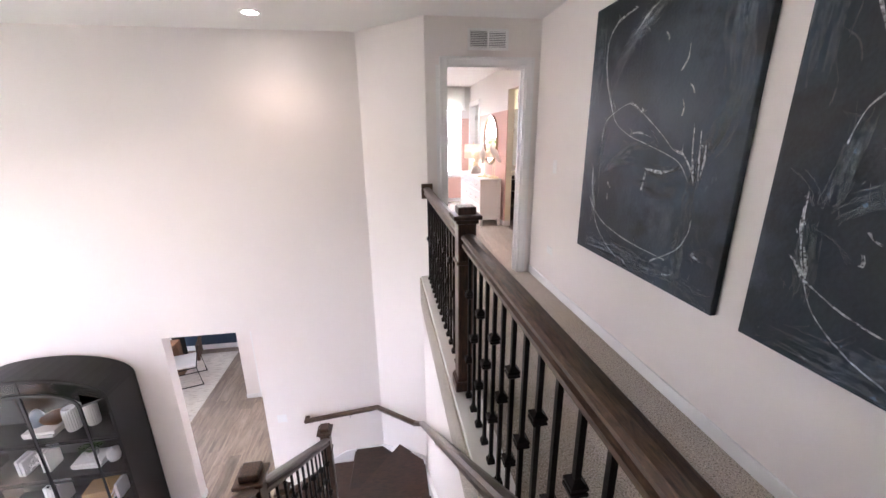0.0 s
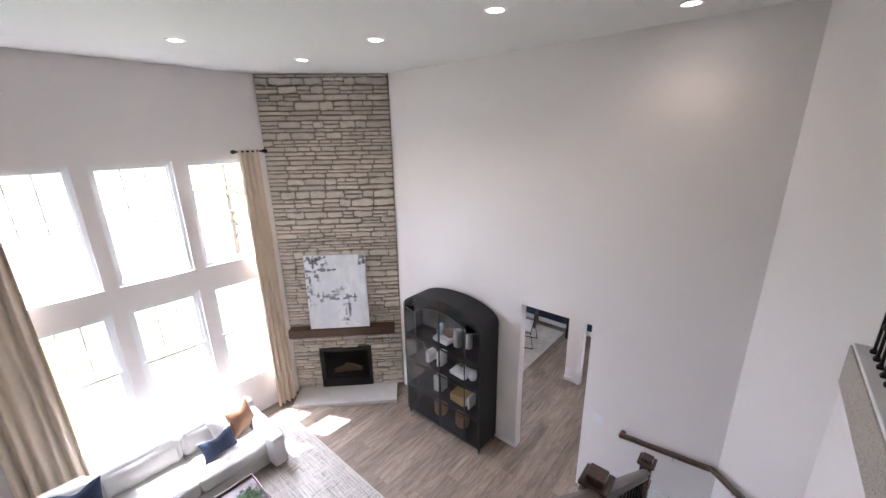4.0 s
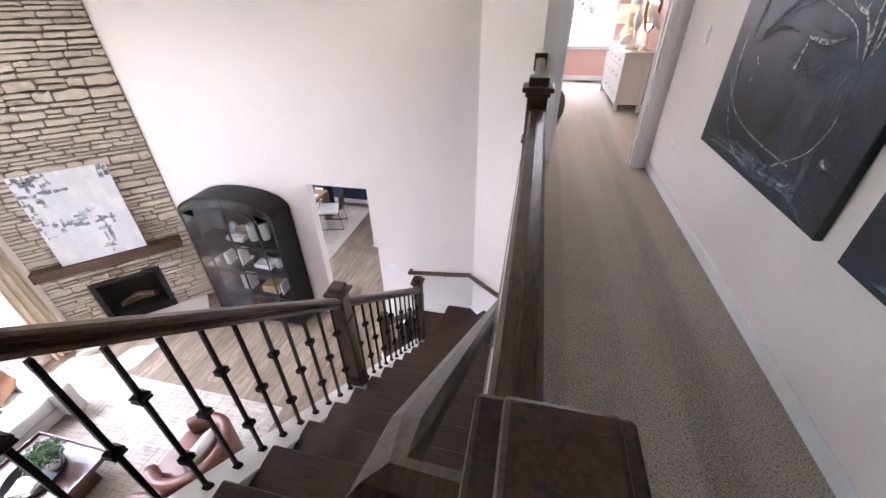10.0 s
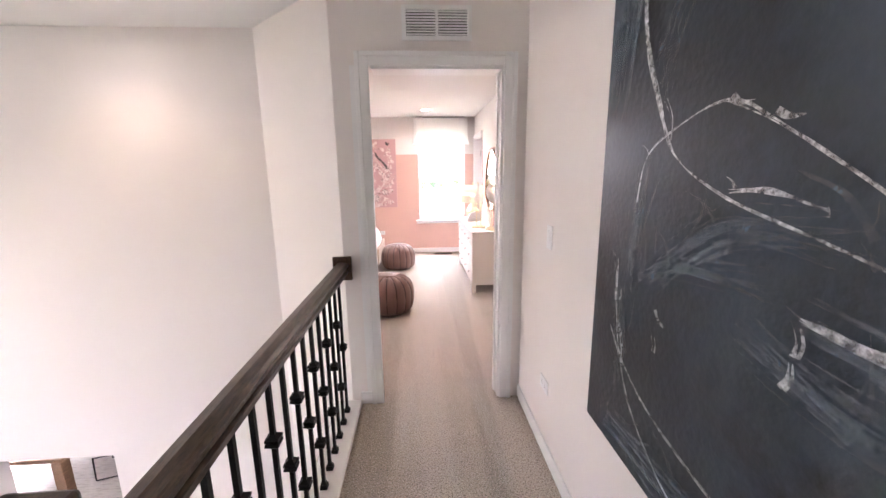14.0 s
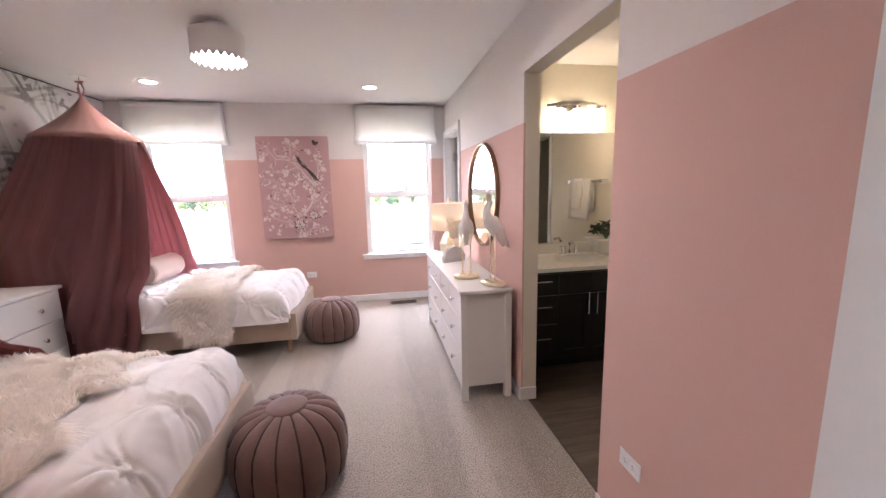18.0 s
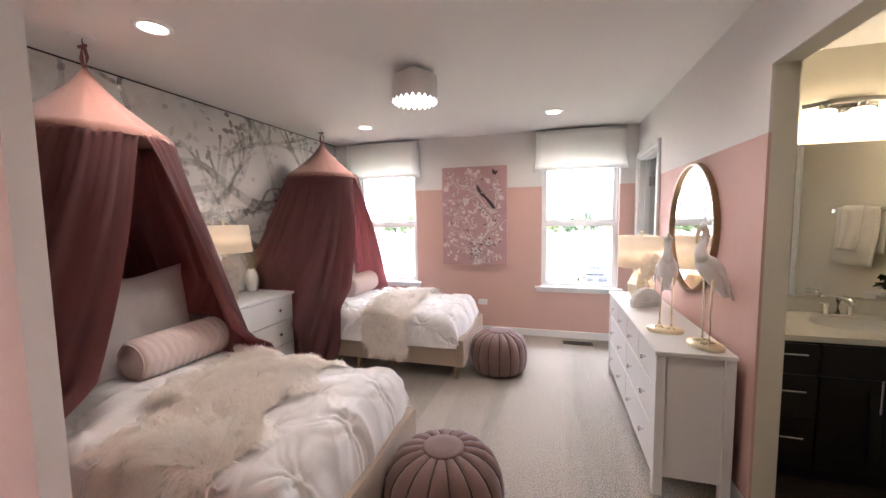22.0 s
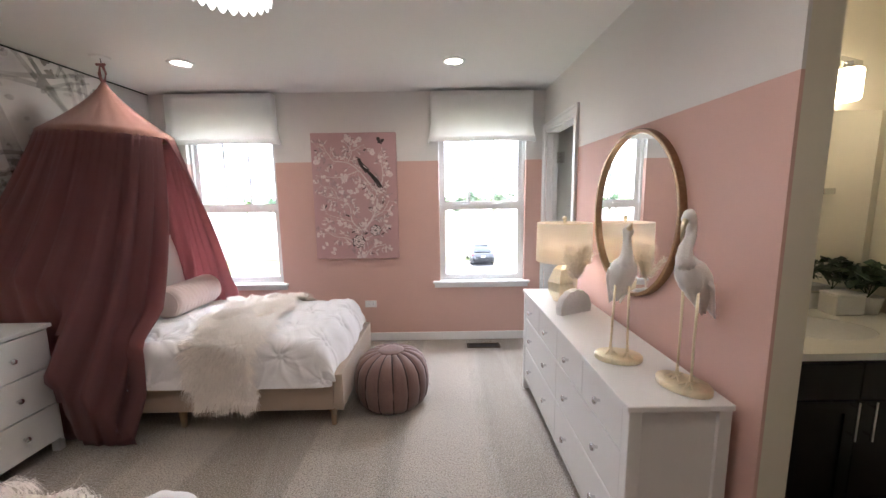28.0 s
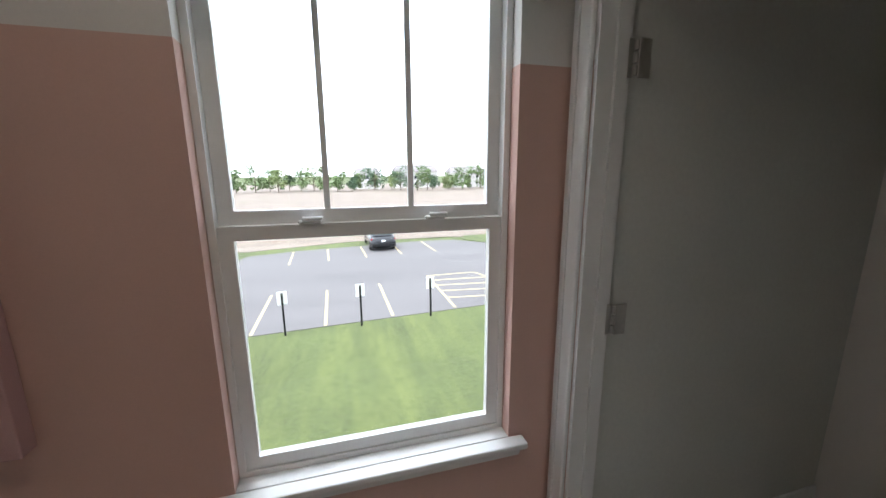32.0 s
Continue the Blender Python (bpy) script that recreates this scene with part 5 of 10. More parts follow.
def armchair(x, y, rz, grp="leather armchairs"):
    """A barrel chair with its opening towards -x."""
    th = thing("leather_armchair", "brown leather barrel armchair with rolled arms", "armchair", (x, y, SZ), grp, rz=rz)
    n, R0 = 26, 0.36
    bm = bmesh.new()
    rings = []
    for i in range(n + 1):
        a = radians(-138 + 276 * i / n)
        ca, sa = math.cos(a), math.sin(a)
        k2 = 1.06 if abs(ca) < 0.3 else 1.0
        lift = 0.66 + 0.05 * math.cos(a)
        cx, cy = 0.02 + R0 * ca * 1.0, R0 * sa * 1.02
        prof = [(0.045, 0.06), (0.055, 0.30), (0.06, lift - 0.05), (0.045, lift - 0.015), (0.0, lift), (-0.045, lift - 0.02), (-0.055, lift - 0.07), (-0.04, 0.36), (-0.03, 0.06)]
        rings.append([bm.verts.new((cx + ca * o, cy + sa * o, z)) for o, z in prof])
    for p, q in zip(rings, rings[1:]):
        for j in range(len(p)):
            bm.faces.new((p[j], p[(j + 1) % len(p)], q[(j + 1) % len(p)], q[j]))
    bm.faces.new(rings[0])
    bm.faces.new(rings[-1][::-1])
    bmesh.ops.recalc_face_normals(bm, faces=bm.faces)
    part("shell", bm, LEATHER, th, smooth=True)
    part("seat_cushion", soft(-0.33, 0.30, -0.285, 0.285, 0.26, 0.43, 0.05, 0.02, 10, 0.004, x), LEATHER, th, smooth=True)
    part("base", soft(-0.30, 0.28, -0.27, 0.27, 0.05, 0.26, 0.03, 0.0, 4, 0.0), LEATHER, th)
    for fx, fy in ((-0.26, -0.24), (-0.26, 0.24), (0.26, -0.2), (0.26, 0.2)):
        part("foot", B(fx - 0.025, fx + 0.025, fy - 0.025, fy + 0.025, 0, 0.065), BLACKM, th)
    part("back_seam", tube([(0.44, -0.10, 0.08), (0.445, -0.10, 0.40), (0.43, 0.0, 0.45), (0.445, 0.10, 0.40), (0.44, 0.10, 0.08)], 0.004, 6), LEATHER, th)
    m = pose(x, y, SZ, 0, 0, rz) @ pose(0.10, 0, 0.435, 18, 0, 90)
    cushion("white linen pillow leaning in the armchair", m, 0.46, 0.34, 0.15, LINEN, x * 3 + y)
    return th


armchair(*G(-2.74, 1.36), 0)
armchair(*G(-2.76, 0.52), 0)

# --- arched display cabinet ---
X0, X1, YF, YB, ZS, ZA = -4.485, -2.96, 3.774, 4.225, -1.12, -0.84
CAB = thing("display_cabinet", "tall black arched metal display cabinet with glass doors", "cabinet", ((X0 + X1) / 2, YF, FL))
HW, HS, HA, DP = (X1 - X0) / 2, ZS - FL, ZA - FL, YB - YF


def arch(w, zs, za, n=20):
    return [(w * math.cos(math.pi * (1 - i / n)), zs + (za - zs) * math.sin(math.pi * i / n)) for i in range(n + 1)]


def plate(outer, y0, y1, holes=None):
    bm = bmesh.new()
    lo = [bm.verts.new((x, y0, z)) for x, z in outer]
    hi = [bm.verts.new((x, y1, z)) for x, z in outer]
    bm.faces.new(lo)
    bm.faces.new(hi[::-1])
    for i in range(len(outer)):
        j = (i + 1) % len(outer)
        bm.faces.new((lo[i], hi[i], hi[j], lo[j]))
    bmesh.ops.recalc_face_normals(bm, faces=bm.faces)
    return bm


def bar(pts, y, t=0.03, d=0.03):
    return sweep([(x, y, z) for x, z in pts], [(-d / 2, -t / 2), (d / 2, -t / 2), (d / 2, t / 2), (-d / 2, t / 2)])


ar = arch(HW, HS, HA)
part("back_panel", plate([(-HW, 0.13)] + ar + [(HW, 0.13)], DP - 0.02, DP), BLACKM, CAB)
bm = bmesh.new()
r0 = [bm.verts.new((x, y, z)) for (x, z) in ar for y in (0.0, DP)]
r1 = [bm.verts.new((x * 0.985, y, z - 0.015)) for (x, z) in ar for y in (0.0, DP)]
for i in range(len(ar) - 1):
    for r in (r0, r1):
        bm.faces.new((r[2 * i], r[2 * i + 1], r[2 * i + 3], r[2 * i + 2]))
    for e in (0, 1):
        bm.faces.new((r0[2 * i + e], r0[2 * i + 2 + e], r1[2 * i + 2 + e], r1[2 * i + e]))
bmesh.ops.recalc_face_normals(bm, faces=bm.faces)
part("arched_top", bm, BLACKM, CAB)
for s in (-1, 1):
    part("side_panel", B(*sorted((s * HW, s * (HW - 0.015))), 0.0, DP, 0.13, HS), BLACKM, CAB)
    for yy in (0.03, DP - 0.03):
        bm = bmesh.new()
        cyl(bm, 0.012, 0.028, 0.0, 0.13, 4, Matrix.Translation((s * (HW - 0.03), yy, 0)) @ Matrix.Rotation(radians(45), 4, "Z"))
        part("leg", bm, BLACKM, CAB)
part("front_frame", bar([(-HW + 0.015, 0.12)] + [(x * 0.98, z - 0.012) for x, z in ar] + [(HW - 0.015, 0.12)], 0.015), BLACKM, CAB)
part("bottom_rail", B(-HW, HW, 0.0, DP, 0.10, 0.135), BLACKM, CAB)
for i, z in enumerate((0.60, 1.09, 1.56)):
    part("shelf", B(-HW + 0.016, HW - 0.016, 0.045, DP - 0.025, z - 0.012, z), BLACKM, CAB)
DW = 0.49
for s in (-1, 1):
    q = arch(DW, HS - 0.08, HA - 0.17)
    half = [p for p in q if p[0] * s >= -1e-6]
    half = half if s < 0 else half[::-1]
    half = sorted(half, key=lambda p: -abs(p[0]))
    dr = part("door", bar([(s * 0.012, 0.14), (s * DW, 0.14)] + half + [(s * 0.012, 0.14)], -0.012, 0.028, 0.022), BLACKM, CAB)
    g = part("pane", plate([(s * 0.02, 0.15), (s * (DW - 0.01), 0.15)] + [(x * 0.97, z - 0.01) for x, z in half], -0.014, -0.011), CABGLASS, dr)
    g.visible_shadow = False
    for z in (0.60, 1.09, 1.56):
        part("glazing_bar", B(*sorted((s * 0.015, s * DW)), -0.02, -0.004, z - 0.012, z + 0.008), BLACKM, dr)
    part("knob", lathe([(0, 0), (0.008, 0), (0.012, 0.012), (0, 0.02)], 10, pose(s * 0.035, -0.022, 1.06, 90, 0, 0)), BLACKM, dr)
    g2 = part("side_pane", plate([(s * (DW + 0.02), 0.15), (s * (HW - 0.03), 0.15), (s * (HW - 0.03), HS - 0.02), (s * (DW + 0.02), HS + 0.06)], -0.002, 0.001), CABGLASS, CAB)
    g2.visible_shadow = False
    for z in (0.60, 1.09, 1.56):
        part("glazing_bar", B(*sorted((s * DW, s * (HW - 0.02))), -0.006, 0.012, z - 0.010, z + 0.006), BLACKM, CAB)
inner, outer = arch(DW + 0.012, HS - 0.07, HA - 0.155, 24), arch(HW - 0.03, HS - 0.02, HA - 0.03, 24)
bm = bmesh.new()
for y in (-0.002, 0.001):
    lo, hi = [bm.verts.new((x, y, z)) for x, z in inner], [bm.verts.new((x, y, z)) for x, z in outer]
    for i in range(24):
        bm.faces.new((lo[i], lo[i + 1], hi[i + 1], hi[i]))
ring = part("arch_pane", bm, CABGLASS, CAB)
ring.visible_shadow = False
for i in (0, 12, 24):
    (xa, za), (xb, zb) = inner[i], outer[i]
    part("radial_bar", bar([(xa, za - 0.01), (xb + 0.001, zb + 0.01)], 0.004, 0.022, 0.02), BLACKM, CAB)
CXM = (X0 + X1) / 2


def vase_ribbed(x, y, z, h, r):
    th = thing("ribbed_vase", "white ribbed ceramic vase on the cabinet shelf", "vase", (x, y, z), "ribbed vases")
    bm = bmesh.new()
    n = 40
    rows = []
    for rr, zz in ((0.0, 0.0), (0.9, 0.0), (1.0, 0.1), (1.0, 0.9), (0.85, 1.0), (0.75, 0.98), (0.0, 0.9)):
        rows.append([bm.verts.new((r * rr * (1 + 0.05 * (i % 2)) * math.cos(i * 2 * math.pi / n), r * rr * (1 + 0.05 * (i % 2)) * math.sin(i * 2 * math.pi / n), h * zz)) for i in range(n)])
    for a, b in zip(rows, rows[1:]):
        for i in range(n):
            bm.faces.new((a[i], a[(i + 1) % n], b[(i + 1) % n], b[i]))
    part("body", bm, CERAMIC, th)


def shelf_books(x, y, z, n, flat, h=0.24, colour=None, label="white books standing on the cabinet shelf"):
    for i in range(n):
        t = 0.035
        if flat:
            th = thing("book", "pale covered book lying on the cabinet shelf" if colour is None else label, "book", (x, y, z + i * (t + 0.001)), "cabinet books", rz=(i * 7) % 11 - 4)
            part("cover", B(-0.15, 0.15, -0.11, 0.11, 0, t, 0.002), colour or PAPER, th)
        else:
            th = thing("book", label, "book", (x + i * (t + 0.003), y, z), "cabinet books")
            part("cover", B(0, t, -0.09, 0.09, 0, h - 0.012 * (i % 3), 0.002), PAPER, th)
        part("pages", B(-0.145, 0.151, -0.105, 0.105, 0.004, t - 0.004) if flat else B(0.004, t - 0.004, -0.085, 0.091, 0.004, h - 0.045), PAPER, th)


S0, S1, S2, S3 = FL + 0.136, FL + 0.601, FL + 1.091, FL + 1.561
YM = YF + 0.24
vase_ribbed(CXM + 0.17, YM, S3, 0.27, 0.065)
vase_ribbed(CXM + 0.33, YM + 0.06, S3, 0.38, 0.06)
shelf_books(CXM - 0.10, YM, S3, 2, True)
shelf_books(CXM - 0.20, YM, S2, 2, False, 0.26)
shelf_books(CXM - 0.28, YM, S1, 4, False, 0.27)
shelf_books(CXM + 0.24, YM, S2, 2, True)
GOLD = mat("mustard_cover", (0.42, 0.27, 0.10), 0.6, var=0.15)
shelf_books(CXM + 0.24, YM, S1, 4, True, colour=GOLD, label="mustard covered book stacked on the cabinet shelf")
for dx in (-0.20, 0.26):
    bk = thing("wicker_basket", "woven brown wicker basket with a hoop handle", "basket", (CXM + dx, YM, S0), "cabinet baskets")
    part("body", lathe([(0, 0), (0.10, 0), (0.12, 0.06), (0.115, 0.22), (0.105, 0.22), (0.11, 0.06), (0, 0.01)], 22), WICKER, bk)
    part("handle", tube([(0.11 * math.cos(a), 0, 0.21 + 0.14 * math.sin(a)) for a in [math.pi * q / 8 for q in range(9)]], 0.005, 6), BLACKM, bk)
pl = thing("shelf_plant", "small trailing green plant on the cabinet shelf", "plant", (CXM + 0.24, YM + 0.02, S2 + 0.073))
part("pot", lathe([(0, 0), (0.05, 0), (0.06, 0.07), (0.05, 0.07), (0, 0.06)], 16), CERAMIC, pl)
part("leaves", foliage(160, 0.11, 0.10, 0.035, 8), LEAF, pl)
pl = thing("shelf_sculpture", "white coral sculpture on the cabinet shelf", "ornament", (CXM - 0.36, YM, S2))
part("coral", foliage(120, 0.10, 0.07, 0.05, 11), CERAMIC, pl)
pl = thing("tall_vase", "dark and white vases on the top cabinet shelf", "vase", (CXM - 0.2, YM + 0.05, S3))
part("body", lathe([(0, 0), (0.05, 0), (0.09, 0.10), (0.05, 0.2), (0.03, 0.24), (0, 0.24)], 20), mat("blue_grey_glaze", (0.2, 0.25, 0.3), 0.4), pl, smooth=True)

bw_ = thing("shelf_bowl", "brown wooden bowl on the top cabinet shelf", "bowl", (CXM - 0.02, YM + 0.04, S3 + 0.073))   # serving bowl
part("body", lathe([(0, 0), (0.05, 0), (0.11, 0.06), (0.12, 0.09), (0.11, 0.088), (0.05, 0.02), (0, 0.018)], 24), WICKER, bw_, smooth=True)
for dx, hh, cc in ((-0.42, 0.20, PAPER), (-0.38, 0.18, PAPER), (0.44, 0.22, PAPER)):
    bk = thing("book", "slim white book standing on the lower cabinet shelf", "book", (CXM + dx, YM - 0.02, S2 if dx < 0 else S1), "cabinet books")
    part("cover", B(0, 0.03, -0.09, 0.09, 0, hh, 0.002), cc, bk)
    part("pages", B(0.004, 0.026, -0.085, 0.091, 0.004, hh - 0.004), PAPER, bk)
jar = thing("shelf_jar", "white lidded ceramic jar on the cabinet shelf", "jar", (CXM + 0.46, YM, S2))
part("body", lathe([(0, 0), (0.05, 0), (0.065, 0.05), (0.06, 0.12), (0, 0.12)], 20), CERAMIC, jar, smooth=True)
part("lid", lathe([(0.062, 0.1205), (0.06, 0.132), (0.012, 0.14), (0.012, 0.155), (0, 0.157)], 20), CERAMIC, jar, smooth=True)

# --- dining room seen through the doorway ---
PALERUG = mat("faded_cream_rug", (0.60, 0.555, 0.50), 0.95, var=0.15, vscale=3, bump=0.5, bscale=160)
paint_layers(PALERUG, [((0.42, 0.37, 0.32), 1.0, 0.50, 0.66, (7, 40, 1), 2.0)])
DR = thing("dining_rug", "cream and grey woven rug in the dining room", "rug", (-4.82, 6.95, FL + 0.001))
part("woven_field", B(-1.5, 1.32, -1.2, 1.2, 0, 0.012, 0.004), PALERUG, DR)
DT = thing("dining_table", "brown oak table with thick square legs", "table", (-4.90, 6.83, FL + 0.013))
OAK = wood("brown_oak", (0.10, 0.05, 0.025), (0.30, 0.17, 0.09), 0.45, (8, 1, 8), 0.1)
part("tabletop", B(-0.9, 0.62, -0.45, 0.65, 0.69, 0.75, 0.006), OAK, DT)
for x, y in ((-0.84, -0.40), (0.54, -0.40), (-0.84, 0.58), (0.54, 0.58)):
    part("leg", B(x - 0.06, x + 0.08, y - 0.06, y + 0.08, 0, 0.69, 0.006), OAK, DT)
PP = thing("place_mat", "white and grey paper lying on the table", "paper", (-4.62, 6.85, FL + 0.765))
part("sheet", B(-0.2, 0.25, -0.3, 0.35, 0, 0.004), PAPER, PP)


def wire_chair(x, y, rz):
    th = thing("dining_chair", "black iron chair with a woven strap back", "chair", (x, y, FL + 0.013), "dining chairs", rz=rz)
    part("seat", soft(-0.25, 0.25, -0.25, 0.25, 0.42, 0.48, 0.02, 0.01, 4), LINEN, th)
    for sx in (-1, 1):
        part("side_frame", tube([(sx * 0.26, -0.25, 0.02), (sx * 0.26, -0.24, 0.40), (sx * 0.26, 0.24, 0.40), (sx * 0.26, 0.33, 0.85)], 0.010, 6), BLACKM, th)
        part("leg", tube([(sx * 0.26, 0.24, 0.40), (sx * 0.26, 0.30, 0.012), (sx * 0.26, -0.25, 0.012)], 0.010, 6), BLACKM, th)
    for q in range(5):
        part("back_strap", B(-0.26, 0.26, 0.27 + q * 0.012, 0.275 + q * 0.012, 0.52 + q * 0.065, 0.56 + q * 0.065), mat("brown_strap", (0.09, 0.05, 0.03), 0.6) if q == 0 and "brown_strap" not in bpy.data.materials else bpy.data.materials["brown_strap"], th)
    for q in range(4):
        part("back_strap", B(-0.2 + q * 0.12, -0.16 + q * 0.12, 0.28, 0.32, 0.50, 0.83), bpy.data.materials["brown_strap"], th)


wire_chair(-4.10, 7.12, -74)
wire_chair(-4.9, 7.86, 175)
DD = tagged(new("door_6"), "white panel door standing open in the passage", "door", "", "structure")
part("door_leaf", B(-1.69, -1.65, 6.54, 7.32, FL + 0.01, -1.16, 0.003), TRIM, DD)
part("hinge", B(-1.71, -1.69, 6.53, 6.55, FL + 1.5, FL + 1.6), STEEL, DD)
part("hinge", B(-1.71, -1.69, 6.53, 6.55, FL + 0.3, FL + 0.4), STEEL, DD)
casing("door_7", "y", 6.40, -1, -2.45, -1.64, -1.15, 0.06, "white trim round the passage doorway", foot=FL)
SB = thing("side_table", "dark console table against the navy wall", "table", (-4.0, 8.06, FL))
part("top", B(-0.7, 0.7, -0.2, 0.25, 0.72, 0.76), OAK, SB)
for x in (-0.65, 0.65):
    part("leg", B(x - 0.03, x + 0.03, -0.15, 0.2, 0, 0.72), BLACKM, SB)
# unseen window and the lamp in it, added to brighten the dining room
window_unit("window_9", "x", 6.2, 7.9, -2.3, -0.85, WX, -1, "white-framed dining room window", None)
area("dining_window_light", look((-6.8, 7.05, -1.55), (-3, 7.05, -2.2)), 1.6, 1.4, 14, (0.97, 0.98, 1.0))
# fill lamp added under the passage ceiling, which has no fixture
spot("passage_light", -2.0, 5.2, -0.42, 5)

# ---- painted strokes ----
def ribbon(bm, pts, w0, w1, at, steps=6, wob=0.0, seed=0, swell=False):
    """A tapered flat stroke along a smooth line of (u, v) points; at() sets it on its surface."""
    q = [Vector((u, v, 0)) for u, v in pts]
    line = []
    for i in range(len(q) - 1):
        a, b, c, d = q[max(0, i - 1)], q[i], q[i + 1], q[min(len(q) - 1, i + 2)]
        for s in range(steps):
            t = s / steps
            line.append(0.5 * ((2 * b) + (c - a) * t + (2 * a - 5 * b + 4 * c - d) * t * t + (3 * b - a - 3 * c + d) * t ** 3))
    line.append(q[-1])
    prev = None
    for i, p in enumerate(line):
        t = (line[min(i + 1, len(line) - 1)] - line[max(0, i - 1)]).normalized()
        s = Vector((-t.y, t.x, 0))
        f = i / (len(line) - 1)
        w = (w0 + (w1 - w0) * f) * (math.sin(math.pi * min(0.96, 0.04 + f)) if swell else 1) * (1 + wob * noise.noise(Vector((p.x * 18, p.y * 18, seed))))
        row = [bm.verts.new(at(*(p + s * w / 2).xy)), bm.verts.new(at(*(p - s * w / 2).xy))]
        if prev:
            bm.faces.new((prev[0], prev[1], row[1], row[0]))
        prev = row
    return line


def petal(bm, u, v, ang, ln, wd, at):
    c, s = math.cos(ang), math.sin(ang)
    bm.faces.new([bm.verts.new(at(u + c * a * ln - s * b * wd, v + s * a * ln + c * b * wd)) for a, b in ((0, 0), (0.35, -0.5), (0.75, -0.4), (1, 0), (0.75, 0.4), (0.35, 0.5))])


# ---- hall: two dark canvases ----
DARKART = mat("charcoal_blue_paint", (0.015, 0.023, 0.033), 0.36, var=0.3, vscale=3, bump=0.12, bscale=60)
paint_layers(DARKART, [((0.040, 0.060, 0.086), 1.5, 0.46, 0.62, (1, 1.2, 0.8), 2.0), ((0.01, 0.012, 0.018), 2.4, 0.52, 0.66, (1, 1, 1.4), 5.0), ((0.09, 0.115, 0.14), 2.2, 0.56, 0.74, (1, 2.2, 0.7), 8.0), ((0.16, 0.19, 0.22), 6.0, 0.66, 0.80, (1, 3.0, 0.5), 11.0)])
CHALK = mat("scraped_white_paint", (0.66, 0.68, 0.70), 0.8, var=0.5, vscale=45, bump=0.3, bscale=200)
SMOKE = mat("thin_grey_paint", (0.20, 0.265, 0.33), 0.8, var=0.4, vscale=20, bump=0.3, bscale=150)


def dry_brush(m, scale, lo, hi, most):
    """Paint dragged thin, so that the ground shows through in streaks."""
    nt = m.node_tree
    b, out = nt.nodes["Principled BSDF"], nt.nodes["Material Output"]
    co = nt.nodes.new("ShaderNodeTexCoord")
    n = nt.nodes.new("ShaderNodeTexNoise")
    n.inputs["Scale"].default_value, n.inputs["Detail"].default_value, n.inputs["Roughness"].default_value = scale, 7.0, 0.68
    nt.links.new(co.outputs["Object"], n.inputs["Vector"])
    r = nt.nodes.new("ShaderNodeMapRange")
    r.inputs["From Min"].default_value, r.inputs["From Max"].default_value, r.inputs["To Max"].default_value = lo, hi, most
    nt.links.new(n.outputs[0], r.inputs[0])
    tr = nt.nodes.new("ShaderNodeBsdfTransparent")
    mx = nt.nodes.new("ShaderNodeMixShader")
    nt.links.new(r.outputs[0], mx.inputs[0])
    nt.links.new(tr.outputs[0], mx.inputs[1])
    nt.links.new(b.outputs[0], mx.inputs[2])
    nt.links.new(mx.outputs[0], out.inputs[0])


dry_brush(CHALK, 70.0, 0.34, 0.62, 0.9)
dry_brush(SMOKE, 26.0, 0.36, 0.68, 0.62)
# mantel picture: slate-blue scrapes on white
SLATE = mat("slate_blue_paint", (0.30, 0.345, 0.40), 0.75, var=0.4, vscale=14, bump=0.3, bscale=120)
dry_brush(SLATE, 11.0, 0.38, 0.62, 0.75)
SLATE_PATCHES = [(-0.42, 1.22, 0.14, 0.10, 9), (-0.25, 1.26, 0.16, 0.07, 8), (-0.40, 1.02, 0.12, 0.12, 8), (-0.15, 1.12, 0.14, 0.05, 5), (-0.36, 0.56, 0.18, 0.10, 10), (-0.12, 0.60, 0.16, 0.06, 7), (0.15, 0.36, 0.06, 0.26, 14), (0.22, 0.60, 0.10, 0.05, 5), (0.47, 1.30, 0.05, 0.08, 7), (-0.46, 0.80, 0.05, 0.14, 5), (0.06, 0.72, 0.10, 0.05, 4)]
bm = bmesh.new()
rnd = random.Random(31)
for n_, (u, v, du, dv, n) in enumerate(SLATE_PATCHES):
    for q in range(n):
        x, z, tall = u + rnd.uniform(-du, du), v + rnd.uniform(-dv, dv), rnd.random() < (0.8 if dv > du else 0.35)
        ln, wd = rnd.uniform(0.05, 0.16), rnd.uniform(0.02, 0.06)
        ex, ez = (rnd.gauss(0, 0.01), ln) if tall else (ln, rnd.gauss(0, 0.01))
        depth = 0.0404 + 0.00004 * (n_ * 15 + q)
        ribbon(bm, [(x - ex / 2, z - ez / 2), (x, z), (x + ex / 2, z + ez / 2)], wd, wd * 0.8, lambda a, b: Vector((max(-0.52, min(0.52, a)), -depth, max(0.005, min(1.355, b)))), 4, 0.7, rnd.random() * 9)
tagged(part("scraped_paint", bm, SLATE, MPAINT), "slate-blue scraped patches", "", "", "stuff")

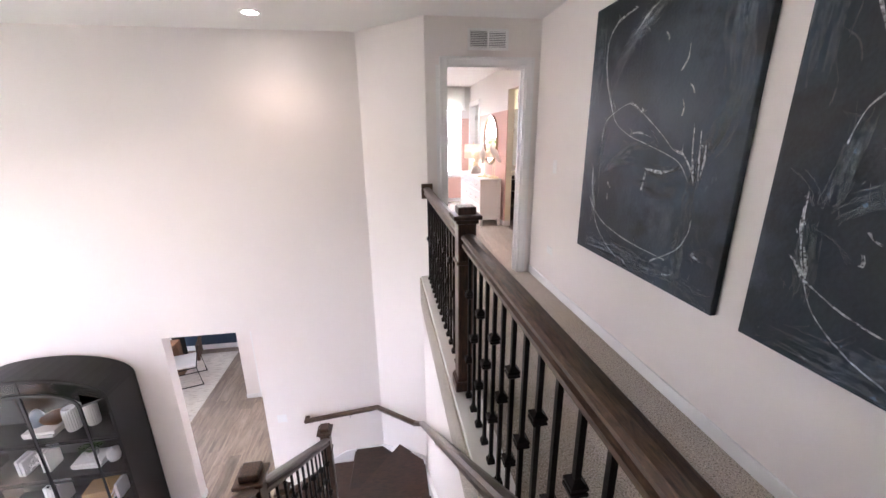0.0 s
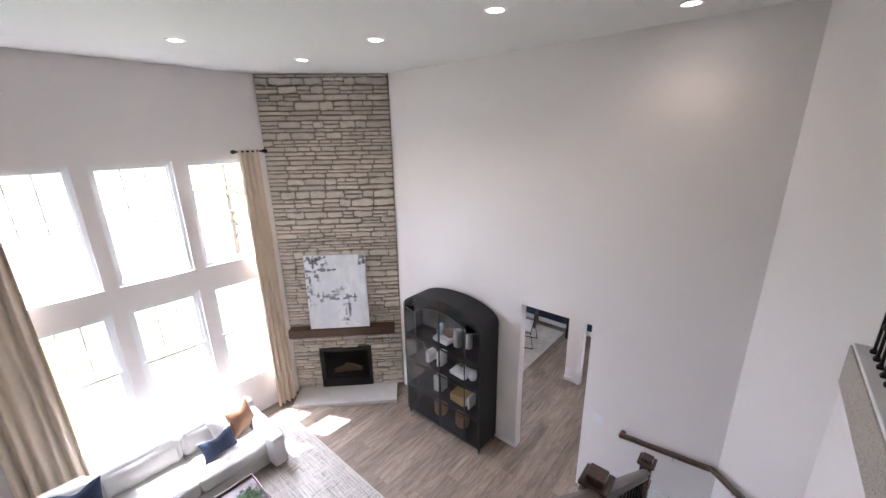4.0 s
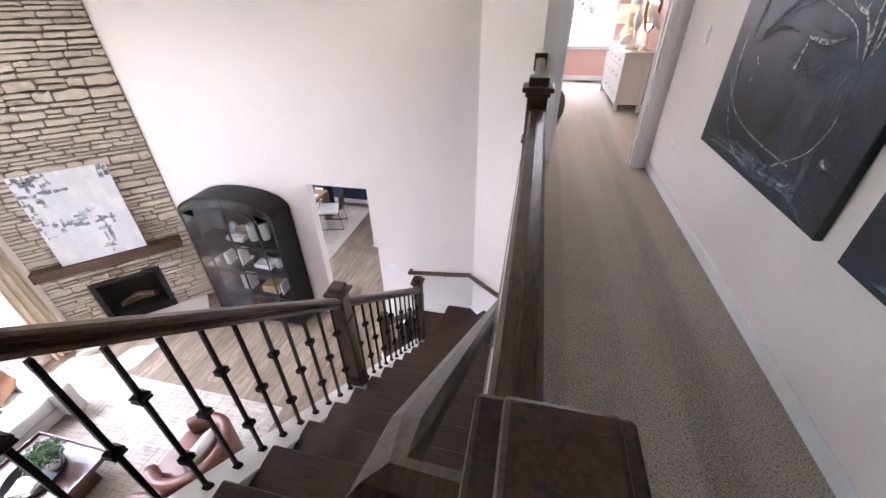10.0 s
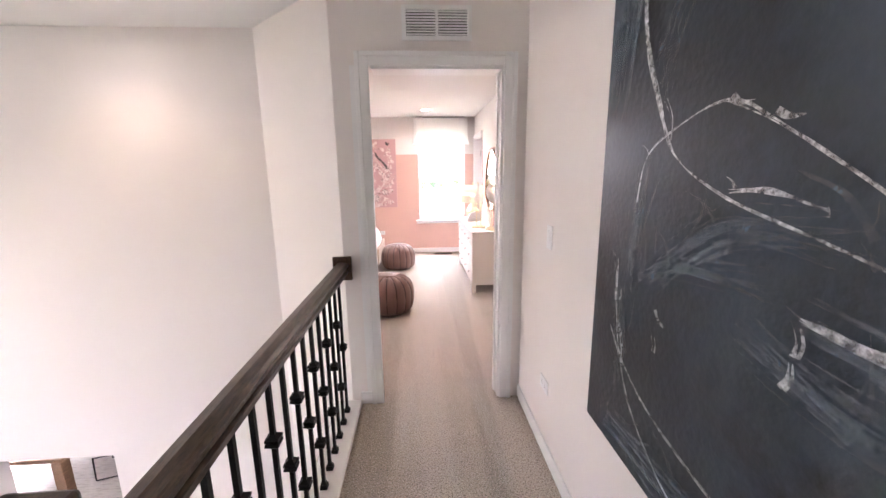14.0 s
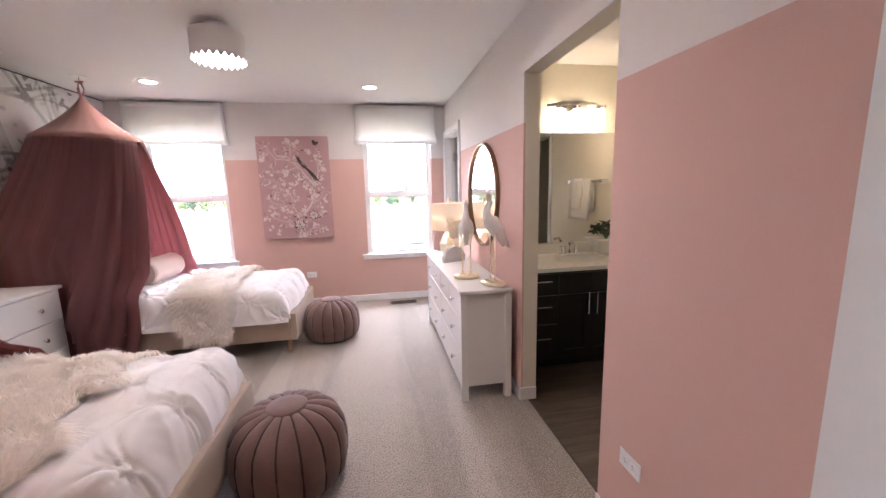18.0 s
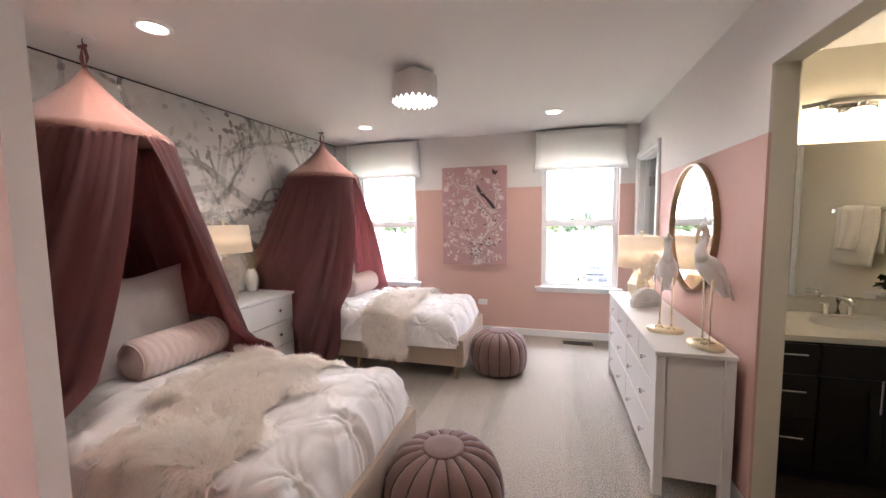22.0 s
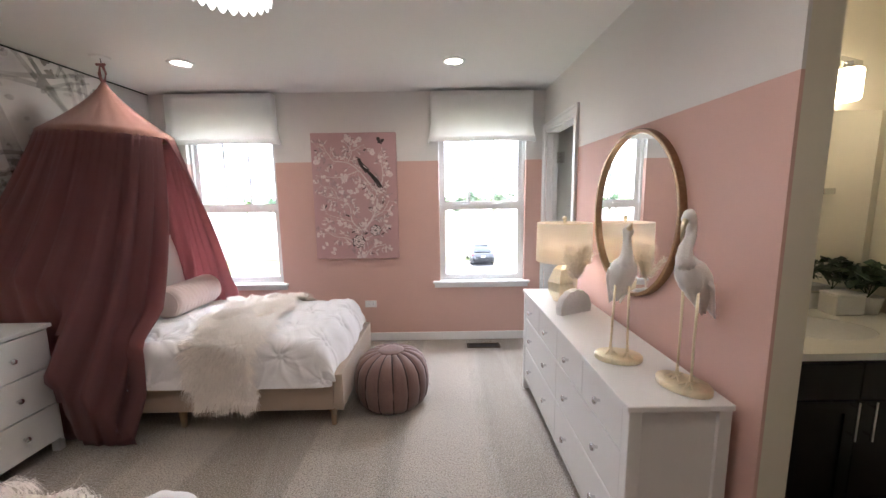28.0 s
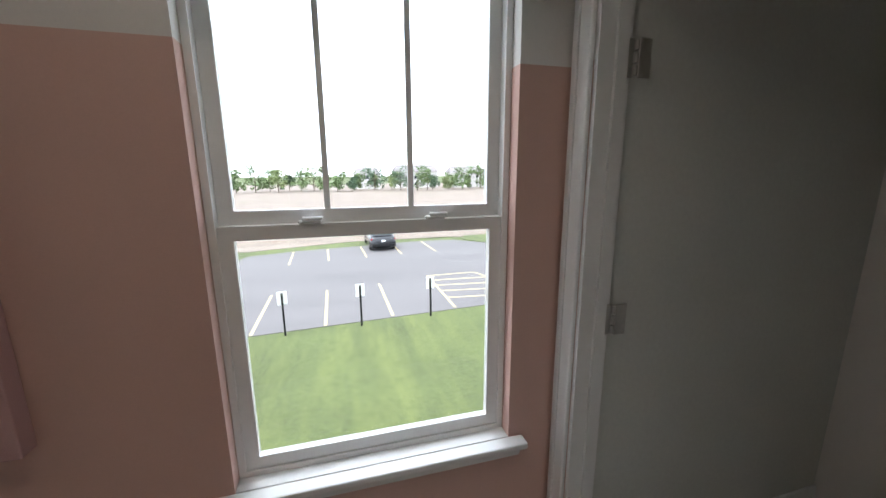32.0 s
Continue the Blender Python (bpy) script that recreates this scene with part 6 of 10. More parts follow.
# one abstract, printed twice: sweeping scraped lines, a fork of scrapes, blue-grey smears
LONG_LINES = [[(-0.19, 1.49), (-0.38, 1.45), (-0.45, 1.36), (-0.44, 1.20), (-0.36, 1.01), (-0.29, 0.89), (-0.13, 0.80), (0.12, 0.73), (0.29, 0.67), (0.37, 0.58)],
              [(-0.42, 0.77), (-0.39, 0.88), (-0.30, 0.94), (-0.15, 0.98), (-0.03, 0.92), (0.14, 0.81), (0.24, 0.73), (0.31, 0.71), (0.39, 0.62)],
              [(-0.49, 0.60), (-0.48, 0.46), (-0.45, 0.34), (-0.38, 0.20), (-0.25, 0.10), (-0.12, 0.05)],
              [(-0.44, 0.31), (-0.28, 0.23), (-0.02, 0.18), (0.30, 0.16)],
              [(0.19, 0.12), (0.36, 0.23), (0.42, 0.33), (0.43, 0.40)]]
FORK = [[(-0.46, 1.38), (-0.445, 1.20), (-0.37, 1.02), (-0.31, 0.92)], [(-0.19, 1.49), (-0.36, 1.46), (-0.45, 1.38)], [(0.10, 1.50), (-0.06, 1.44), (-0.20, 1.34)], [(0.40, 0.82), (0.41, 0.74), (0.42, 0.65), (0.43, 0.60)], [(0.355, 0.85), (0.37, 0.73), (0.39, 0.63), (0.41, 0.57)], [(0.25, 0.73), (0.31, 0.71), (0.37, 0.64), (0.40, 0.58)],
        [(0.44, 0.76), (0.445, 0.68), (0.435, 0.60)], [(-0.12, 0.81), (-0.04, 0.815), (0.06, 0.79)], [(0.05, 0.62), (0.17, 0.61), (0.27, 0.635)], [(-0.49, 0.56), (-0.485, 0.48), (-0.47, 0.42)], [(-0.46, 0.42), (-0.435, 0.35), (-0.43, 0.29)], [(-0.50, 0.38), (-0.46, 0.34), (-0.44, 0.30)]]
DASHES = [(0.10, 1.25, 1.9, 0.06), (-0.06, 1.33, 2.1, 0.05), (0.32, 0.99, 2.1, 0.07), (0.27, 0.89, 1.4, 0.08), (-0.30, 0.51, -0.9, 0.05), (0.04, 0.50, 1.2, 0.05), (0.05, 0.56, 1.4, 0.05), (-0.29, 0.40, 1.5, 0.04), (-0.02, 0.03, 2.2, 0.04), (0.30, 0.08, 0.2, 0.08), (0.47, 0.25, -0.7, 0.05), (-0.14, 0.985, -0.6, 0.05), (-0.05, 0.945, -0.5, 0.05), (0.22, 1.10, 1.1, 0.12), (-0.30, 0.92, 1.7, 0.10)]
SMEARS = [([(0.11, 1.50), (-0.04, 1.42), (-0.19, 1.33), (-0.32, 1.20), (-0.36, 1.05)], 0.035), ([(0.53, 1.56), (0.52, 1.30), (0.53, 1.19), (0.55, 1.00)], 0.075), ([(0.56, 1.0), (0.54, 0.88), (0.47, 0.76), (0.41, 0.66)], 0.06),
          ([(0.43, 0.70), (0.40, 0.60), (0.39, 0.48), (0.42, 0.36)], 0.035), ([(0.37, 0.34), (0.37, 0.18), (0.40, 0.02)], 0.06), ([(-0.50, 0.06), (-0.15, 0.07), (0.05, 0.06), (0.34, 0.08), (0.58, 0.04)], 0.05),
          ([(-0.20, 0.12), (0.02, 0.10), (0.22, 0.05)], 0.04), ([(-0.42, 0.56), (-0.41, 0.72), (-0.39, 0.86)], 0.035), ([(-0.30, 0.60), (-0.12, 0.73), (0.10, 0.75)], 0.03), ([(-0.36, 0.56), (-0.24, 0.63), (-0.02, 0.64)], 0.035),
          ([(-0.56, 1.48), (-0.55, 1.25), (-0.57, 1.0)], 0.075), ([(0.05, 0.62), (0.22, 0.60), (0.36, 0.66)], 0.03), ([(-0.05, 0.56), (0.15, 0.50), (0.34, 0.52)], 0.035), ([(0.46, 0.22), (0.54, 0.26), (0.60, 0.24)], 0.03), ([(-0.47, 0.50), (-0.45, 0.36), (-0.45, 0.22)], 0.035)]


def hall_canvas(yc, z0, w, h, seed, label):
    th = thing("wall_painting", label, "painting", (HX, yc, z0), "hall paintings", rz=-90)
    part("canvas", B(-w / 2 - 0.006, w / 2 + 0.006, -0.034, -0.002, -0.006, h + 0.006, 0.004, 1), DARKART, th)
    rnd = random.Random(seed)
    k = [0.0]

    def at(u, v):
        return Vector((max(-w / 2, min(w / 2, u)), -0.0346 - k[0], max(0.0, min(h, v))))

    def flick(bm, u, v, a, ln, wd):
        k[0] += 0.00001
        ribbon(bm, [(u, v), (u + ln * 0.5 * math.cos(a), v + ln * 0.5 * math.sin(a)), (u + ln * math.cos(a + 0.25), v + ln * math.sin(a + 0.25))], wd, wd * 0.15, at, 5, 1.3, rnd.random() * 9)
    sm, ch = bmesh.new(), bmesh.new()
    for q, wd in SMEARS:
        for rep in range(16):
            k[0] += 0.00001
            du, dv, f = rnd.gauss(0, wd * 0.5), rnd.gauss(0, wd * 0.5), rnd.uniform(0.06, 0.40)
            ribbon(sm, [(u + du + rnd.gauss(0, 0.012), v + dv + rnd.gauss(0, 0.012)) for u, v in q], wd * f, wd * f, at, 8, 1.2, rnd.random() * 9, True)
    for _ in range(70):
        q, wd = rnd.choice(SMEARS)
        u, v = rnd.choice(q)
        flick(sm, u + rnd.gauss(0, wd), v + rnd.gauss(0, wd), rnd.uniform(0.9, 2.3), rnd.uniform(0.04, 0.16), rnd.uniform(0.004, 0.016))
    for _ in range(40):   # blotches and drags along the foot of the picture
        flick(sm, rnd.uniform(-0.55, 0.55), rnd.uniform(0.01, 0.13), rnd.uniform(-0.5, 0.7), rnd.uniform(0.05, 0.16), rnd.uniform(0.006, 0.02))
    tagged(part("dry_brush", sm, SMOKE, th), "thin blue-grey dry-brush smears", "", "", "stuff")
    k[0] += 0.0002
    for q in LONG_LINES:
        for rep in range(4):
            k[0] += 0.00002
            i0 = rnd.randrange(0, max(1, len(q) - 3))
            pts = q if rep < 2 else q[i0:i0 + 4]
            pts = [(u + rnd.uniform(-0.004, 0.004), v + rnd.uniform(-0.004, 0.004)) for u, v in pts]
            ribbon(ch, pts, (0.0034, 0.002, 0.0048, 0.0034)[rep], (0.003, 0.0015, 0.002, 0.0015)[rep], at, 9, 0.9, rnd.random() * 9)
    for q in FORK:
        for rep in range(3):
            k[0] += 0.00002
            ribbon(ch, [(u + rnd.uniform(-0.004, 0.004), v + rnd.uniform(-0.006, 0.006)) for u, v in q], (0.010, 0.006, 0.004)[rep], (0.010, 0.006, 0.004)[rep], at, 9, 0.8, rnd.random() * 9, True)
    for u, v, a, ln in DASHES:
        for rep in range(2):
            flick(ch, u + rnd.uniform(-0.006, 0.006), v, a + rnd.uniform(-0.1, 0.1), ln, rnd.uniform(0.005, 0.012))
    for _ in range(16):
        u, v = rnd.choice(rnd.choice(LONG_LINES + FORK))
        flick(ch, u + rnd.gauss(0, 0.012), v + rnd.gauss(0, 0.012), rnd.uniform(0.9, 2.3), rnd.uniform(0.015, 0.04), rnd.uniform(0.003, 0.006))
    tagged(part("chalk_scraping", ch, CHALK, th), "broken white scraped lines", "", "", "stuff")


hall_canvas(2.007, 0.60, 1.25, 1.583, 4, "large charcoal-blue abstract canvas with white scratched lines")
hall_canvas(0.605, 0.60, 1.25, 1.583, 9, "large charcoal-blue abstract canvas beside its twin")

# ---- bedroom: mural wall ----
MURAL = mat("pale_watercolour_mural", (0.72, 0.70, 0.675), 0.85, var=0.05, vscale=1.2, bump=0.03, bscale=220)
paint_layers(MURAL, [((0.74, 0.73, 0.715), 0.9, 0.42, 0.65, (1, 1, 1), 3.0), ((0.58, 0.555, 0.53), 1.3, 0.50, 0.75, (1, 1, 1.2), 7.0), ((0.60, 0.53, 0.49), 2.2, 0.56, 0.78, (1, 1, 1), 13.0), ((0.55, 0.53, 0.51), 5.0, 0.58, 0.80, (1, 1, 1), 19.0)])
MW = setting("wall_bed_west", slab("x", MX - 0.12, MX, NY + 0.15, BY + 0.16, 0, CL), MURAL, "bedroom wall with a pale watercolour tree mural", "wall")
BRANCH = mat("faded_grey_brown_ink", (0.57, 0.545, 0.525), 0.85, var=0.25, vscale=3)
BRANCH2 = mat("faint_grey_ink", (0.61, 0.595, 0.575), 0.85, var=0.2, vscale=3)
LEAFINK = mat("faded_rose_brown_ink", (0.62, 0.565, 0.53), 0.85, var=0.3, vscale=6)
for ink in (BRANCH, BRANCH2, LEAFINK):   # washes that pool and thin out
    dry_brush(ink, 2.2, 0.30, 0.72, 0.6)
rnd = random.Random(12)
lift = [0.001]


def on_mural(u, v):
    return Vector((MX + lift[0], max(NY + 0.155, min(BY - 0.002, u)), max(0.09, min(CL - 0.002, v))))


def limb(bm, lv, u, v, a, ln, w, depth, leafy):
    if depth == 0 or w < 0.004:
        for _ in range(leafy):
            petal(lv, u + rnd.gauss(0, 0.09), v + rnd.gauss(0, 0.08), rnd.uniform(0, 6.3), rnd.uniform(0.04, 0.09), rnd.uniform(0.025, 0.05), on_mural)
        return
    b, c = a + rnd.uniform(-0.45, 0.45), a + rnd.uniform(-0.6, 0.6)
    p1 = (u + ln * 0.5 * math.cos(b), v + ln * 0.5 * math.sin(b))
    p2 = (p1[0] + ln * 0.5 * math.cos(c), p1[1] + ln * 0.5 * math.sin(c))
    lift[0] += 0.000004
    ribbon(bm, [(u, v), p1, p2], w, w * 0.62, on_mural, 5, 0.25, rnd.random() * 9)
    for _ in range(2 if rnd.random() < 0.75 else 3):
        limb(bm, lv, *p2, c + rnd.choice((-1, 1)) * rnd.uniform(0.2, 0.75), ln * rnd.uniform(0.62, 0.85), w * 0.6, depth - 1, leafy)
    if rnd.random() < 0.6:
        limb(bm, lv, *p1, b + rnd.choice((-1, 1)) * rnd.uniform(0.5, 1.0), ln * 0.6, w * 0.45, depth - 2 if depth > 2 else 0, leafy)


far, near, leaf_ink = bmesh.new(), bmesh.new(), bmesh.new()
for u, a, w in ((4.6, 1.3, 0.14), (5.5, 1.9, 0.11), (6.6, 1.2, 0.12), (7.2, 1.5, 0.10), (7.9, 1.8, 0.13)):
    limb(far, leaf_ink, u, 0.5, a, 0.95, w, 3, 1)
lift[0] += 0.0006
for u, a, w in ((7.9, 2.55, 0.20), (7.3, 2.2, 0.14), (4.6, 0.6, 0.16), (5.9, 1.0, 0.12)):
    limb(near, leaf_ink, u, 0.9, a, 1.0, w, 4, 3)
part("painted_branches", far, BRANCH2, MW)
part("painted_trunks", near, BRANCH, MW)
bmesh.ops.translate(leaf_ink, verts=leaf_ink.verts, vec=(0.0012, 0, 0))
part("painted_leaves", leaf_ink, LEAFINK, MW)
setting("trim_mural", B(MX, MX + 0.006, NY + 0.15, BY, CL - 0.010, CL - 0.001), BLACKM, "thin dark line along the top of the mural", "trim")

# ---- bedroom windows, sills, shades ----
SHADE = mat("white_linen_shade", (0.94, 0.93, 0.92), 0.9, var=0.03, bump=0.2, bscale=280)
translucent(SHADE, 0.6, (0.97, 0.96, 0.94))
for k, (a, b) in enumerate(BWIN):
    wu = window_unit(f"window_{k + 7}", "y", a, b, *BWZ, BY, 1, "white double-hung bedroom window with two thin grille bars", 1.355, "top", 0.020)
    for f in (0.3, 0.72):
        c = a + (b - a) * f
        bm = B(c - 0.03, c + 0.03, BY + 0.044, BY + 0.062, 1.356, 1.366, 0.003)
        box(bm, c - 0.02, c + 0.035, BY + 0.038, BY + 0.052, 1.366, 1.376, 0.003)
        part("sash_lock", bm, TRIM, wu)
    sl = tagged(new(f"trim_bed_sill_{k + 1}"), "white painted window sill with an apron", "sill", "", "structure")
    part("sill_board", B(a - 0.07, b + 0.05, BY - 0.05, BY - 0.001, 0.590, 0.613, 0.006, 2), TRIM, sl)
    part("sill_board", B(a + 0.001, b - 0.001, BY, BY + 0.055, 0.600, 0.6135), TRIM, sl)
    part("apron", sweep([(a - 0.055, BY, 0.585), (b + 0.035, BY, 0.585)], [(0.001, -0.04), (0.014, -0.04), (0.022, -0.02), (0.03, 0.004), (0.001, 0.004)]), TRIM, sl)
    s0, s1 = ((-1.625, -0.656), (0.79, 1.73))[k]
    sh = thing("roman_shade", "white linen box valance shade over the window", "window shade", ((s0 + s1) / 2, BY, 1.945), "window shades")
    hw = (s1 - s0) / 2
    bm = bmesh.new()
    rows = []
    for j in range(9):
        t = j / 8
        fl = 0.028 * max(0, (0.45 - t) / 0.45) ** 2
        pts = [(-hw - fl, -0.002), (-hw - fl, -0.085 - fl)] + [(-hw - fl + (2 * hw + 2 * fl) * i / 12, -0.10 - fl - 0.004 * math.sin(i * 1.9 + t * 3)) for i in range(13)] + [(hw + fl, -0.085 - fl), (hw + fl, -0.002)]
        rows.append([bm.verts.new((x, y, t * 0.45 + (0.004 * math.sin(i * 0.8) if j == 0 else 0))) for i, (x, y) in enumerate(pts)])
    for p, q in zip(rows, rows[1:]):
        for i in range(len(p) - 1):
            bm.faces.new((p[i], p[i + 1], q[i + 1], q[i]))
    o = part("fabric", bm, SHADE, sh, smooth=True)
    o.modifiers.new("thickness", "SOLIDIFY").thickness = 0.006
    part("head_board", B(-hw + 0.01, hw - 0.01, -0.092, -0.002, 0.43, 0.448), TRIM, sh)
    part("bottom_fold", B(-hw - 0.015, hw + 0.015, -0.118, -0.104, 0.006, 0.05, 0.004), SHADE, sh)

# ---- blossom canvas ----
ROSE = mat("rose_pink_canvas", (0.53, 0.335, 0.33), 0.8, var=0.08, vscale=5, bump=0.25, bscale=320)
BARK = mat("pale_pink_white_paint", (0.72, 0.62, 0.60), 0.7, var=0.15, vscale=30)
PETALM = mat("blush_white_paint", (0.74, 0.635, 0.61), 0.7, var=0.2, vscale=40)
INK = mat("dark_grey_ink", (0.05, 0.035, 0.035), 0.7, var=0.3, vscale=30)
PLEAF = mat("mauve_leaf_paint", (0.42, 0.29, 0.29), 0.7, var=0.3, vscale=30)
CW, CHH = 0.797, 1.188
FC = thing("bird_canvas", "pink canvas painted with white blossom branches and a dark bird", "painting", (-0.338, BY, 0.858))
part("canvas", B(0, CW, -0.051, -0.002, 0, CHH, 0.004, 2), ROSE, FC)
rnd = random.Random(5)
lv_ = [0.0]


def on_canvas(u, v):
    return Vector((max(0.004, min(CW - 0.004, u)), -0.0516 - lv_[0], max(0.004, min(CHH - 0.004, v))))


bw, lf, ik, pt = bmesh.new(), bmesh.new(), bmesh.new(), bmesh.new()
BRS = [([(0.46, 0.0), (0.42, 0.12), (0.46, 0.26), (0.56, 0.40), (0.60, 0.52), (0.60, 0.64), (0.52, 0.74), (0.44, 0.84), (0.34, 0.91), (0.20, 0.93)], 0.024, 0.006),
       ([(0.60, 0.64), (0.66, 0.74), (0.66, 0.88), (0.63, 1.0)], 0.013, 0.004), ([(0.44, 0.84), (0.25, 0.78), (0.03, 0.80)], 0.010, 0.003),
       ([(0.46, 0.26), (0.36, 0.36), (0.34, 0.50), (0.24, 0.58), (0.10, 0.60)], 0.012, 0.003), ([(0.34, 0.91), (0.38, 1.02), (0.30, 1.12)], 0.007, 0.003),
       ([(0.38, 1.02), (0.50, 1.08)], 0.006, 0.003), ([(0.20, 0.93), (0.14, 1.02), (0.05, 1.06)], 0.006, 0.003), ([(0.56, 0.40), (0.66, 0.46), (0.72, 0.56)], 0.010, 0.003),
       ([(0.42, 0.12), (0.30, 0.20), (0.18, 0.22), (0.08, 0.30)], 0.010, 0.003), ([(0.44, 0.18), (0.58, 0.24), (0.70, 0.36)], 0.009, 0.003), ([(0.46, 0.0), (0.54, 0.10), (0.68, 0.14)], 0.012, 0.003),
       ([(0.36, 0.36), (0.22, 0.40), (0.10, 0.44)], 0.006, 0.002), ([(0.52, 0.74), (0.58, 0.66), (0.70, 0.64)], 0.006, 0.003), ([(0.24, 0.58), (0.18, 0.68), (0.06, 0.70)], 0.005, 0.002)]
for pts, w0, w1 in BRS:
    lv_[0] += 0.00004
    ln = ribbon(bw, pts, w0, w1, on_canvas, 6, 0.2)
    for p, q in zip(ln, ln[1:]):
        if rnd.random() < 0.95:
            a = math.atan2((q - p).y, (q - p).x) + rnd.choice((-1, 1)) * rnd.uniform(0.5, 1.3)
            e = (p.x + 0.05 * math.cos(a), p.y + 0.05 * math.sin(a))
            ribbon(bw, [p.xy[:], e], 0.003, 0.0015, on_canvas, 2)
            lv_[0] += 0.000005
            for d in (-0.7, 0.1, 0.8):
                target = ik if rnd.random() < 0.035 else (lf if rnd.random() < 0.55 else pt)
                petal(target, *e, a + d, rnd.uniform(0.028, 0.055), rnd.uniform(0.009, 0.016), on_canvas)


def blossom(u, v, r, dark=False):
    for ring, (n, rr) in enumerate(((7, 1.0), (6, 0.7), (4, 0.4))):
        lv_[0] += 0.00003
        for i in range(n):
            a = i * 6.283 / n + ring * 0.4 + rnd.uniform(-0.15, 0.15)
            if dark:
                petal(ik, u, v, a, r * rr * 1.06, r * rr * 0.95, on_canvas)
        lv_[0] += 0.00003
        for i in range(n):
            a = i * 6.283 / n + ring * 0.4 + rnd.uniform(-0.15, 0.15)
            petal(pt, u + 0.1 * r * math.cos(a), v + 0.1 * r * math.sin(a), a, r * rr * 0.85, r * rr * 0.7, on_canvas)
    petal(ik, u, v, 0, r * 0.14, r * 0.14, on_canvas)


for u, v in ((0.40, 1.10), (0.32, 1.14), (0.56, 1.02), (0.06, 0.94), (0.10, 0.98), (0.68, 0.90), (0.64, 0.94), (0.70, 0.80), (0.30, 0.78), (0.12, 0.76), (0.40, 0.66), (0.44, 0.70), (0.28, 0.66), (0.36, 0.62), (0.55, 0.56), (0.30, 0.55), (0.64, 0.50), (0.60, 0.48), (0.18, 0.50), (0.72, 0.44), (0.24, 0.36), (0.32, 0.32), (0.70, 0.34), (0.14, 0.30), (0.06, 0.24), (0.48, 0.34), (0.44, 0.04), (0.70, 0.10), (0.16, 0.08), (0.60, 0.14), (0.52, 0.60), (0.10, 0.14)):
    for _ in range(5):
        blossom(u + rnd.uniform(-0.03, 0.03), v + rnd.uniform(-0.03, 0.03), rnd.uniform(0.011, 0.019))
blossom(0.42, 0.17, 0.062, True)
for u, v in ((0.05, 0.92), (0.36, 1.12), (0.46, 1.12), (0.58, 1.00), (0.30, 0.77), (0.74, 0.80)):
    blossom(u, v, 0.030)
blossom(0.585, 0.275, 0.055, True)
tagged(part("painted_ink", ik, INK, FC), "dark ink leaves and petal lines", "", "", "stuff")
ik = bmesh.new()
lv_[0] += 0.0004
for q in ([(0.455, 0.935), (0.47, 0.90), (0.53, 0.83)],):
    ribbon(ik, q, 0.020, 0.050, on_canvas, 6)
ribbon(ik, [(0.448, 0.945), (0.462, 0.925)], 0.030, 0.034, on_canvas, 3)
for d in (-0.012, 0.004, 0.018):
    ribbon(ik, [(0.53, 0.83), (0.60 + d, 0.75), (0.645 + d, 0.675)], 0.022, 0.010, on_canvas, 5)
petal(ik, 0.455, 0.945, 2.6, 0.035, 0.014, on_canvas)
part("painted_bird", ik, INK, FC, "dark long-tailed bird in ink")
ik = bmesh.new()
for a, s in ((0.4, 0.045), (2.2, 0.05), (-1.0, 0.03), (3.6, 0.03)):
    petal(ik, 0.655, 1.10, a, s, s * 0.7, on_canvas)
lv_[0] += 0.0003
ribbon(bw, [(0.49, 0.885), (0.53, 0.85)], 0.010, 0.004, on_canvas, 3)
part("painted_branches", bw, BARK, FC)
part("painted_leaves", lf, PLEAF, FC)
part("painted_blossom", pt, PETALM, FC)
part("painted_butterfly", ik, INK, FC, "dark butterfly in ink")

# ---- beds ----
BEIGE = mat("beige_woven_upholstery", (0.42, 0.33, 0.25), 0.95, var=0.08, vscale=5, bump=0.3, bscale=320, sheen=0.2)
DUVETM = mat("white_cotton_duvet", (0.80, 0.78, 0.77), 0.85, var=0.03, vscale=6, bump=0.12, bscale=260, sheen=0.15)
SHEETM = mat("blush_cotton_sheet", (0.72, 0.58, 0.55), 0.85, var=0.04, vscale=6, bump=0.1, bscale=260)
BOLSTER = mat("blush_knit_bolster", (0.76, 0.62, 0.57), 0.9, var=0.06, vscale=8, bump=0.25, bscale=200, sheen=0.3)
FUR = mat("cream_faux_fur", (0.97, 0.92, 0.86), 0.75, var=0.10, vscale=9, sheen=0.2, island=0.12)
translucent(FUR, 0.5, (0.97, 0.93, 0.88))
FURBASE = mat("cream_fur_backing", (0.84, 0.77, 0.69), 0.95, var=0.15, vscale=20, bump=0.8, bscale=90)
BEECH = wood("pale_beech", (0.30, 0.20, 0.11), (0.50, 0.36, 0.22), 0.45, (8, 8, 1), 0.1)
XF = 0.245


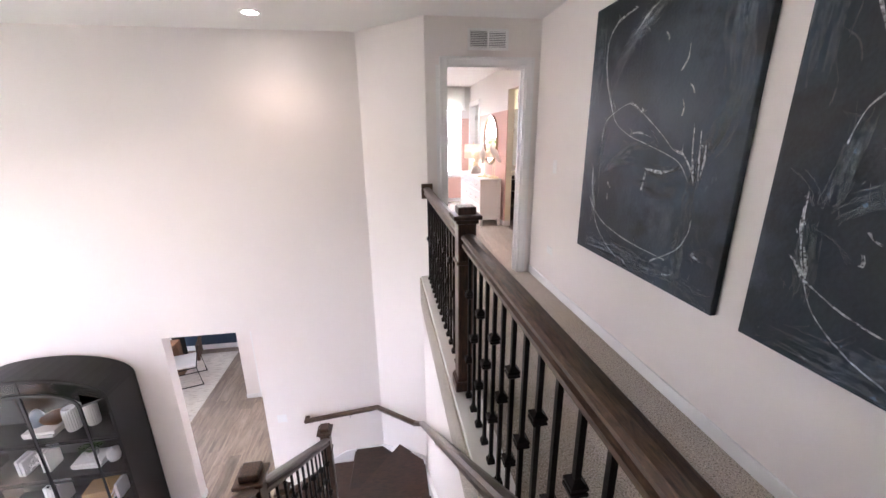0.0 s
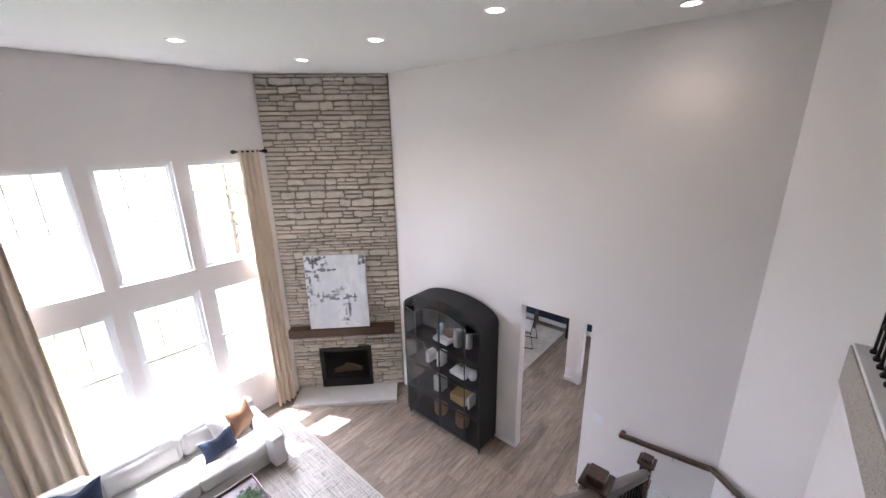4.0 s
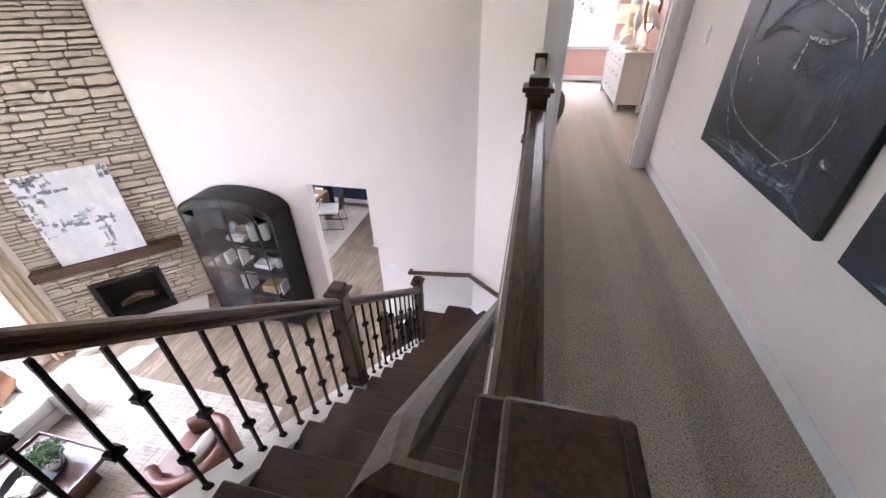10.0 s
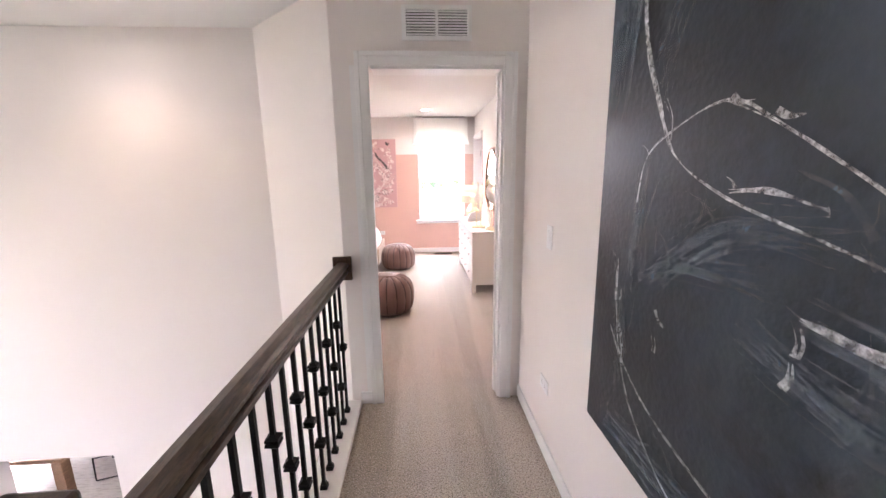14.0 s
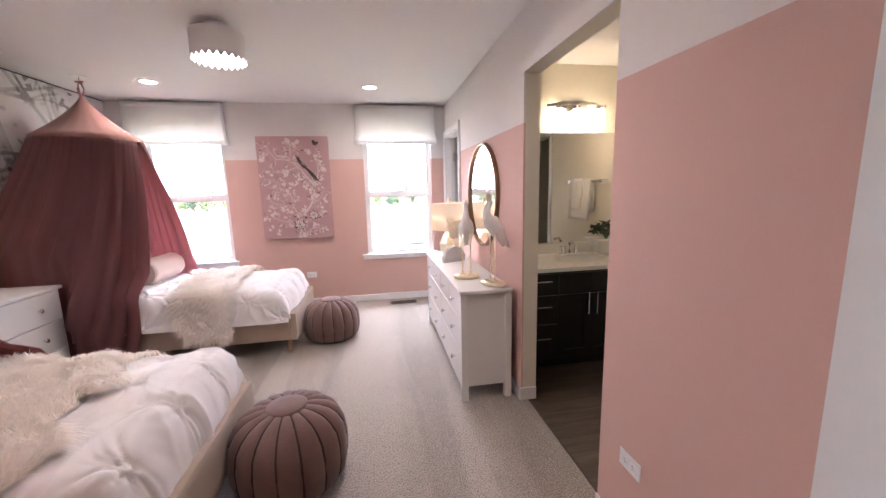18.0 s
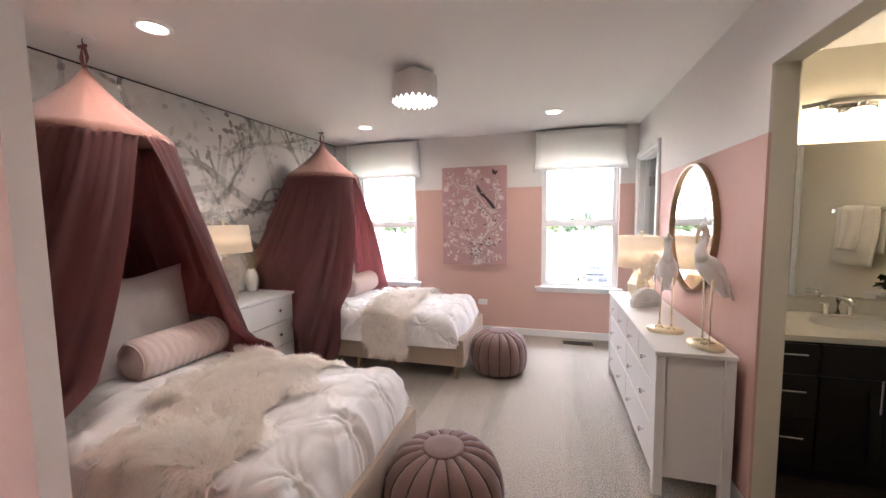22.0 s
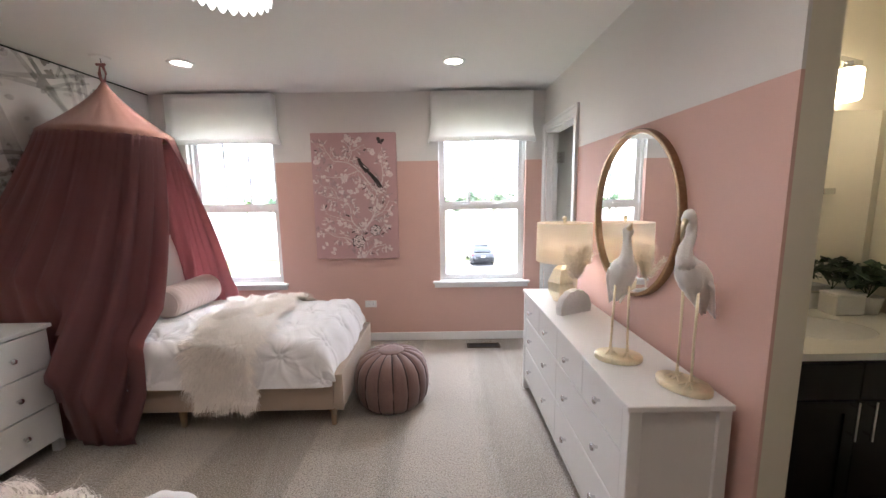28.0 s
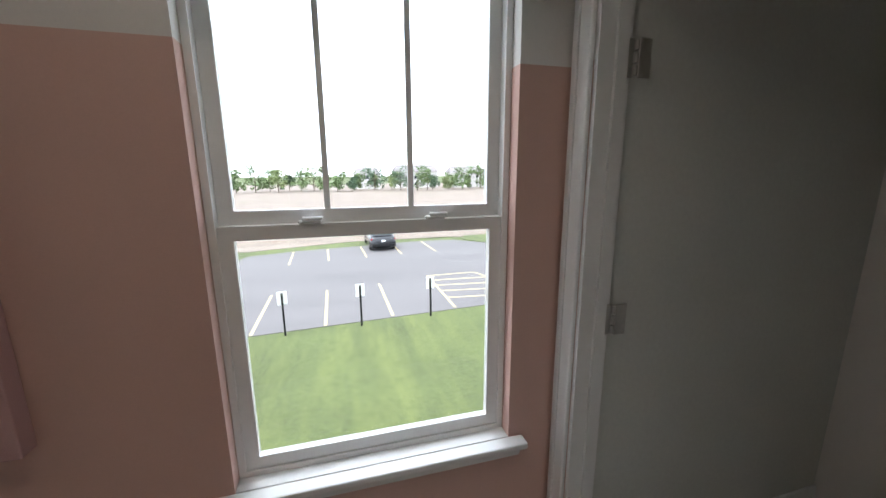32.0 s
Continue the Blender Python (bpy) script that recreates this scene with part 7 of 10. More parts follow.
def duvet_point(x, s, y0, y1, x0, x1, seed):
    """s: -1 near hem, +1 far hem. Returns place and outward way."""
    hw, yc = (y1 - y0) / 2 + 0.035, (y0 + y1) / 2
    drop, r, top = 0.275, 0.085, 0.585
    arc = (math.pi / 2) * r
    flat = hw - r
    tot = flat + arc + drop - r
    d = abs(s) * tot
    sg = 1 if s >= 0 else -1
    if d < flat:
        y, z, n = d, top, Vector((0, 0, 1))
    elif d < flat + arc:
        a = (d - flat) / r
        y, z, n = flat + r * math.sin(a), top - r + r * math.cos(a), Vector((0, sg * math.sin(a), math.cos(a)))
    else:
        e = d - flat - arc
        y, z, n = hw + 0.03 * e / drop, top - r - e, Vector((0, sg, 0.1))
    y = yc + sg * y
    er = 0.11
    q = (x - (x1 - er)) / er
    if q > 0:
        k = math.sqrt(max(0, 1 - min(1, q) ** 2))
        z = 0.33 + (z - 0.33) * k if z > 0.33 else z
        y = yc + (y - yc) * (0.95 + 0.05 * k)
        n = (n * k + Vector((1, 0, 0)) * q).normalized()
    # tufts with pinched folds running out from them, softer swells between
    P = Vector((x, sg * d, seed))
    w = 0.016 * noise.noise(P * 3.2) + 0.012 * noise.noise(P * 8) + 0.012 * (1 - abs(noise.noise(Vector((P.x * 5, P.y * 3.2, seed + 7))))) ** 7 + 0.030 * max(0, 1 - (d / flat) ** 2 if d < flat else 0)
    for i in (-1, 0, 1):
        ci = round((x1 - 0.05 - x) / 0.265) + i
        for j in (-1, 0, 1):
            cj = round((sg * d + 0.09) / 0.325 - 0.5 * (ci % 2)) + j
            ox = x1 - 0.05 - ci * 0.265 + 0.02 * noise.noise(Vector((ci * 3.1, cj * 2.3, seed)))
            oy = (cj + 0.5 * (ci % 2)) * 0.325 - 0.09 + 0.02 * noise.noise(Vector((ci * 1.7, cj * 5.3, seed + 4)))
            dx, dy = x - ox, sg * d - oy
            rr = math.hypot(dx, dy)
            if rr < 0.34:
                an = math.atan2(dy, dx) + 0.9 * noise.noise(Vector((dx * 6, dy * 6, ci + 3 * cj)))
                ray = (1 - abs(math.sin(3.5 * an + ci * 2 + cj)) ** 0.55) + 0.6 * (1 - abs(math.sin(5.5 * an + ci + 2 * cj)) ** 0.5)
                ray *= 0.7 + 0.6 * noise.noise(Vector((math.cos(an) * 1.4, math.sin(an) * 1.4, ci * 1.3 + cj)))
                w += -0.020 * math.exp(-(rr / 0.035) ** 2) - 0.027 * ray * min(1, rr / 0.018) * math.exp(-(rr / 0.10) ** 1.4) + 0.010 * math.exp(-((rr - 0.008) / 0.007) ** 2)
    edge = min(1, (1 - abs(s)) * 8 + 0.3)
    return Vector((x, y, z)) + n * (w * edge), n


def bed(y0, y1, seed, cn, wn_, cf, wf, flen, label):
    th = thing("twin_bed", label, "bed", (0, 0, 0), "twin beds")
    x0 = MX + 0.012
    for nm, q in (("side_rail", (x0 + 0.06, XF - 0.06, y0, y0 + 0.05, 0.13, 0.37)), ("side_rail", (x0 + 0.06, XF - 0.06, y1 - 0.05, y1, 0.13, 0.37)), ("foot_rail", (XF - 0.06, XF, y0, y1, 0.13, 0.37)), ("headboard", (x0, x0 + 0.06, y0, y1, 0.13, 0.98))):
        part(nm, soft(*q, 0.012, 0.0, 8, 0.001), BEIGE, th)
    part("welt", tube([(x0 + 0.06, y0 - 0.002, 0.367), (XF, y0 - 0.002, 0.367), (XF + 0.002, y0 - 0.002, 0.13)], 0.004, 6), BEIGE, th)
    for lx in (XF - 0.08, -0.80, MX + 0.20):
        for ly in (y0 + 0.06, y1 - 0.06):
            bm = bmesh.new()
            cyl(bm, 0.016, 0.026, 0.001, 0.135, 14, Matrix.Translation((lx, ly, 0)))
            part("leg", bm, BEECH, th, "tapered pale wooden leg", True)
    part("slat_base", B(x0 + 0.07, XF - 0.07, y0 + 0.06, y1 - 0.06, 0.15, 0.19), BEECH, th)
    mt = thing("mattress", "mattress with a blush sheet on the twin bed", "mattress", group="mattresses")
    part("cover", soft(x0 + 0.075, XF - 0.075, y0 + 0.055, y1 - 0.055, 0.19, 0.475, 0.05, 0.01, 8, 0.003, seed), SHEETM, mt)
    dv = thing("duvet", "white pintucked duvet spread over the twin bed", "duvet", group="duvets")
    dx0, dx1 = MX + 0.42, XF - 0.05
    NX, NS = 230, 220
    bm = bmesh.new()
    grid = []
    for i in range(NX + 1):
        x = dx0 + (dx1 - dx0) * i / NX
        grid.append([bm.verts.new(duvet_point(x, -1 + 2 * j / NS, y0, y1, dx0, dx1, seed)[0]) for j in range(NS + 1)])
    for i in range(NX):
        for j in range(NS):
            bm.faces.new((grid[i][j], grid[i + 1][j], grid[i + 1][j + 1], grid[i][j + 1]))
    part("cover", bm, DUVETM, dv, smooth=True)
    # fur throw over the bed and down its near side
    ft = thing("fur_throw", "shaggy cream faux-fur throw draped across the bed", "throw blanket", group="fur throws")
    rnd = random.Random(seed)
    base = bmesh.new()
    M, K = 56, 14
    g = []
    for j in range(M + 1):
        s = -flen + (flen + 0.80) * j / M
        sw = 0.05 * math.sin(j * 0.35 + seed)
        row = []
        for i in range(K + 1):
            f = max(0.0, min(1.0, (s + 1) / 1.7))
            x = cn + (cf - cn) * f + (wn_ + (wf - wn_) * f) * (i / K - 0.5) + sw * 0.7 + 0.014 * math.sin(i * 2.3 + j * 1.1)
            p, n = duvet_point(x, max(-1, s), y0, y1, dx0, dx1, seed)
            if s < -1:
                p.z -= (-1 - s) * 0.72
                p.y -= 0.006
            row.append((p + n * (0.012 + 0.006 * noise.noise(p * 20)), n))
        g.append(row)
    vv = [[base.verts.new(p) for p, n in row] for row in g]
    for j in range(M):
        for i in range(K):
            base.faces.new((vv[j][i], vv[j + 1][i], vv[j + 1][i + 1], vv[j][i + 1]))
    part("backing", base, FURBASE, ft, smooth=True)
    verts, faces = [], []
    for q in range(30000):
        j, i = rnd.uniform(0, M - 0.01), rnd.uniform(0, K - 0.01)
        p, n = g[int(j)][int(i)]
        p = p.lerp(g[min(M, int(j) + 1)][min(K, int(i) + 1)][0], rnd.random())
        flow = p * 4.2 + Vector((seed * 3, 0, 0))
        way = Vector((noise.noise(flow) * 1.6, noise.noise(flow + Vector((9, 4, 1))) * 1.6 - 0.25, -0.1))
        curl = p * 17
        way += Vector((noise.noise(curl), noise.noise(curl + Vector((3, 7, 5))), 0)) * 0.75
        way.x += (i / K - 0.5) * 1.0
        if n.z < 0.6:
            way.z -= 1.1
        lock = q % 3 == 0
        spread = 0.12 if lock else 0.25
        way = (way.normalized() + n * 0.30 + Vector((rnd.gauss(0, spread), rnd.gauss(0, spread), 0))).normalized()
        L = rnd.uniform(0.06, 0.12) if lock else rnd.uniform(0.05, 0.14)
        sd = way.cross(n + Vector((0.1, 0.2, 0.1))).normalized() * (rnd.uniform(0.0018, 0.0036) if lock else rnd.uniform(0.0006, 0.0014))
        tip = p + way * L + n * 0.004 + Vector((0, 0, -0.016))
        mid = p + way * L * 0.5 + n * (0.010 + L * 0.14)
        b = len(verts)
        verts += [p - sd * 0.6, p + sd * 0.6, mid + sd, mid - sd, tip]
        faces += [(b, b + 1, b + 2, b + 3), (b + 3, b + 2, b + 4)]
    me = bpy.data.meshes.new("fur")
    me.from_pydata(verts, [], faces)
    me.materials.append(FUR)
    hob = new("fur", me)
    hob.parent = ft
    tagged(hob, "long tangled cream fur", "", "", "stuff")
    # pillows and bolster
    yc = (y0 + y1) / 2
    p1 = thing("bed_pillow", "square white pintucked pillow propped on the bed", "pillow", group="bed pillows")
    p1.matrix_world = pose(MX + 0.56, yc + 0.13, 0.54, 10, 0, -90)
    bm = pillow(0.66, 0.63, 0.22, seed + 2, 26, 0.02)
    for v in bm.verts:
        rr = math.hypot(v.co.x, v.co.z - 0.315)
        an = math.atan2(v.co.z - 0.315, v.co.x)
        v.co.y += math.copysign(1, v.co.y) * (-0.035 * math.exp(-(rr / 0.05) ** 2) + 0.012 * math.sin(9 * an) * math.exp(-rr / 0.12) * min(1, rr / 0.04))
    part("cover", bm, DUVETM, p1, smooth=True)
    p2 = thing("bed_pillow", "plain white pillow behind the pintucked one", "pillow", group="bed pillows")
    p2.matrix_world = pose(MX + 0.20, yc + 0.03, 0.48, 8, 0, -90)
    part("cover", pillow(0.56, 0.42, 0.14, seed + 6, 14, 0.02), DUVETM, p2, smooth=True)
    bo = thing("bolster", "blush ribbed bolster cushion lying on the bed", "cushion", (MX + 0.74, yc + 0.18, 0.712), "bolsters")
    rb, R0, HL = bmesh.new(), 0.115, 0.265
    rows = []
    for i in range(61):
        yy = -HL + 2 * HL * i / 60
        k = math.sqrt(max(0.0, 1 - max(0, (abs(yy) - HL + 0.04) / 0.04) ** 2))
        rows.append([rb.verts.new(((R0 * (0.62 + 0.38 * k) + 0.0035 * math.sin(yy * 150 + a * 0.5) * k) * math.cos(a * math.pi / 16), yy, (R0 * (0.62 + 0.38 * k) + 0.0035 * math.sin(yy * 150 + a * 0.5) * k) * math.sin(a * math.pi / 16))) for a in range(32)])
    for p, q in zip(rows, rows[1:]):
        for a in range(32):
            rb.faces.new((p[a], p[(a + 1) % 32], q[(a + 1) % 32], q[a]))
    rb.faces.new(rows[0])
    rb.faces.new(rows[-1][::-1])
    bmesh.ops.recalc_face_normals(rb, faces=rb.faces)
    part("cover", rb, BOLSTER, bo, smooth=True)
    for s in (-1, 1):
        part("piping", sweep([(0.09 * math.cos(a * 0.4), s * (HL - 0.006), 0.09 * math.sin(a * 0.4)) for a in range(17)], [(-0.005, -0.005), (0.005, -0.005), (0.005, 0.005), (-0.005, 0.005)]), BOLSTER, bo)


bed(4.74, 5.715, 1.0, -0.30, 0.46, -0.60, 0.70, 1.18, "twin bed with beige upholstered rails under a hanging canopy")
bed(6.885, 7.87, 2.0, -0.43, 0.33, -0.58, 0.46, 1.06, "twin bed with beige upholstered rails beside the window")

# ---- canopies ----
CONE = mat("terracotta_pink_cotton", (0.32, 0.16, 0.13), 0.95, var=0.08, vscale=6, bump=0.3, bscale=260, sheen=0.25)
PLUM = mat("dusty_plum_cotton", (0.25, 0.108, 0.112), 0.95, var=0.14, vscale=7, bump=0.3, bscale=260, sheen=0.25, stretch=(1, 1, 0.25))

translucent(PLUM, 0.55, (0.44, 0.225, 0.22))
translucent(CONE, 0.08, (0.5, 0.25, 0.2))


def canopy(hx, hy, seed, chest, far, near, wide):
    th = thing("bed_canopy", "dusty plum cotton bed canopy hanging from a ceiling hook", "canopy", (hx, hy, 0), "bed canopies")
    RZ, RR, AZ, N = 1.90, 0.368, 2.25, 180
    co = bmesh.new()
    rows = []
    for j in range(13):
        t = j / 12
        r = 0.012 + (RR - 0.012) * (0.82 * t + 0.18 * t * t)
        rows.append([co.verts.new((r * math.cos(i * 2 * math.pi / 64) * (1 + 0.012 * math.sin(i * 5.1) * t), r * math.sin(i * 2 * math.pi / 64), AZ + (RZ - AZ) * t ** 0.85 + 0.004 * math.sin(i * 2.2 + seed) * t)) for i in range(64)])
    rows.append([co.verts.new((v.co.x * 1.012, v.co.y * 1.012, v.co.z - 0.03 - 0.006 * math.sin(i * 1.3))) for i, v in enumerate(rows[-1])])
    for p, q in zip(rows, rows[1:]):
        for i in range(64):
            co.faces.new((p[i], p[(i + 1) % 64], q[(i + 1) % 64], q[i]))
    part("cone", co, CONE, th, "terracotta-pink cone", True)
    part("hoop", sweep([((RR - 0.012) * math.cos(i * math.pi / 24), (RR - 0.012) * math.sin(i * math.pi / 24), RZ - 0.012) for i in range(49)], [(-0.006, -0.006), (0.006, -0.006), (0.006, 0.006), (-0.006, 0.006)]), BEECH, th)
    sk = bmesh.new()
    rows = []
    NZ = 40
    for j in range(NZ + 1):
        t = j / NZ
        z = RZ - 0.02 + (0.012 - RZ + 0.02) * t
        af, an = radians(2 + far[0] * t ** far[1]), radians(2 + near[0] * t ** near[1])
        row = []
        for i in range(N + 1):
            th_ = af + (2 * math.pi - af - an) * i / N
            c, s = math.cos(th_), math.sin(th_)
            deg = abs((math.degrees(th_) + 180) % 360 - 180)
            R1 = wide + max(0, min(1, (deg - 55) / 55)) * (1.2 - wide)
            r = RR - 0.006 + (R1 - RR) * (t ** 1.05)
            gather = 0.013 * math.sin(i * 2.1 + seed) * max(0, 1 - t * 1.6)
            fold = (0.016 + 0.030 * t) * math.sin(i * 0.85 + 1.3 * math.sin(i * 0.13 + seed) + 0.5 * t) + (0.006 + 0.010 * t) * math.sin(i * 1.6 + 0.9 * math.sin(i * 0.31 + seed) + 2.0 * t) + 0.02 * t * math.sin(i * 0.21 + seed * 3)
            r += gather + fold * min(1, t * 3 + 0.15)
            x, y = r * c, r * s
            x = max(x, MX - hx + 0.012 + 0.006 * math.sin(i * 1.7))
            side = 1 if y > 0 else -1
            lim = 0.80 + 0.008 * math.sin(i * 1.3)
            if side == chest:
                k = max(0.0, min(1.0, (z - 0.78) / 0.75)) ** 0.8 if hx + x < -1.28 else 1.0
                lim = (0.80 if hx + x < -1.28 else 0.66 + 0.27 * min(1, z / 0.9)) * k + 0.60 * (1 - k) + 0.008 * math.sin(i * 1.3)
            y = max(-lim, min(lim, y))
            k = max(0.0, min(1.0, (0.74 - z) / 0.14)) * max(0.0, min(1.0, (x - MX + hx - 0.02) / 0.06))
            if abs(y) < 0.585 and wide > 0.8 and (side != chest or hx + x > -1.30):
                y += (side * 0.585 - y) * k
            row.append(sk.verts.new((x, y, z)))
        rows.append(row)
    for p, q in zip(rows, rows[1:]):
        for i in range(N):
            sk.faces.new((p[i], p[i + 1], q[i + 1], q[i]))
    o = part("skirt", sk, PLUM, th, "gathered dusty plum skirt parted at the front", True)
    o.modifiers.new("thickness", "SOLIDIFY").thickness = 0.003
    for s in (-1, 1):
        part("loop", sweep([(0.004 * s, 0, AZ - 0.01), (0.022 * s, 0.004, AZ + 0.06), (0.006 * s, 0, CL - 0.045)], [(-0.002, -0.009), (0.002, -0.009), (0.002, 0.009), (-0.002, 0.009)]), PLUM, th)
    part("bow", B(-0.035, 0.03, -0.006, 0.006, CL - 0.058, CL - 0.042, 0.003), PLUM, th)
    part("hook", tube([(0, 0, CL - 0.012), (0.0, 0, CL - 0.035), (0.012, 0, CL - 0.05), (0.0, 0, CL - 0.062), (-0.012, 0, CL - 0.05)], 0.003, 6), IRON, th)
    part("ceiling_plate", lathe([(0, -0.012), (0.05, -0.011), (0.062, -0.001), (0, -0.001)], 24, Matrix.Translation((0, 0, CL))), TRIM, th)


canopy(-1.43, 5.26, 0.6, 1, (38, 0.6), (50, 0.8), 0.83)
canopy(-1.43, 7.42, 2.2, -1, (62, 0.7), (54, 0.85), 0.83)

# ---- chest between the beds ----
LACQ = mat("white_satin_lacquer", (0.78, 0.77, 0.75), 0.38, var=0.02, vscale=4, bump=0.02, bscale=90)
CHROME = mat("polished_chrome", (0.75, 0.75, 0.76), 0.12, 1.0, var=0.03)
GOLDM = mat("brushed_gold", (0.82, 0.74, 0.54), 0.35, 1.0, var=0.1, vscale=20)


def drawer(th, axis_x, y0, y1, z0, z1, knobs):
    d = part("drawer_front", B(axis_x - 0.018, axis_x, y0, y1, z0, z1, 0.003) if knobs[0] < 0 else B(axis_x, axis_x + 0.018, y0, y1, z0, z1, 0.003), LACQ, th)
    sg = knobs[0]
    for f in knobs[1]:
        m = Matrix.Translation((axis_x + sg * 0.018, y0 + (y1 - y0) * f, (z0 + z1) / 2)) @ Matrix.Rotation(radians(90 * sg), 4, "Y")
        part("knob", lathe([(0.006, 0), (0.006, 0.012), (0.014, 0.017), (0.016, 0.022), (0.012, 0.028), (0, 0.029)], 14, m), CHROME, d, "chrome knob", True)


CHS = thing("bedside_chest", "white three-drawer chest standing between the beds", "chest of drawers", (0, 0, 0))
cx, cy0, cy1, cz = -1.385, 5.85, 6.765, 0.765
part("top", B(MX + 0.015, cx + 0.022, cy0 - 0.012, cy1 + 0.012, cz - 0.022, cz, 0.003), LACQ, CHS)
for yy in (cy0, cy1 - 0.02):
    part("side_panel", B(MX + 0.02, cx, yy, yy + 0.02, 0.06, cz - 0.022, 0.002), LACQ, CHS)
for yy in (cy0, cy1 - 0.04):
    part("leg", B(cx - 0.04, cx + 0.001, yy + 0.001, yy + 0.039, 0.001, 0.0595), LACQ, CHS)
    part("leg", B(MX + 0.03, MX + 0.07, yy + 0.001, yy + 0.039, 0.001, 0.0595), LACQ, CHS)
part("back_panel", B(MX + 0.02, MX + 0.028, cy0 + 0.02, cy1 - 0.02, 0.07, cz - 0.023), LACQ, CHS)
part("carcass", B(MX + 0.03, cx - 0.003, cy0 + 0.021, cy1 - 0.021, 0.075, cz - 0.03), mat("shadow_gap_white", (0.5, 0.49, 0.47), 0.6), CHS)
for q in range(3):
    drawer(CHS, cx - 0.002, cy0 + 0.023, cy1 - 0.023, 0.085 + q * 0.219, 0.298 + q * 0.219, (1, (0.22, 0.78)))

SHADEW = mat("white_fabric_lampshade", (0.82, 0.77, 0.70), 0.85, var=0.02, bump=0.15, bscale=300)
translucent(SHADEW, 0.5, (0.95, 0.88, 0.78))
BULB = mat("warm_lit_bulb", (1.0, 0.84, 0.65), 0.4, var=0.0, emit=9.0)
LINER = mat("lit_shade_lining", (0.9, 0.80, 0.66), 0.8, var=0.03)
translucent(LINER, 0.5, (0.95, 0.87, 0.75))
STONEW = mat("beige_grey_glazed_ceramic", (0.34, 0.29, 0.24), 0.5, var=0.22, vscale=14, bump=0.15, bscale=60)


def lamp_top(th, z0, z1, r0, r1):
    sh = part("shade", lathe([(r0 - 0.003, z0 + 0.003), (r0, z0), (r1, z1), (r1 - 0.003, z1 - 0.003)], 40), SHADEW, th, "white fabric drum shade", True)
    part("lining", lathe([(r0 - 0.004, z0 + 0.003), (r1 - 0.004, z1 - 0.003)], 40), LINER, sh, "warmly lit lining", True)
    for a in range(3):
        part("spoke", tube([(0, 0, z1 - 0.012), ((r1 - 0.005) * math.cos(a * 2.1), (r1 - 0.005) * math.sin(a * 2.1), z1 - 0.012)], 0.002, 5), GOLDM, sh)
    part("bulb", lathe([(0.0, z0 + 0.03), (0.02, z0 + 0.045), (0.028, z0 + 0.085), (0.015, z0 + 0.125), (0, z0 + 0.135)], 14), BULB, th, smooth=True)
    part("stem", lathe([(0.004, z0 + 0.12), (0.004, z1 + 0.006)], 8), GOLDM, th)
    part("finial", lathe([(0.004, z1), (0.014, z1 + 0.004), (0.006, z1 + 0.012), (0.012, z1 + 0.02), (0.015, z1 + 0.028), (0.008, z1 + 0.04), (0, z1 + 0.042)], 14), GOLDM, th, "gold finial", True)


TL = thing("table_lamp", "beige ceramic table lamp with a lit white drum shade", "table lamp", (-1.645, 6.29, cz + 0.001), "table lamps")
part("foot", lathe([(0, 0), (0.075, 0), (0.075, 0.018), (0.07, 0.022), (0, 0.022)], 28), GOLDM, TL, "gold disc foot", True)
part("base", lathe([(0.06, 0.022), (0.075, 0.05), (0.09, 0.13), (0.098, 0.21), (0.092, 0.27), (0.07, 0.31), (0.045, 0.335), (0.026, 0.352), (0.024, 0.37), (0, 0.37)], 32), STONEW, TL, "speckled beige ceramic body", True)
part("neck", lathe([(0.01, 0.37), (0.01, 0.43)], 10), GOLDM, TL, smooth=True)
lamp_top(TL, 0.405, 0.63, 0.205, 0.185)
DRY = mat("dried_grass", (0.42, 0.32, 0.19), 0.9, var=0.25, vscale=25)


def plume(n, h, spread, seed, thick=0.0012, hairs=10, hl=0.03):
    rnd = random.Random(seed)
    verts, faces = [], []

    def blade(p, q, w):
        sd = (q - p).cross(Vector((0.3, 0.9, 0.2))).normalized() * w
        b = len(verts)
        verts.extend([p - sd, p + sd, q])
        faces.append((b, b + 1, b + 2))
    for _ in range(n):
        a, s = rnd.uniform(0, 6.3), rnd.uniform(0.1, 1) * spread
        hh = h * rnd.uniform(0.7, 1)
        pts = [Vector((s * math.cos(a) * t * t, s * math.sin(a) * t * t, hh * t)) for t in (0, 0.3, 0.6, 0.8, 1)]
        for p, q in zip(pts, pts[1:]):
            blade(p, q, thick)
            blade(q, p, thick)
        for _ in range(hairs):
            t = rnd.uniform(0.45, 1)
            p = Vector((s * math.cos(a) * t * t, s * math.sin(a) * t * t, hh * t))
            d = Vector((rnd.gauss(0, 0.7) + math.cos(a) * 0.4, rnd.gauss(0, 0.7) + math.sin(a) * 0.4, rnd.uniform(0.2, 1))).normalized()
            blade(p, p + d * hl * rnd.uniform(0.5, 1.2), thick * 1.4)
    me = bpy.data.meshes.new("dried_grass")
    me.from_pydata(verts, [], faces)
    return me


def plume_part(th, me, m, label):
    me.materials.append(m)
    o = new("dried_grass", me)
    o.parent = th
    return tagged(o, label, "", "", "stuff")


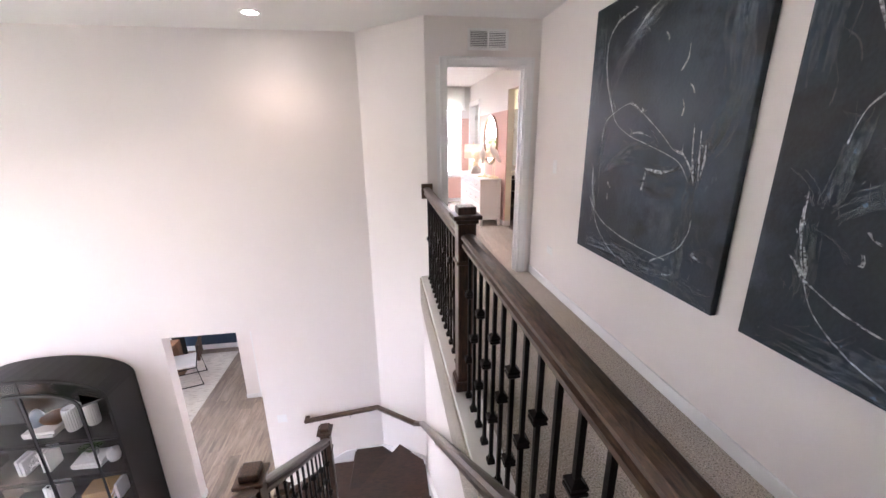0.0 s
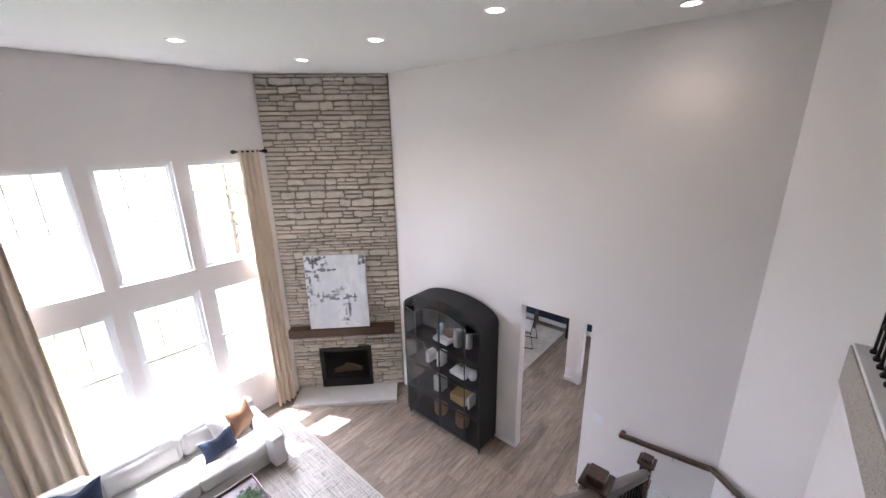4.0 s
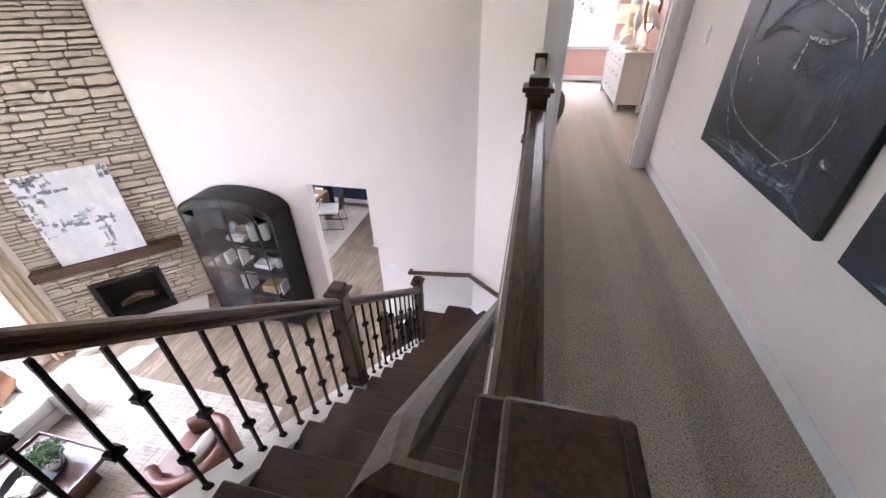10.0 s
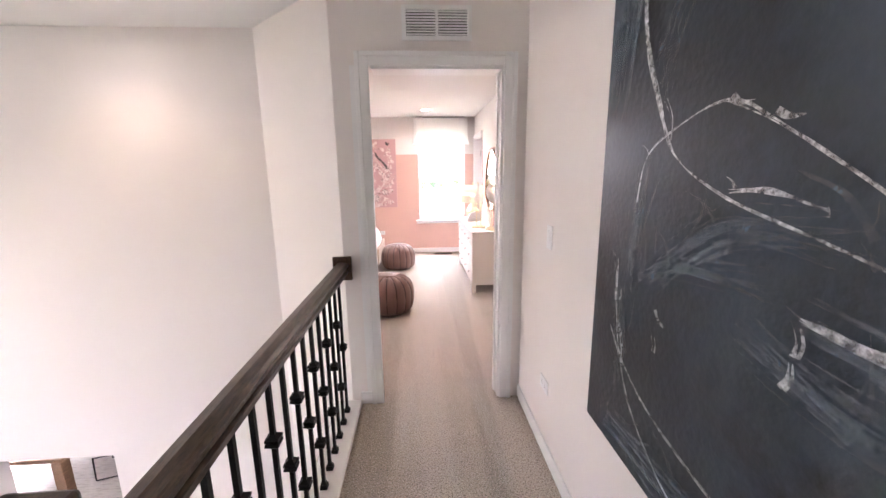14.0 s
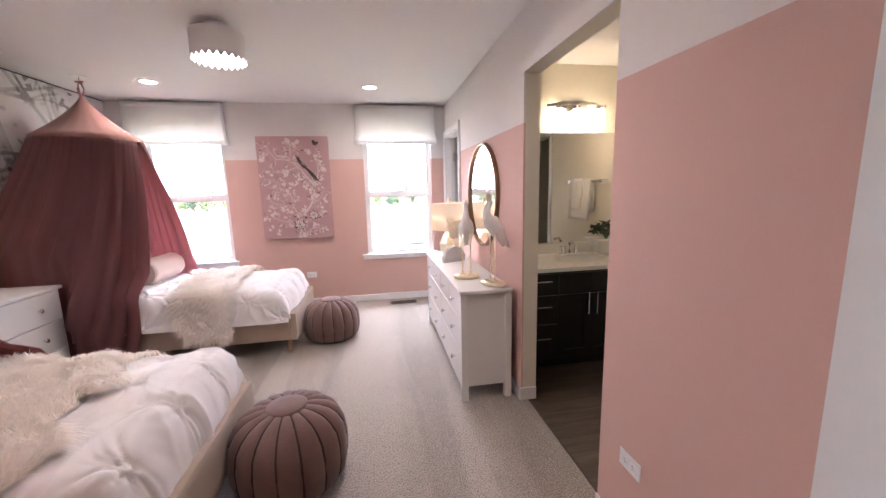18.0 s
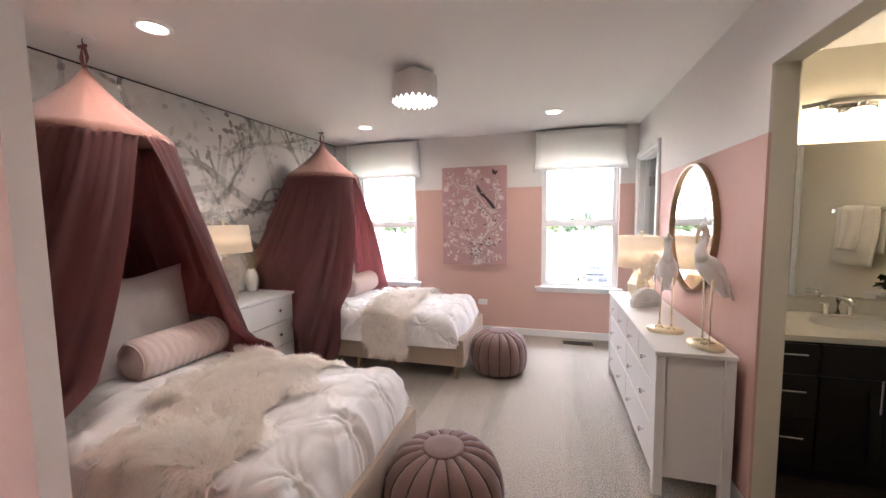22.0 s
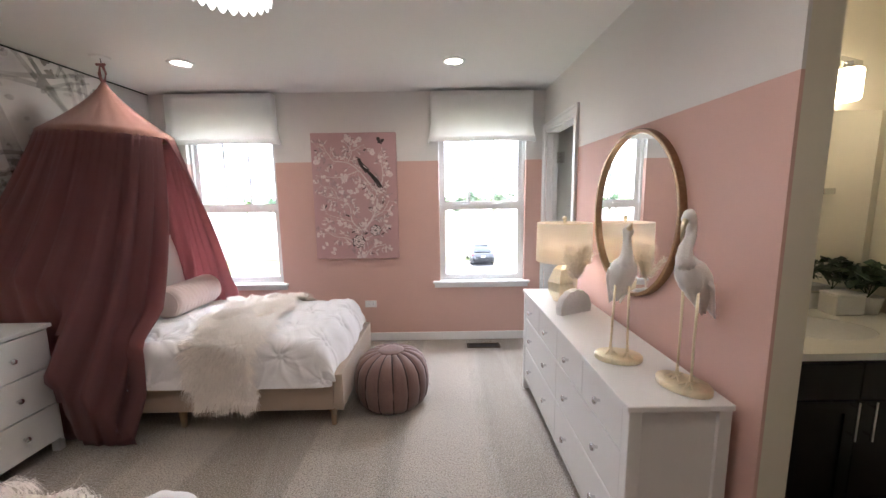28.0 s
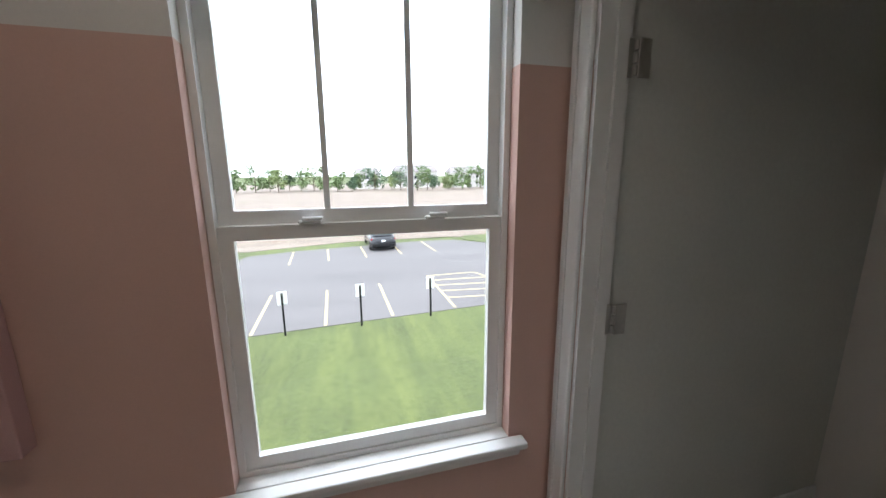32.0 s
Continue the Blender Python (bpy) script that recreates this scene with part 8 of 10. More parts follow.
VS = thing("vase", "white ceramic vase with dried grasses beside the lamp", "vase", (-1.745, 6.67, cz + 0.001), "")
part("body", lathe([(0, 0), (0.038, 0), (0.05, 0.03), (0.062, 0.10), (0.058, 0.15), (0.042, 0.19), (0.032, 0.205), (0.034, 0.215), (0.03, 0.215), (0.028, 0.20), (0.04, 0.15), (0, 0.02)], 28), CERAMIC, VS, smooth=True)
plume_part(VS, plume(34, 0.42, 0.13, 3, 0.001, 22, 0.035), DRY, "dry golden grass stems").location = (0, 0, 0.03)

# ---- poufs ----
VELVET = mat("mauve_velvet", (0.17, 0.098, 0.083), 0.7, var=0.25, vscale=6, bump=0.12, bscale=180, sheen=0.2)


WELT = mat("dark_mauve_piping", (0.05, 0.028, 0.026), 0.8, var=0.2, vscale=20)


def pouf(x, y, r, h, rz, label):
    th = thing("pouf", label, "pouf", (x, y, 0.001), "velvet poufs", rz=rz)
    prof = [(0.0, 0.0), (0.62, 0.0), (0.82, 0.04), (0.94, 0.14), (0.995, 0.32), (1.0, 0.52), (0.955, 0.70), (0.85, 0.84), (0.70, 0.925), (0.52, 0.97), (0.36, 0.985), (0.30, 0.978)]
    NP = 16
    for s in range(NP):
        bm = bmesh.new()
        rows = []
        for pr, pz in prof:
            row = []
            for i in range(9):
                f = i / 8
                a = (s + f) * 2 * math.pi / NP
                dip = 1 - 0.035 * (abs(2 * f - 1) ** 3) - (0.008 * noise.noise(Vector((s * 3.1, pz * 6, f * 4))) if pr > 0.5 else 0)
                row.append(bm.verts.new((pr * r * dip * math.cos(a), pr * r * dip * math.sin(a), pz * h - (0.012 * abs(2 * f - 1) ** 3 if pz > 0.8 else 0))))
            rows.append(row)
        for p, q in zip(rows, rows[1:]):
            for i in range(8):
                if (p[i].co - p[i + 1].co).length < 1e-6:
                    bm.faces.new((p[i], q[i + 1], q[i]))
                else:
                    bm.faces.new((p[i], p[i + 1], q[i + 1], q[i]))
        part("panel", bm, VELVET, th, smooth=True)
        a = s * 2 * math.pi / NP
        part("seam_welt", tube([(pr * r * 0.972 * math.cos(a), pr * r * 0.972 * math.sin(a), pz * h - (0.010 if pz > 0.8 else 0)) for pr, pz in prof[2:]], 0.0048, 6), WELT, th, smooth=True)
    part("top_disc", lathe([(0.33 * r, h * 0.955), (0.345 * r, h * 0.985), (0.31 * r, h * 1.0), (0.15 * r, h * 1.012), (0, h * 1.008)], 32), VELVET, th, "round stitched top patch", True)


pouf(0.506, 5.36, 0.275, 0.40, 0, "mauve velvet pouf with stitched panels at the foot of a bed")
pouf(0.507, 7.225, 0.262, 0.385, 9, "mauve velvet pouf with stitched panels near the window")

# ---- dresser ----
DX, DXB, DYA, DYB, DZ = 1.480, 1.828, 5.836, 7.40, 0.76
DRS = thing("dresser", "long white eight-drawer dresser against the blush wall", "dresser", (0, 0, 0))
part("top", B(DX - 0.008, DXB, DYA - 0.006, DYB + 0.006, DZ - 0.022, DZ, 0.003), LACQ, DRS)
for yy in (DYA, DYB - 0.045):
    for xx in (DX, DXB - 0.05):
        part("leg_post", B(xx, xx + 0.045, yy, yy + 0.045, 0.001, DZ - 0.0225, 0.002), LACQ, DRS)
    part("side_panel", B(DX + 0.046, DXB - 0.051, yy + 0.010, yy + 0.035, 0.10, DZ - 0.023, 0.001), LACQ, DRS)
part("bottom_rail", B(DX + 0.006, DX + 0.03, DYA + 0.046, DYB - 0.046, 0.085, 0.108), LACQ, DRS)
part("back_panel", B(DXB - 0.012, DXB - 0.004, DYA + 0.046, DYB - 0.046, 0.10, DZ - 0.023), LACQ, DRS)
# carcass greyer than the lacquer, so the shade between drawers is painted in
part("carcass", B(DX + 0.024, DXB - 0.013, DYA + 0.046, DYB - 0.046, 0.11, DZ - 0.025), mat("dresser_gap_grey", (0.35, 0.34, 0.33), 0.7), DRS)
ya, yb = DYA + 0.048, DYB - 0.048
for i in range(4):
    w = (yb - ya) / 4
    drawer(DRS, DX + 0.022, ya + i * w + 0.003, ya + (i + 1) * w - 0.003, 0.562, 0.733, (-1, (0.5,)))
for i in range(2):
    w = (yb - ya) / 2
    for z0, z1 in ((0.114, 0.332), (0.338, 0.555)):
        drawer(DRS, DX + 0.022, ya + i * w + 0.003, ya + (i + 1) * w - 0.003, z0, z1, (-1, (0.25, 0.75)))

GL2 = thing("table_lamp", "faceted gold table lamp with a lit white drum shade", "table lamp", (1.660, 7.085, DZ + 0.001), "table lamps")
fb = lathe([(0, 0), (0.055, 0), (0.092, 0.07), (0.098, 0.13), (0.06, 0.215), (0.018, 0.245), (0, 0.245)], 6)
part("base", fb, GOLDM, GL2, "faceted gold body")
part("neck", lathe([(0.010, 0.245), (0.010, 0.29)], 10), GOLDM, GL2, smooth=True)
lamp_top(GL2, 0.265, 0.51, 0.174, 0.170)
FV2 = thing("shell_vase", "white fan-shaped shell vase with a pampas plume", "vase", (1.66, 6.90, DZ + 0.001))
FV2.matrix_world = pose(1.645, 6.83, DZ + 0.001, 0, 0, 25)
bm = bmesh.new()
rows = []
for yy, sc in ((-0.022, 0.96), (0.0, 1.0), (0.022, 0.96)):
    row = []
    for i in range(45):
        a = math.pi * i / 44
        rr = 0.118 * sc * (1 + 0.035 * abs(math.sin(a * 7)))
        row.append(bm.verts.new((rr * math.cos(a), yy, 0.022 + rr * math.sin(a) * 1.0)))
    rows.append(row + [bm.verts.new((-0.118 * sc, yy, 0)), bm.verts.new((0.118 * sc, yy, 0))])
for p, q in zip(rows, rows[1:]):
    for i in range(len(p)):
        j = (i + 1) % len(p)
        bm.faces.new((p[i], p[j], q[j], q[i]))
for row, yy in ((rows[0], -1), (rows[-1], 1)):
    c = bm.verts.new((0, yy * 0.030, 0.03))
    for i in range(44):
        a = math.pi * (i + 0.5) / 44
        bm.faces.new((row[i], row[i + 1], c))
    bm.faces.new((row[44], row[45], c))
    bm.faces.new((row[45], row[46], c))
    bm.faces.new((row[46], row[0], c))
bmesh.ops.recalc_face_normals(bm, faces=bm.faces)
part("body", bm, CERAMIC, FV2)
for i in range(1, 12):
    a = math.pi * i / 12
    for yy in (-1, 1):
        part("rib", tube([(0.02 * math.cos(a), yy * 0.030, 0.03 + 0.02 * math.sin(a)), (0.112 * math.cos(a), yy * 0.0225, 0.022 + 0.112 * math.sin(a))], 0.0035, 5), CERAMIC, FV2)
PAMPAS = mat("cream_pampas_plume", (0.90, 0.84, 0.72), 0.95, var=0.12, vscale=30)
translucent(PAMPAS, 0.55, (0.92, 0.86, 0.74))
plume_part(FV2, plume(26, 0.30, 0.10, 8, 0.0009, 110, 0.040), PAMPAS, "soft cream pampas plume").location = (0, 0, 0.10)


CRANEW = mat("matt_white_resin", (0.86, 0.85, 0.83), 0.7, var=0.04, vscale=20, bump=0.3, bscale=150)


def crane(x, y, hz, rz, up, label):
    """A standing wading bird cast in one piece: white body, gold legs on an oval foot."""
    bm = bmesh.new()
    hb = hz * 0.62
    white = []

    def ring_tube(pts, radii, n=12, squash=1.0):
        rows = []
        for i, p in enumerate(pts):
            t = (pts[min(i + 1, len(pts) - 1)] - pts[max(0, i - 1)]).normalized()
            side = Vector((0, 1, 0))
            upv = side.cross(t).normalized()
            rows.append([bm.verts.new(p + (side * math.cos(a * 2 * math.pi / n) * squash + upv * math.sin(a * 2 * math.pi / n)) * radii[i]) for a in range(n)])
        fs = []
        for p, q in zip(rows, rows[1:]):
            for a in range(n):
                fs.append(bm.faces.new((p[a], p[(a + 1) % n], q[(a + 1) % n], q[a])))
        fs.append(bm.faces.new(rows[0]))
        fs.append(bm.faces.new(rows[-1][::-1]))
        return fs
    V = Vector
    sc = hz / 0.62
    body = [V((-0.095, 0, hb - 0.125)), V((-0.085, 0, hb - 0.095)), V((-0.06, 0, hb - 0.05)), V((-0.025, 0, hb)), V((0.012, 0, hb + 0.035)), V((0.035, 0, hb + 0.06)), V((0.048, 0, hb + 0.09))]
    white += ring_tube(body, [0.008, 0.024, 0.044, 0.056, 0.053, 0.040, 0.024], 16, 0.95)
    top = hz - 0.03
    if up:
        neck = [V((0.035, 0, hb + 0.055)), V((0.052, 0, hb + 0.085)), V((0.055, 0, hb + 0.11)), V((0.05, 0, (hb + top) / 2 + 0.04)), V((0.048, 0, top - 0.02)), V((0.058, 0, top + 0.005)), V((0.074, 0, top + 0.015))]
        beak = [V((0.074, 0, top + 0.015)), V((0.088, 0, top + 0.022)), V((0.118, 0, top + 0.04))]
    else:
        neck = [V((0.035, 0, hb + 0.055)), V((0.058, 0, hb + 0.09)), V((0.055, 0, hb + 0.12)), V((0.03, 0, (hb + top) / 2 + 0.05)), V((0.026, 0, top - 0.005)), V((0.048, 0, top + 0.022)), V((0.07, 0, top + 0.005))]
        beak = [V((0.066, 0, top + 0.008)), V((0.078, 0, top - 0.015)), V((0.085, 0, top - 0.065))]
    white += ring_tube(neck, [0.036, 0.026, 0.021, 0.017, 0.015, 0.021, 0.014], 14)
    gold = ring_tube(beak, [0.011, 0.008, 0.002], 10)
    for k in range(26):
        f = k / 26
        rw = k % 4
        c = body[1].lerp(body[4], (k // 4) / 6.5)
        sy = (-1, -0.5, 0.5, 1)[rw]
        p = c + V((0, sy * 0.044 * (0.5 + (k // 4) / 9), 0.018 * (1.2 - abs(sy))))
        white += ring_tube([p, p + V((-0.03, 0, -0.028)), p + V((-0.055, 0, -0.06))], [0.012, 0.014, 0.003], 6, 0.6)
    for s in (-1, 1):
        gold += ring_tube([V((0.012 * s, 0.03 * s, 0.03)), V((0.01 * s, 0.028 * s, hb * 0.45)), V((0.0, 0.025 * s, hb - 0.01))], [0.0042, 0.0045, 0.005], 8)
        gold += ring_tube([V((0.012 * s, 0.03 * s, 0.07)), V((0.012 * s, 0.03 * s, 0.028))], [0.0045, 0.008], 8)
        for a in (-0.6, 0, 0.6, 3.1):
            gold += ring_tube([V((0.012 * s, 0.03 * s, 0.034)), V((0.012 * s + 0.022 * math.cos(a), 0.03 * s + 0.022 * math.sin(a), 0.032)), V((0.012 * s + 0.042 * math.cos(a), 0.03 * s + 0.042 * math.sin(a), 0.026))], [0.007, 0.006, 0.002], 6)
    prof = [(0.0, 0), (1.0, 0), (1.04, 0.004), (1.04, 0.020), (1.0, 0.025), (0.0, 0.025)]
    rows = [[bm.verts.new((0.064 * r * math.cos(a * math.pi / 16), 0.090 * r * math.sin(a * math.pi / 16), z)) for a in range(32)] for r, z in prof[1:5]]
    for p, q in zip(rows, rows[1:]):
        for a in range(32):
            gold.append(bm.faces.new((p[a], p[(a + 1) % 32], q[(a + 1) % 32], q[a])))
    gold.append(bm.faces.new(rows[0][::-1]))
    gold.append(bm.faces.new(rows[-1]))
    for f in bm.faces:
        f.smooth = True
    for f in gold:
        f.material_index = 1
    bmesh.ops.recalc_face_normals(bm, faces=bm.faces)
    me = bpy.data.meshes.new("crane_statue")
    bm.to_mesh(me)
    bm.free()
    me.materials.append(CRANEW)
    me.materials.append(GOLDM)
    ob = new("crane_statue", me)
    ob.matrix_world = pose(x, y, DZ + 0.001, 0, 0, rz)
    tagged(ob, label, "statue", "crane statues")


crane(1.608, 6.19, 0.572, -105, True, "white crane statue on gold legs with its head raised")
crane(1.728, 5.95, 0.625, -150, False, "white crane statue on gold legs with its bill tucked down")

# ---- round mirror ----
MIR = bpy.data.materials.new("silvered_mirror")
MIR.use_nodes = True
_m = MIR.node_tree.nodes["Principled BSDF"]
_m.inputs["Base Color"].default_value, _m.inputs["Metallic"].default_value, _m.inputs["Roughness"].default_value = (0.9, 0.9, 0.9, 1), 1.0, 0.0
BRASS = mat("aged_brass", (0.30, 0.20, 0.115), 0.4, 1.0, var=0.2, vscale=12)
RM = thing("round_mirror", "round mirror in a thin aged-brass frame over the dresser", "mirror")
RM.matrix_world = pose(BX, 6.63, 1.345, 0, -90, 0)
part("frame", lathe([(0.402, 0.002), (0.422, 0.002), (0.422, 0.030), (0.418, 0.034), (0.405, 0.034), (0.402, 0.030), (0.402, 0.002)], 72), BRASS, RM, smooth=False)
part("mirror_glass", lathe([(0, 0.0045), (0.403, 0.0045), (0.403, 0.014), (0, 0.014)], 72), MIR, RM)

# ---- flush ceiling lamp ----
FLM = thing("flush_ceiling_light", "white drum ceiling light with a scalloped glowing edge", "ceiling light", (0.08, 6.24, CL))
bm = bmesh.new()
rows = [[], [], [], []]
NS2 = 120
for i in range(NS2):
    a = i * 2 * math.pi / NS2
    sc = 0.026 * abs(math.sin(a * 12))
    for k, (r, z) in enumerate(((0.151, -0.055), (0.153, -0.19 - sc), (0.149, -0.188 - sc), (0.148, -0.055))):
        rows[k].append(bm.verts.new((r * math.cos(a), r * math.sin(a), z)))
for p, q in zip(rows, rows[1:]):
    for i in range(NS2):
        bm.faces.new((p[i], p[(i + 1) % NS2], q[(i + 1) % NS2], q[i]))
bmesh.ops.recalc_face_normals(bm, faces=bm.faces)
part("shade", bm, mat("white_enamel", (0.78, 0.76, 0.73), 0.5, var=0.02), FLM, "white scalloped drum")
part("canopy_plate", lathe([(0, -0.056), (0.151, -0.055), (0.149, -0.048), (0.07, -0.044), (0.07, -0.001), (0, -0.001)], 48), TRIM, FLM)
part("diffuser", lathe([(0, -0.190), (0.11, -0.186), (0.147, -0.172), (0.147, -0.160), (0, -0.16)], 48), mat("lit_white_diffuser", (1.0, 0.95, 0.88), 0.4, var=0.0, emit=3.0), FLM, smooth=True)
part("finial", lathe([(0, -0.206), (0.008, -0.202), (0.006, -0.19), (0, -0.188)], 12), STEEL, FLM, smooth=True)

# ---- bathroom ----
ESP = wood("espresso_cabinet", (0.0016, 0.0011, 0.001), (0.0045, 0.003, 0.0024), 0.42, (9, 9, 1), 0.1, coat=0.0, bump=0.08)
QUARTZ = mat("white_quartz", (0.76, 0.74, 0.69), 0.2, var=0.03, vscale=9, coat=0.2)
VX0, VX1, VF, VB, VT = 1.985, 3.135, 6.125, 6.695, 0.81
VAN = thing("bathroom_vanity", "espresso brown vanity cabinet with bar pulls", "vanity", (0, 0, 0))
part("carcass", B(VX0, VX1, VF, VB, 0.10, VT - 0.161, 0.002), ESP, VAN)
part("front_rail", B(VX0, VX1, VF, VF + 0.018, VT - 0.16, VT - 0.031), ESP, VAN)
for x0_, x1_ in ((VX0, VX0 + 0.018), (VX1 - 0.018, VX1)):
    part("side_panel", B(x0_, x1_, VF + 0.019, VB, VT - 0.16, VT - 0.031), ESP, VAN)
part("toe_kick", B(VX0 + 0.01, VX1 - 0.01, VF + 0.06, VB - 0.02, 0.001, 0.0995), ESP, VAN)


def pull(parent, x, z, ln, vert):
    if vert:
        pth = [(x, VF - 0.022, z - ln / 2), (x, VF - 0.05, z - ln / 2), (x, VF - 0.05, z + ln / 2), (x, VF - 0.022, z + ln / 2)]
        bm = B(x - 0.005, x + 0.005, VF - 0.055, VF - 0.045, z - ln / 2, z + ln / 2, 0.002)
        for zz in (z - ln * 0.36, z + ln * 0.36):
            box(bm, x - 0.004, x + 0.004, VF - 0.046, VF - 0.019, zz - 0.004, zz + 0.004)
    else:
        bm = B(x - ln / 2, x + ln / 2, VF - 0.055, VF - 0.045, z - 0.005, z + 0.005, 0.002)
        for xx in (x - ln * 0.36, x + ln * 0.36):
            box(bm, xx - 0.004, xx + 0.004, VF - 0.046, VF - 0.019, z - 0.004, z + 0.004)
    part("bar_pull", bm, CHROME, parent, "chrome bar pull")


def shaker(nm, x0, x1, z0, z1):
    bm = slab("y", VF - 0.020, VF - 0.001, x0, x1, z0, z1, [(x0 + 0.05, x1 - 0.05, z0 + 0.05, z1 - 0.05)] if nm == "door" else [])
    if nm == "door":
        box(bm, x0 + 0.05, x1 - 0.05, VF - 0.010, VF - 0.001, z0 + 0.05, z1 - 0.05)
    return part(nm, bm, ESP, VAN)


for a, b in ((VX0 + 0.01, VX0 + 0.30), (VX1 - 0.30, VX1 - 0.01)):
    for z0, z1 in ((0.115, 0.375), (0.385, 0.60), (0.61, 0.765)):
        d = shaker("drawer_front", a, b, z0, z1)
        pull(d, (a + b) / 2, (z0 + z1) / 2 + 0.03, 0.17, False)
xm = (VX0 + VX1) / 2
for a, b, px in ((VX0 + 0.31, xm - 0.003, xm - 0.035), (xm + 0.003, VX1 - 0.31, xm + 0.035)):
    d = shaker("door", a, b, 0.115, 0.60)
    pull(d, px, 0.53, 0.17, True)
    shaker("false_front", a, b, 0.61, 0.765)
CTP = thing("countertop", "white quartz bathroom countertop with an oval basin", "countertop", (0, 0, 0))
sx, sy, CX1 = 2.645, 6.40, 3.196
bm = bmesh.new()
outer, inner, low = [], [], []
NO = 48
for i in range(NO):
    a = i * 2 * math.pi / NO
    c, s = math.cos(a), math.sin(a)
    k = min((CX1 - sx) / abs(c) if c > 0 else ((sx - VX0) / abs(c) if c < 0 else 9), ((VB - sy) / s if s > 1e-6 else 9), ((sy - VF + 0.025) / -s if s < -1e-6 else 9))
    outer.append((sx + k * c, sy + k * s))
    inner.append((sx + 0.235 * c, sy + 0.17 * s))
vo = [bm.verts.new((*p, VT)) for p in outer]
vi = [bm.verts.new((*p, VT)) for p in inner]
vb = [bm.verts.new((*p, VT - 0.03)) for p in outer]
vj = [bm.verts.new((*p, VT - 0.03)) for p in inner]
for i in range(NO):
    j = (i + 1) % NO
    for q in ((vo[i], vo[j], vi[j], vi[i]), (vo[i], vb[i], vb[j], vo[j]), (vi[i], vi[j], vj[j], vj[i]), (vb[i], vj[i], vj[j], vb[j])):
        bm.faces.new(q)
bmesh.ops.recalc_face_normals(bm, faces=bm.faces)
part("top", bm, QUARTZ, CTP)
bas = lathe([(0.0, -0.14), (0.5, -0.13), (0.85, -0.08), (0.98, -0.03), (1.0, -0.001)], 40)
for v in bas.verts:
    v.co = Vector((sx + v.co.x * 0.234, sy + v.co.y * 0.169, VT + v.co.z))
part("basin", bas, CERAMIC, CTP, "oval white basin", True)
part("backsplash", B(VX0, CX1, VB - 0.02, VB - 0.002, VT + 0.001, VT + 0.09, 0.002), QUARTZ, CTP)
FA = thing("faucet", "chrome two-handle bathroom faucet", "faucet", (sx, 6.61, VT + 0.001))
part("base_plate", B(-0.08, 0.08, -0.025, 0.025, 0, 0.012, 0.004), CHROME, FA)
part("spout", tube([(0, 0, 0.012), (0, 0, 0.10), (0, -0.03, 0.115), (0, -0.11, 0.105), (0, -0.115, 0.09)], 0.013, 10), CHROME, FA, smooth=True)
for s in (-1, 1):
    part("handle", lathe([(0.018, 0.012), (0.016, 0.05), (0.018, 0.07), (0, 0.072)], 16, Matrix.Translation((s * 0.06, 0, 0))), CHROME, FA, smooth=True)
    part("lever", B(s * 0.06 - 0.035 if s < 0 else s * 0.06, s * 0.06 if s < 0 else s * 0.06 + 0.035, -0.007, 0.007, 0.066, 0.076, 0.003), CHROME, FA)
VM = thing("vanity_mirror", "large frameless mirror over the vanity", "mirror", (0, 0, 0))
part("mirror_glass", B(1.99, 3.155, 6.691, 6.6985, 0.905, 1.86, 0.002), MIR, VM)
LB = thing("vanity_light", "chrome vanity light bar with three frosted glass shades", "wall light", (2.69, 6.699, 2.07))
part("wall_plate", B(-0.12, 0.12, -0.02, -0.001, -0.05, 0.05, 0.004), CHROME, LB)
part("bar", sweep([(-0.27, -0.055, 0.0), (-0.14, -0.085, 0.014), (0, -0.095, 0.018), (0.14, -0.085, 0.014), (0.27, -0.055, 0.0)], [(-0.004, -0.012), (0.004, -0.012), (0.004, 0.012), (-0.004, 0.012)]), CHROME, LB)
FROST = mat("lit_frosted_glass", (1.0, 0.80, 0.52), 0.5, var=0.0, emit=2.6)
for dx in (-0.178, 0, 0.178):
    part("holder", lathe([(0.02, -0.04), (0.025, -0.02), (0.02, 0.0)], 14, Matrix.Translation((dx, -0.085, 0))), CHROME, LB, smooth=True)
    part("glass_shade", lathe([(0, -0.185), (0.050, -0.185), (0.057, -0.175), (0.057, -0.045), (0.048, -0.035), (0, -0.035)], 24, Matrix.Translation((dx, -0.085, 0))), FROST, LB, "lit frosted glass shade", True)
DARKLEAF = mat("dark_green_leaves", (0.022, 0.045, 0.018), 0.4, var=0.4, vscale=30)
PT = thing("potted_plant", "dark-leaved plant in a white pot on the vanity", "plant", (3.11, 6.60, VT + 0.001))
part("pot", lathe([(0, 0), (0.045, 0), (0.06, 0.09), (0.055, 0.09), (0.05, 0.08), (0, 0.08)], 22), CERAMIC, PT, smooth=True)
part("leaves", foliage(170, 0.15, 0.16, 0.075, 6, 0.7), DARKLEAF, PT)
bm = bmesh.new()
for q in range(7):
    cyl(bm, 0.002, 0.0015, 0, 0.16, 5, Matrix.Translation((0, 0, 0.08)) @ Euler((0.5 * math.cos(q), 0.5 * math.sin(q), 0)).to_matrix().to_4x4())
part("stem", bm, DARKLEAF, PT)
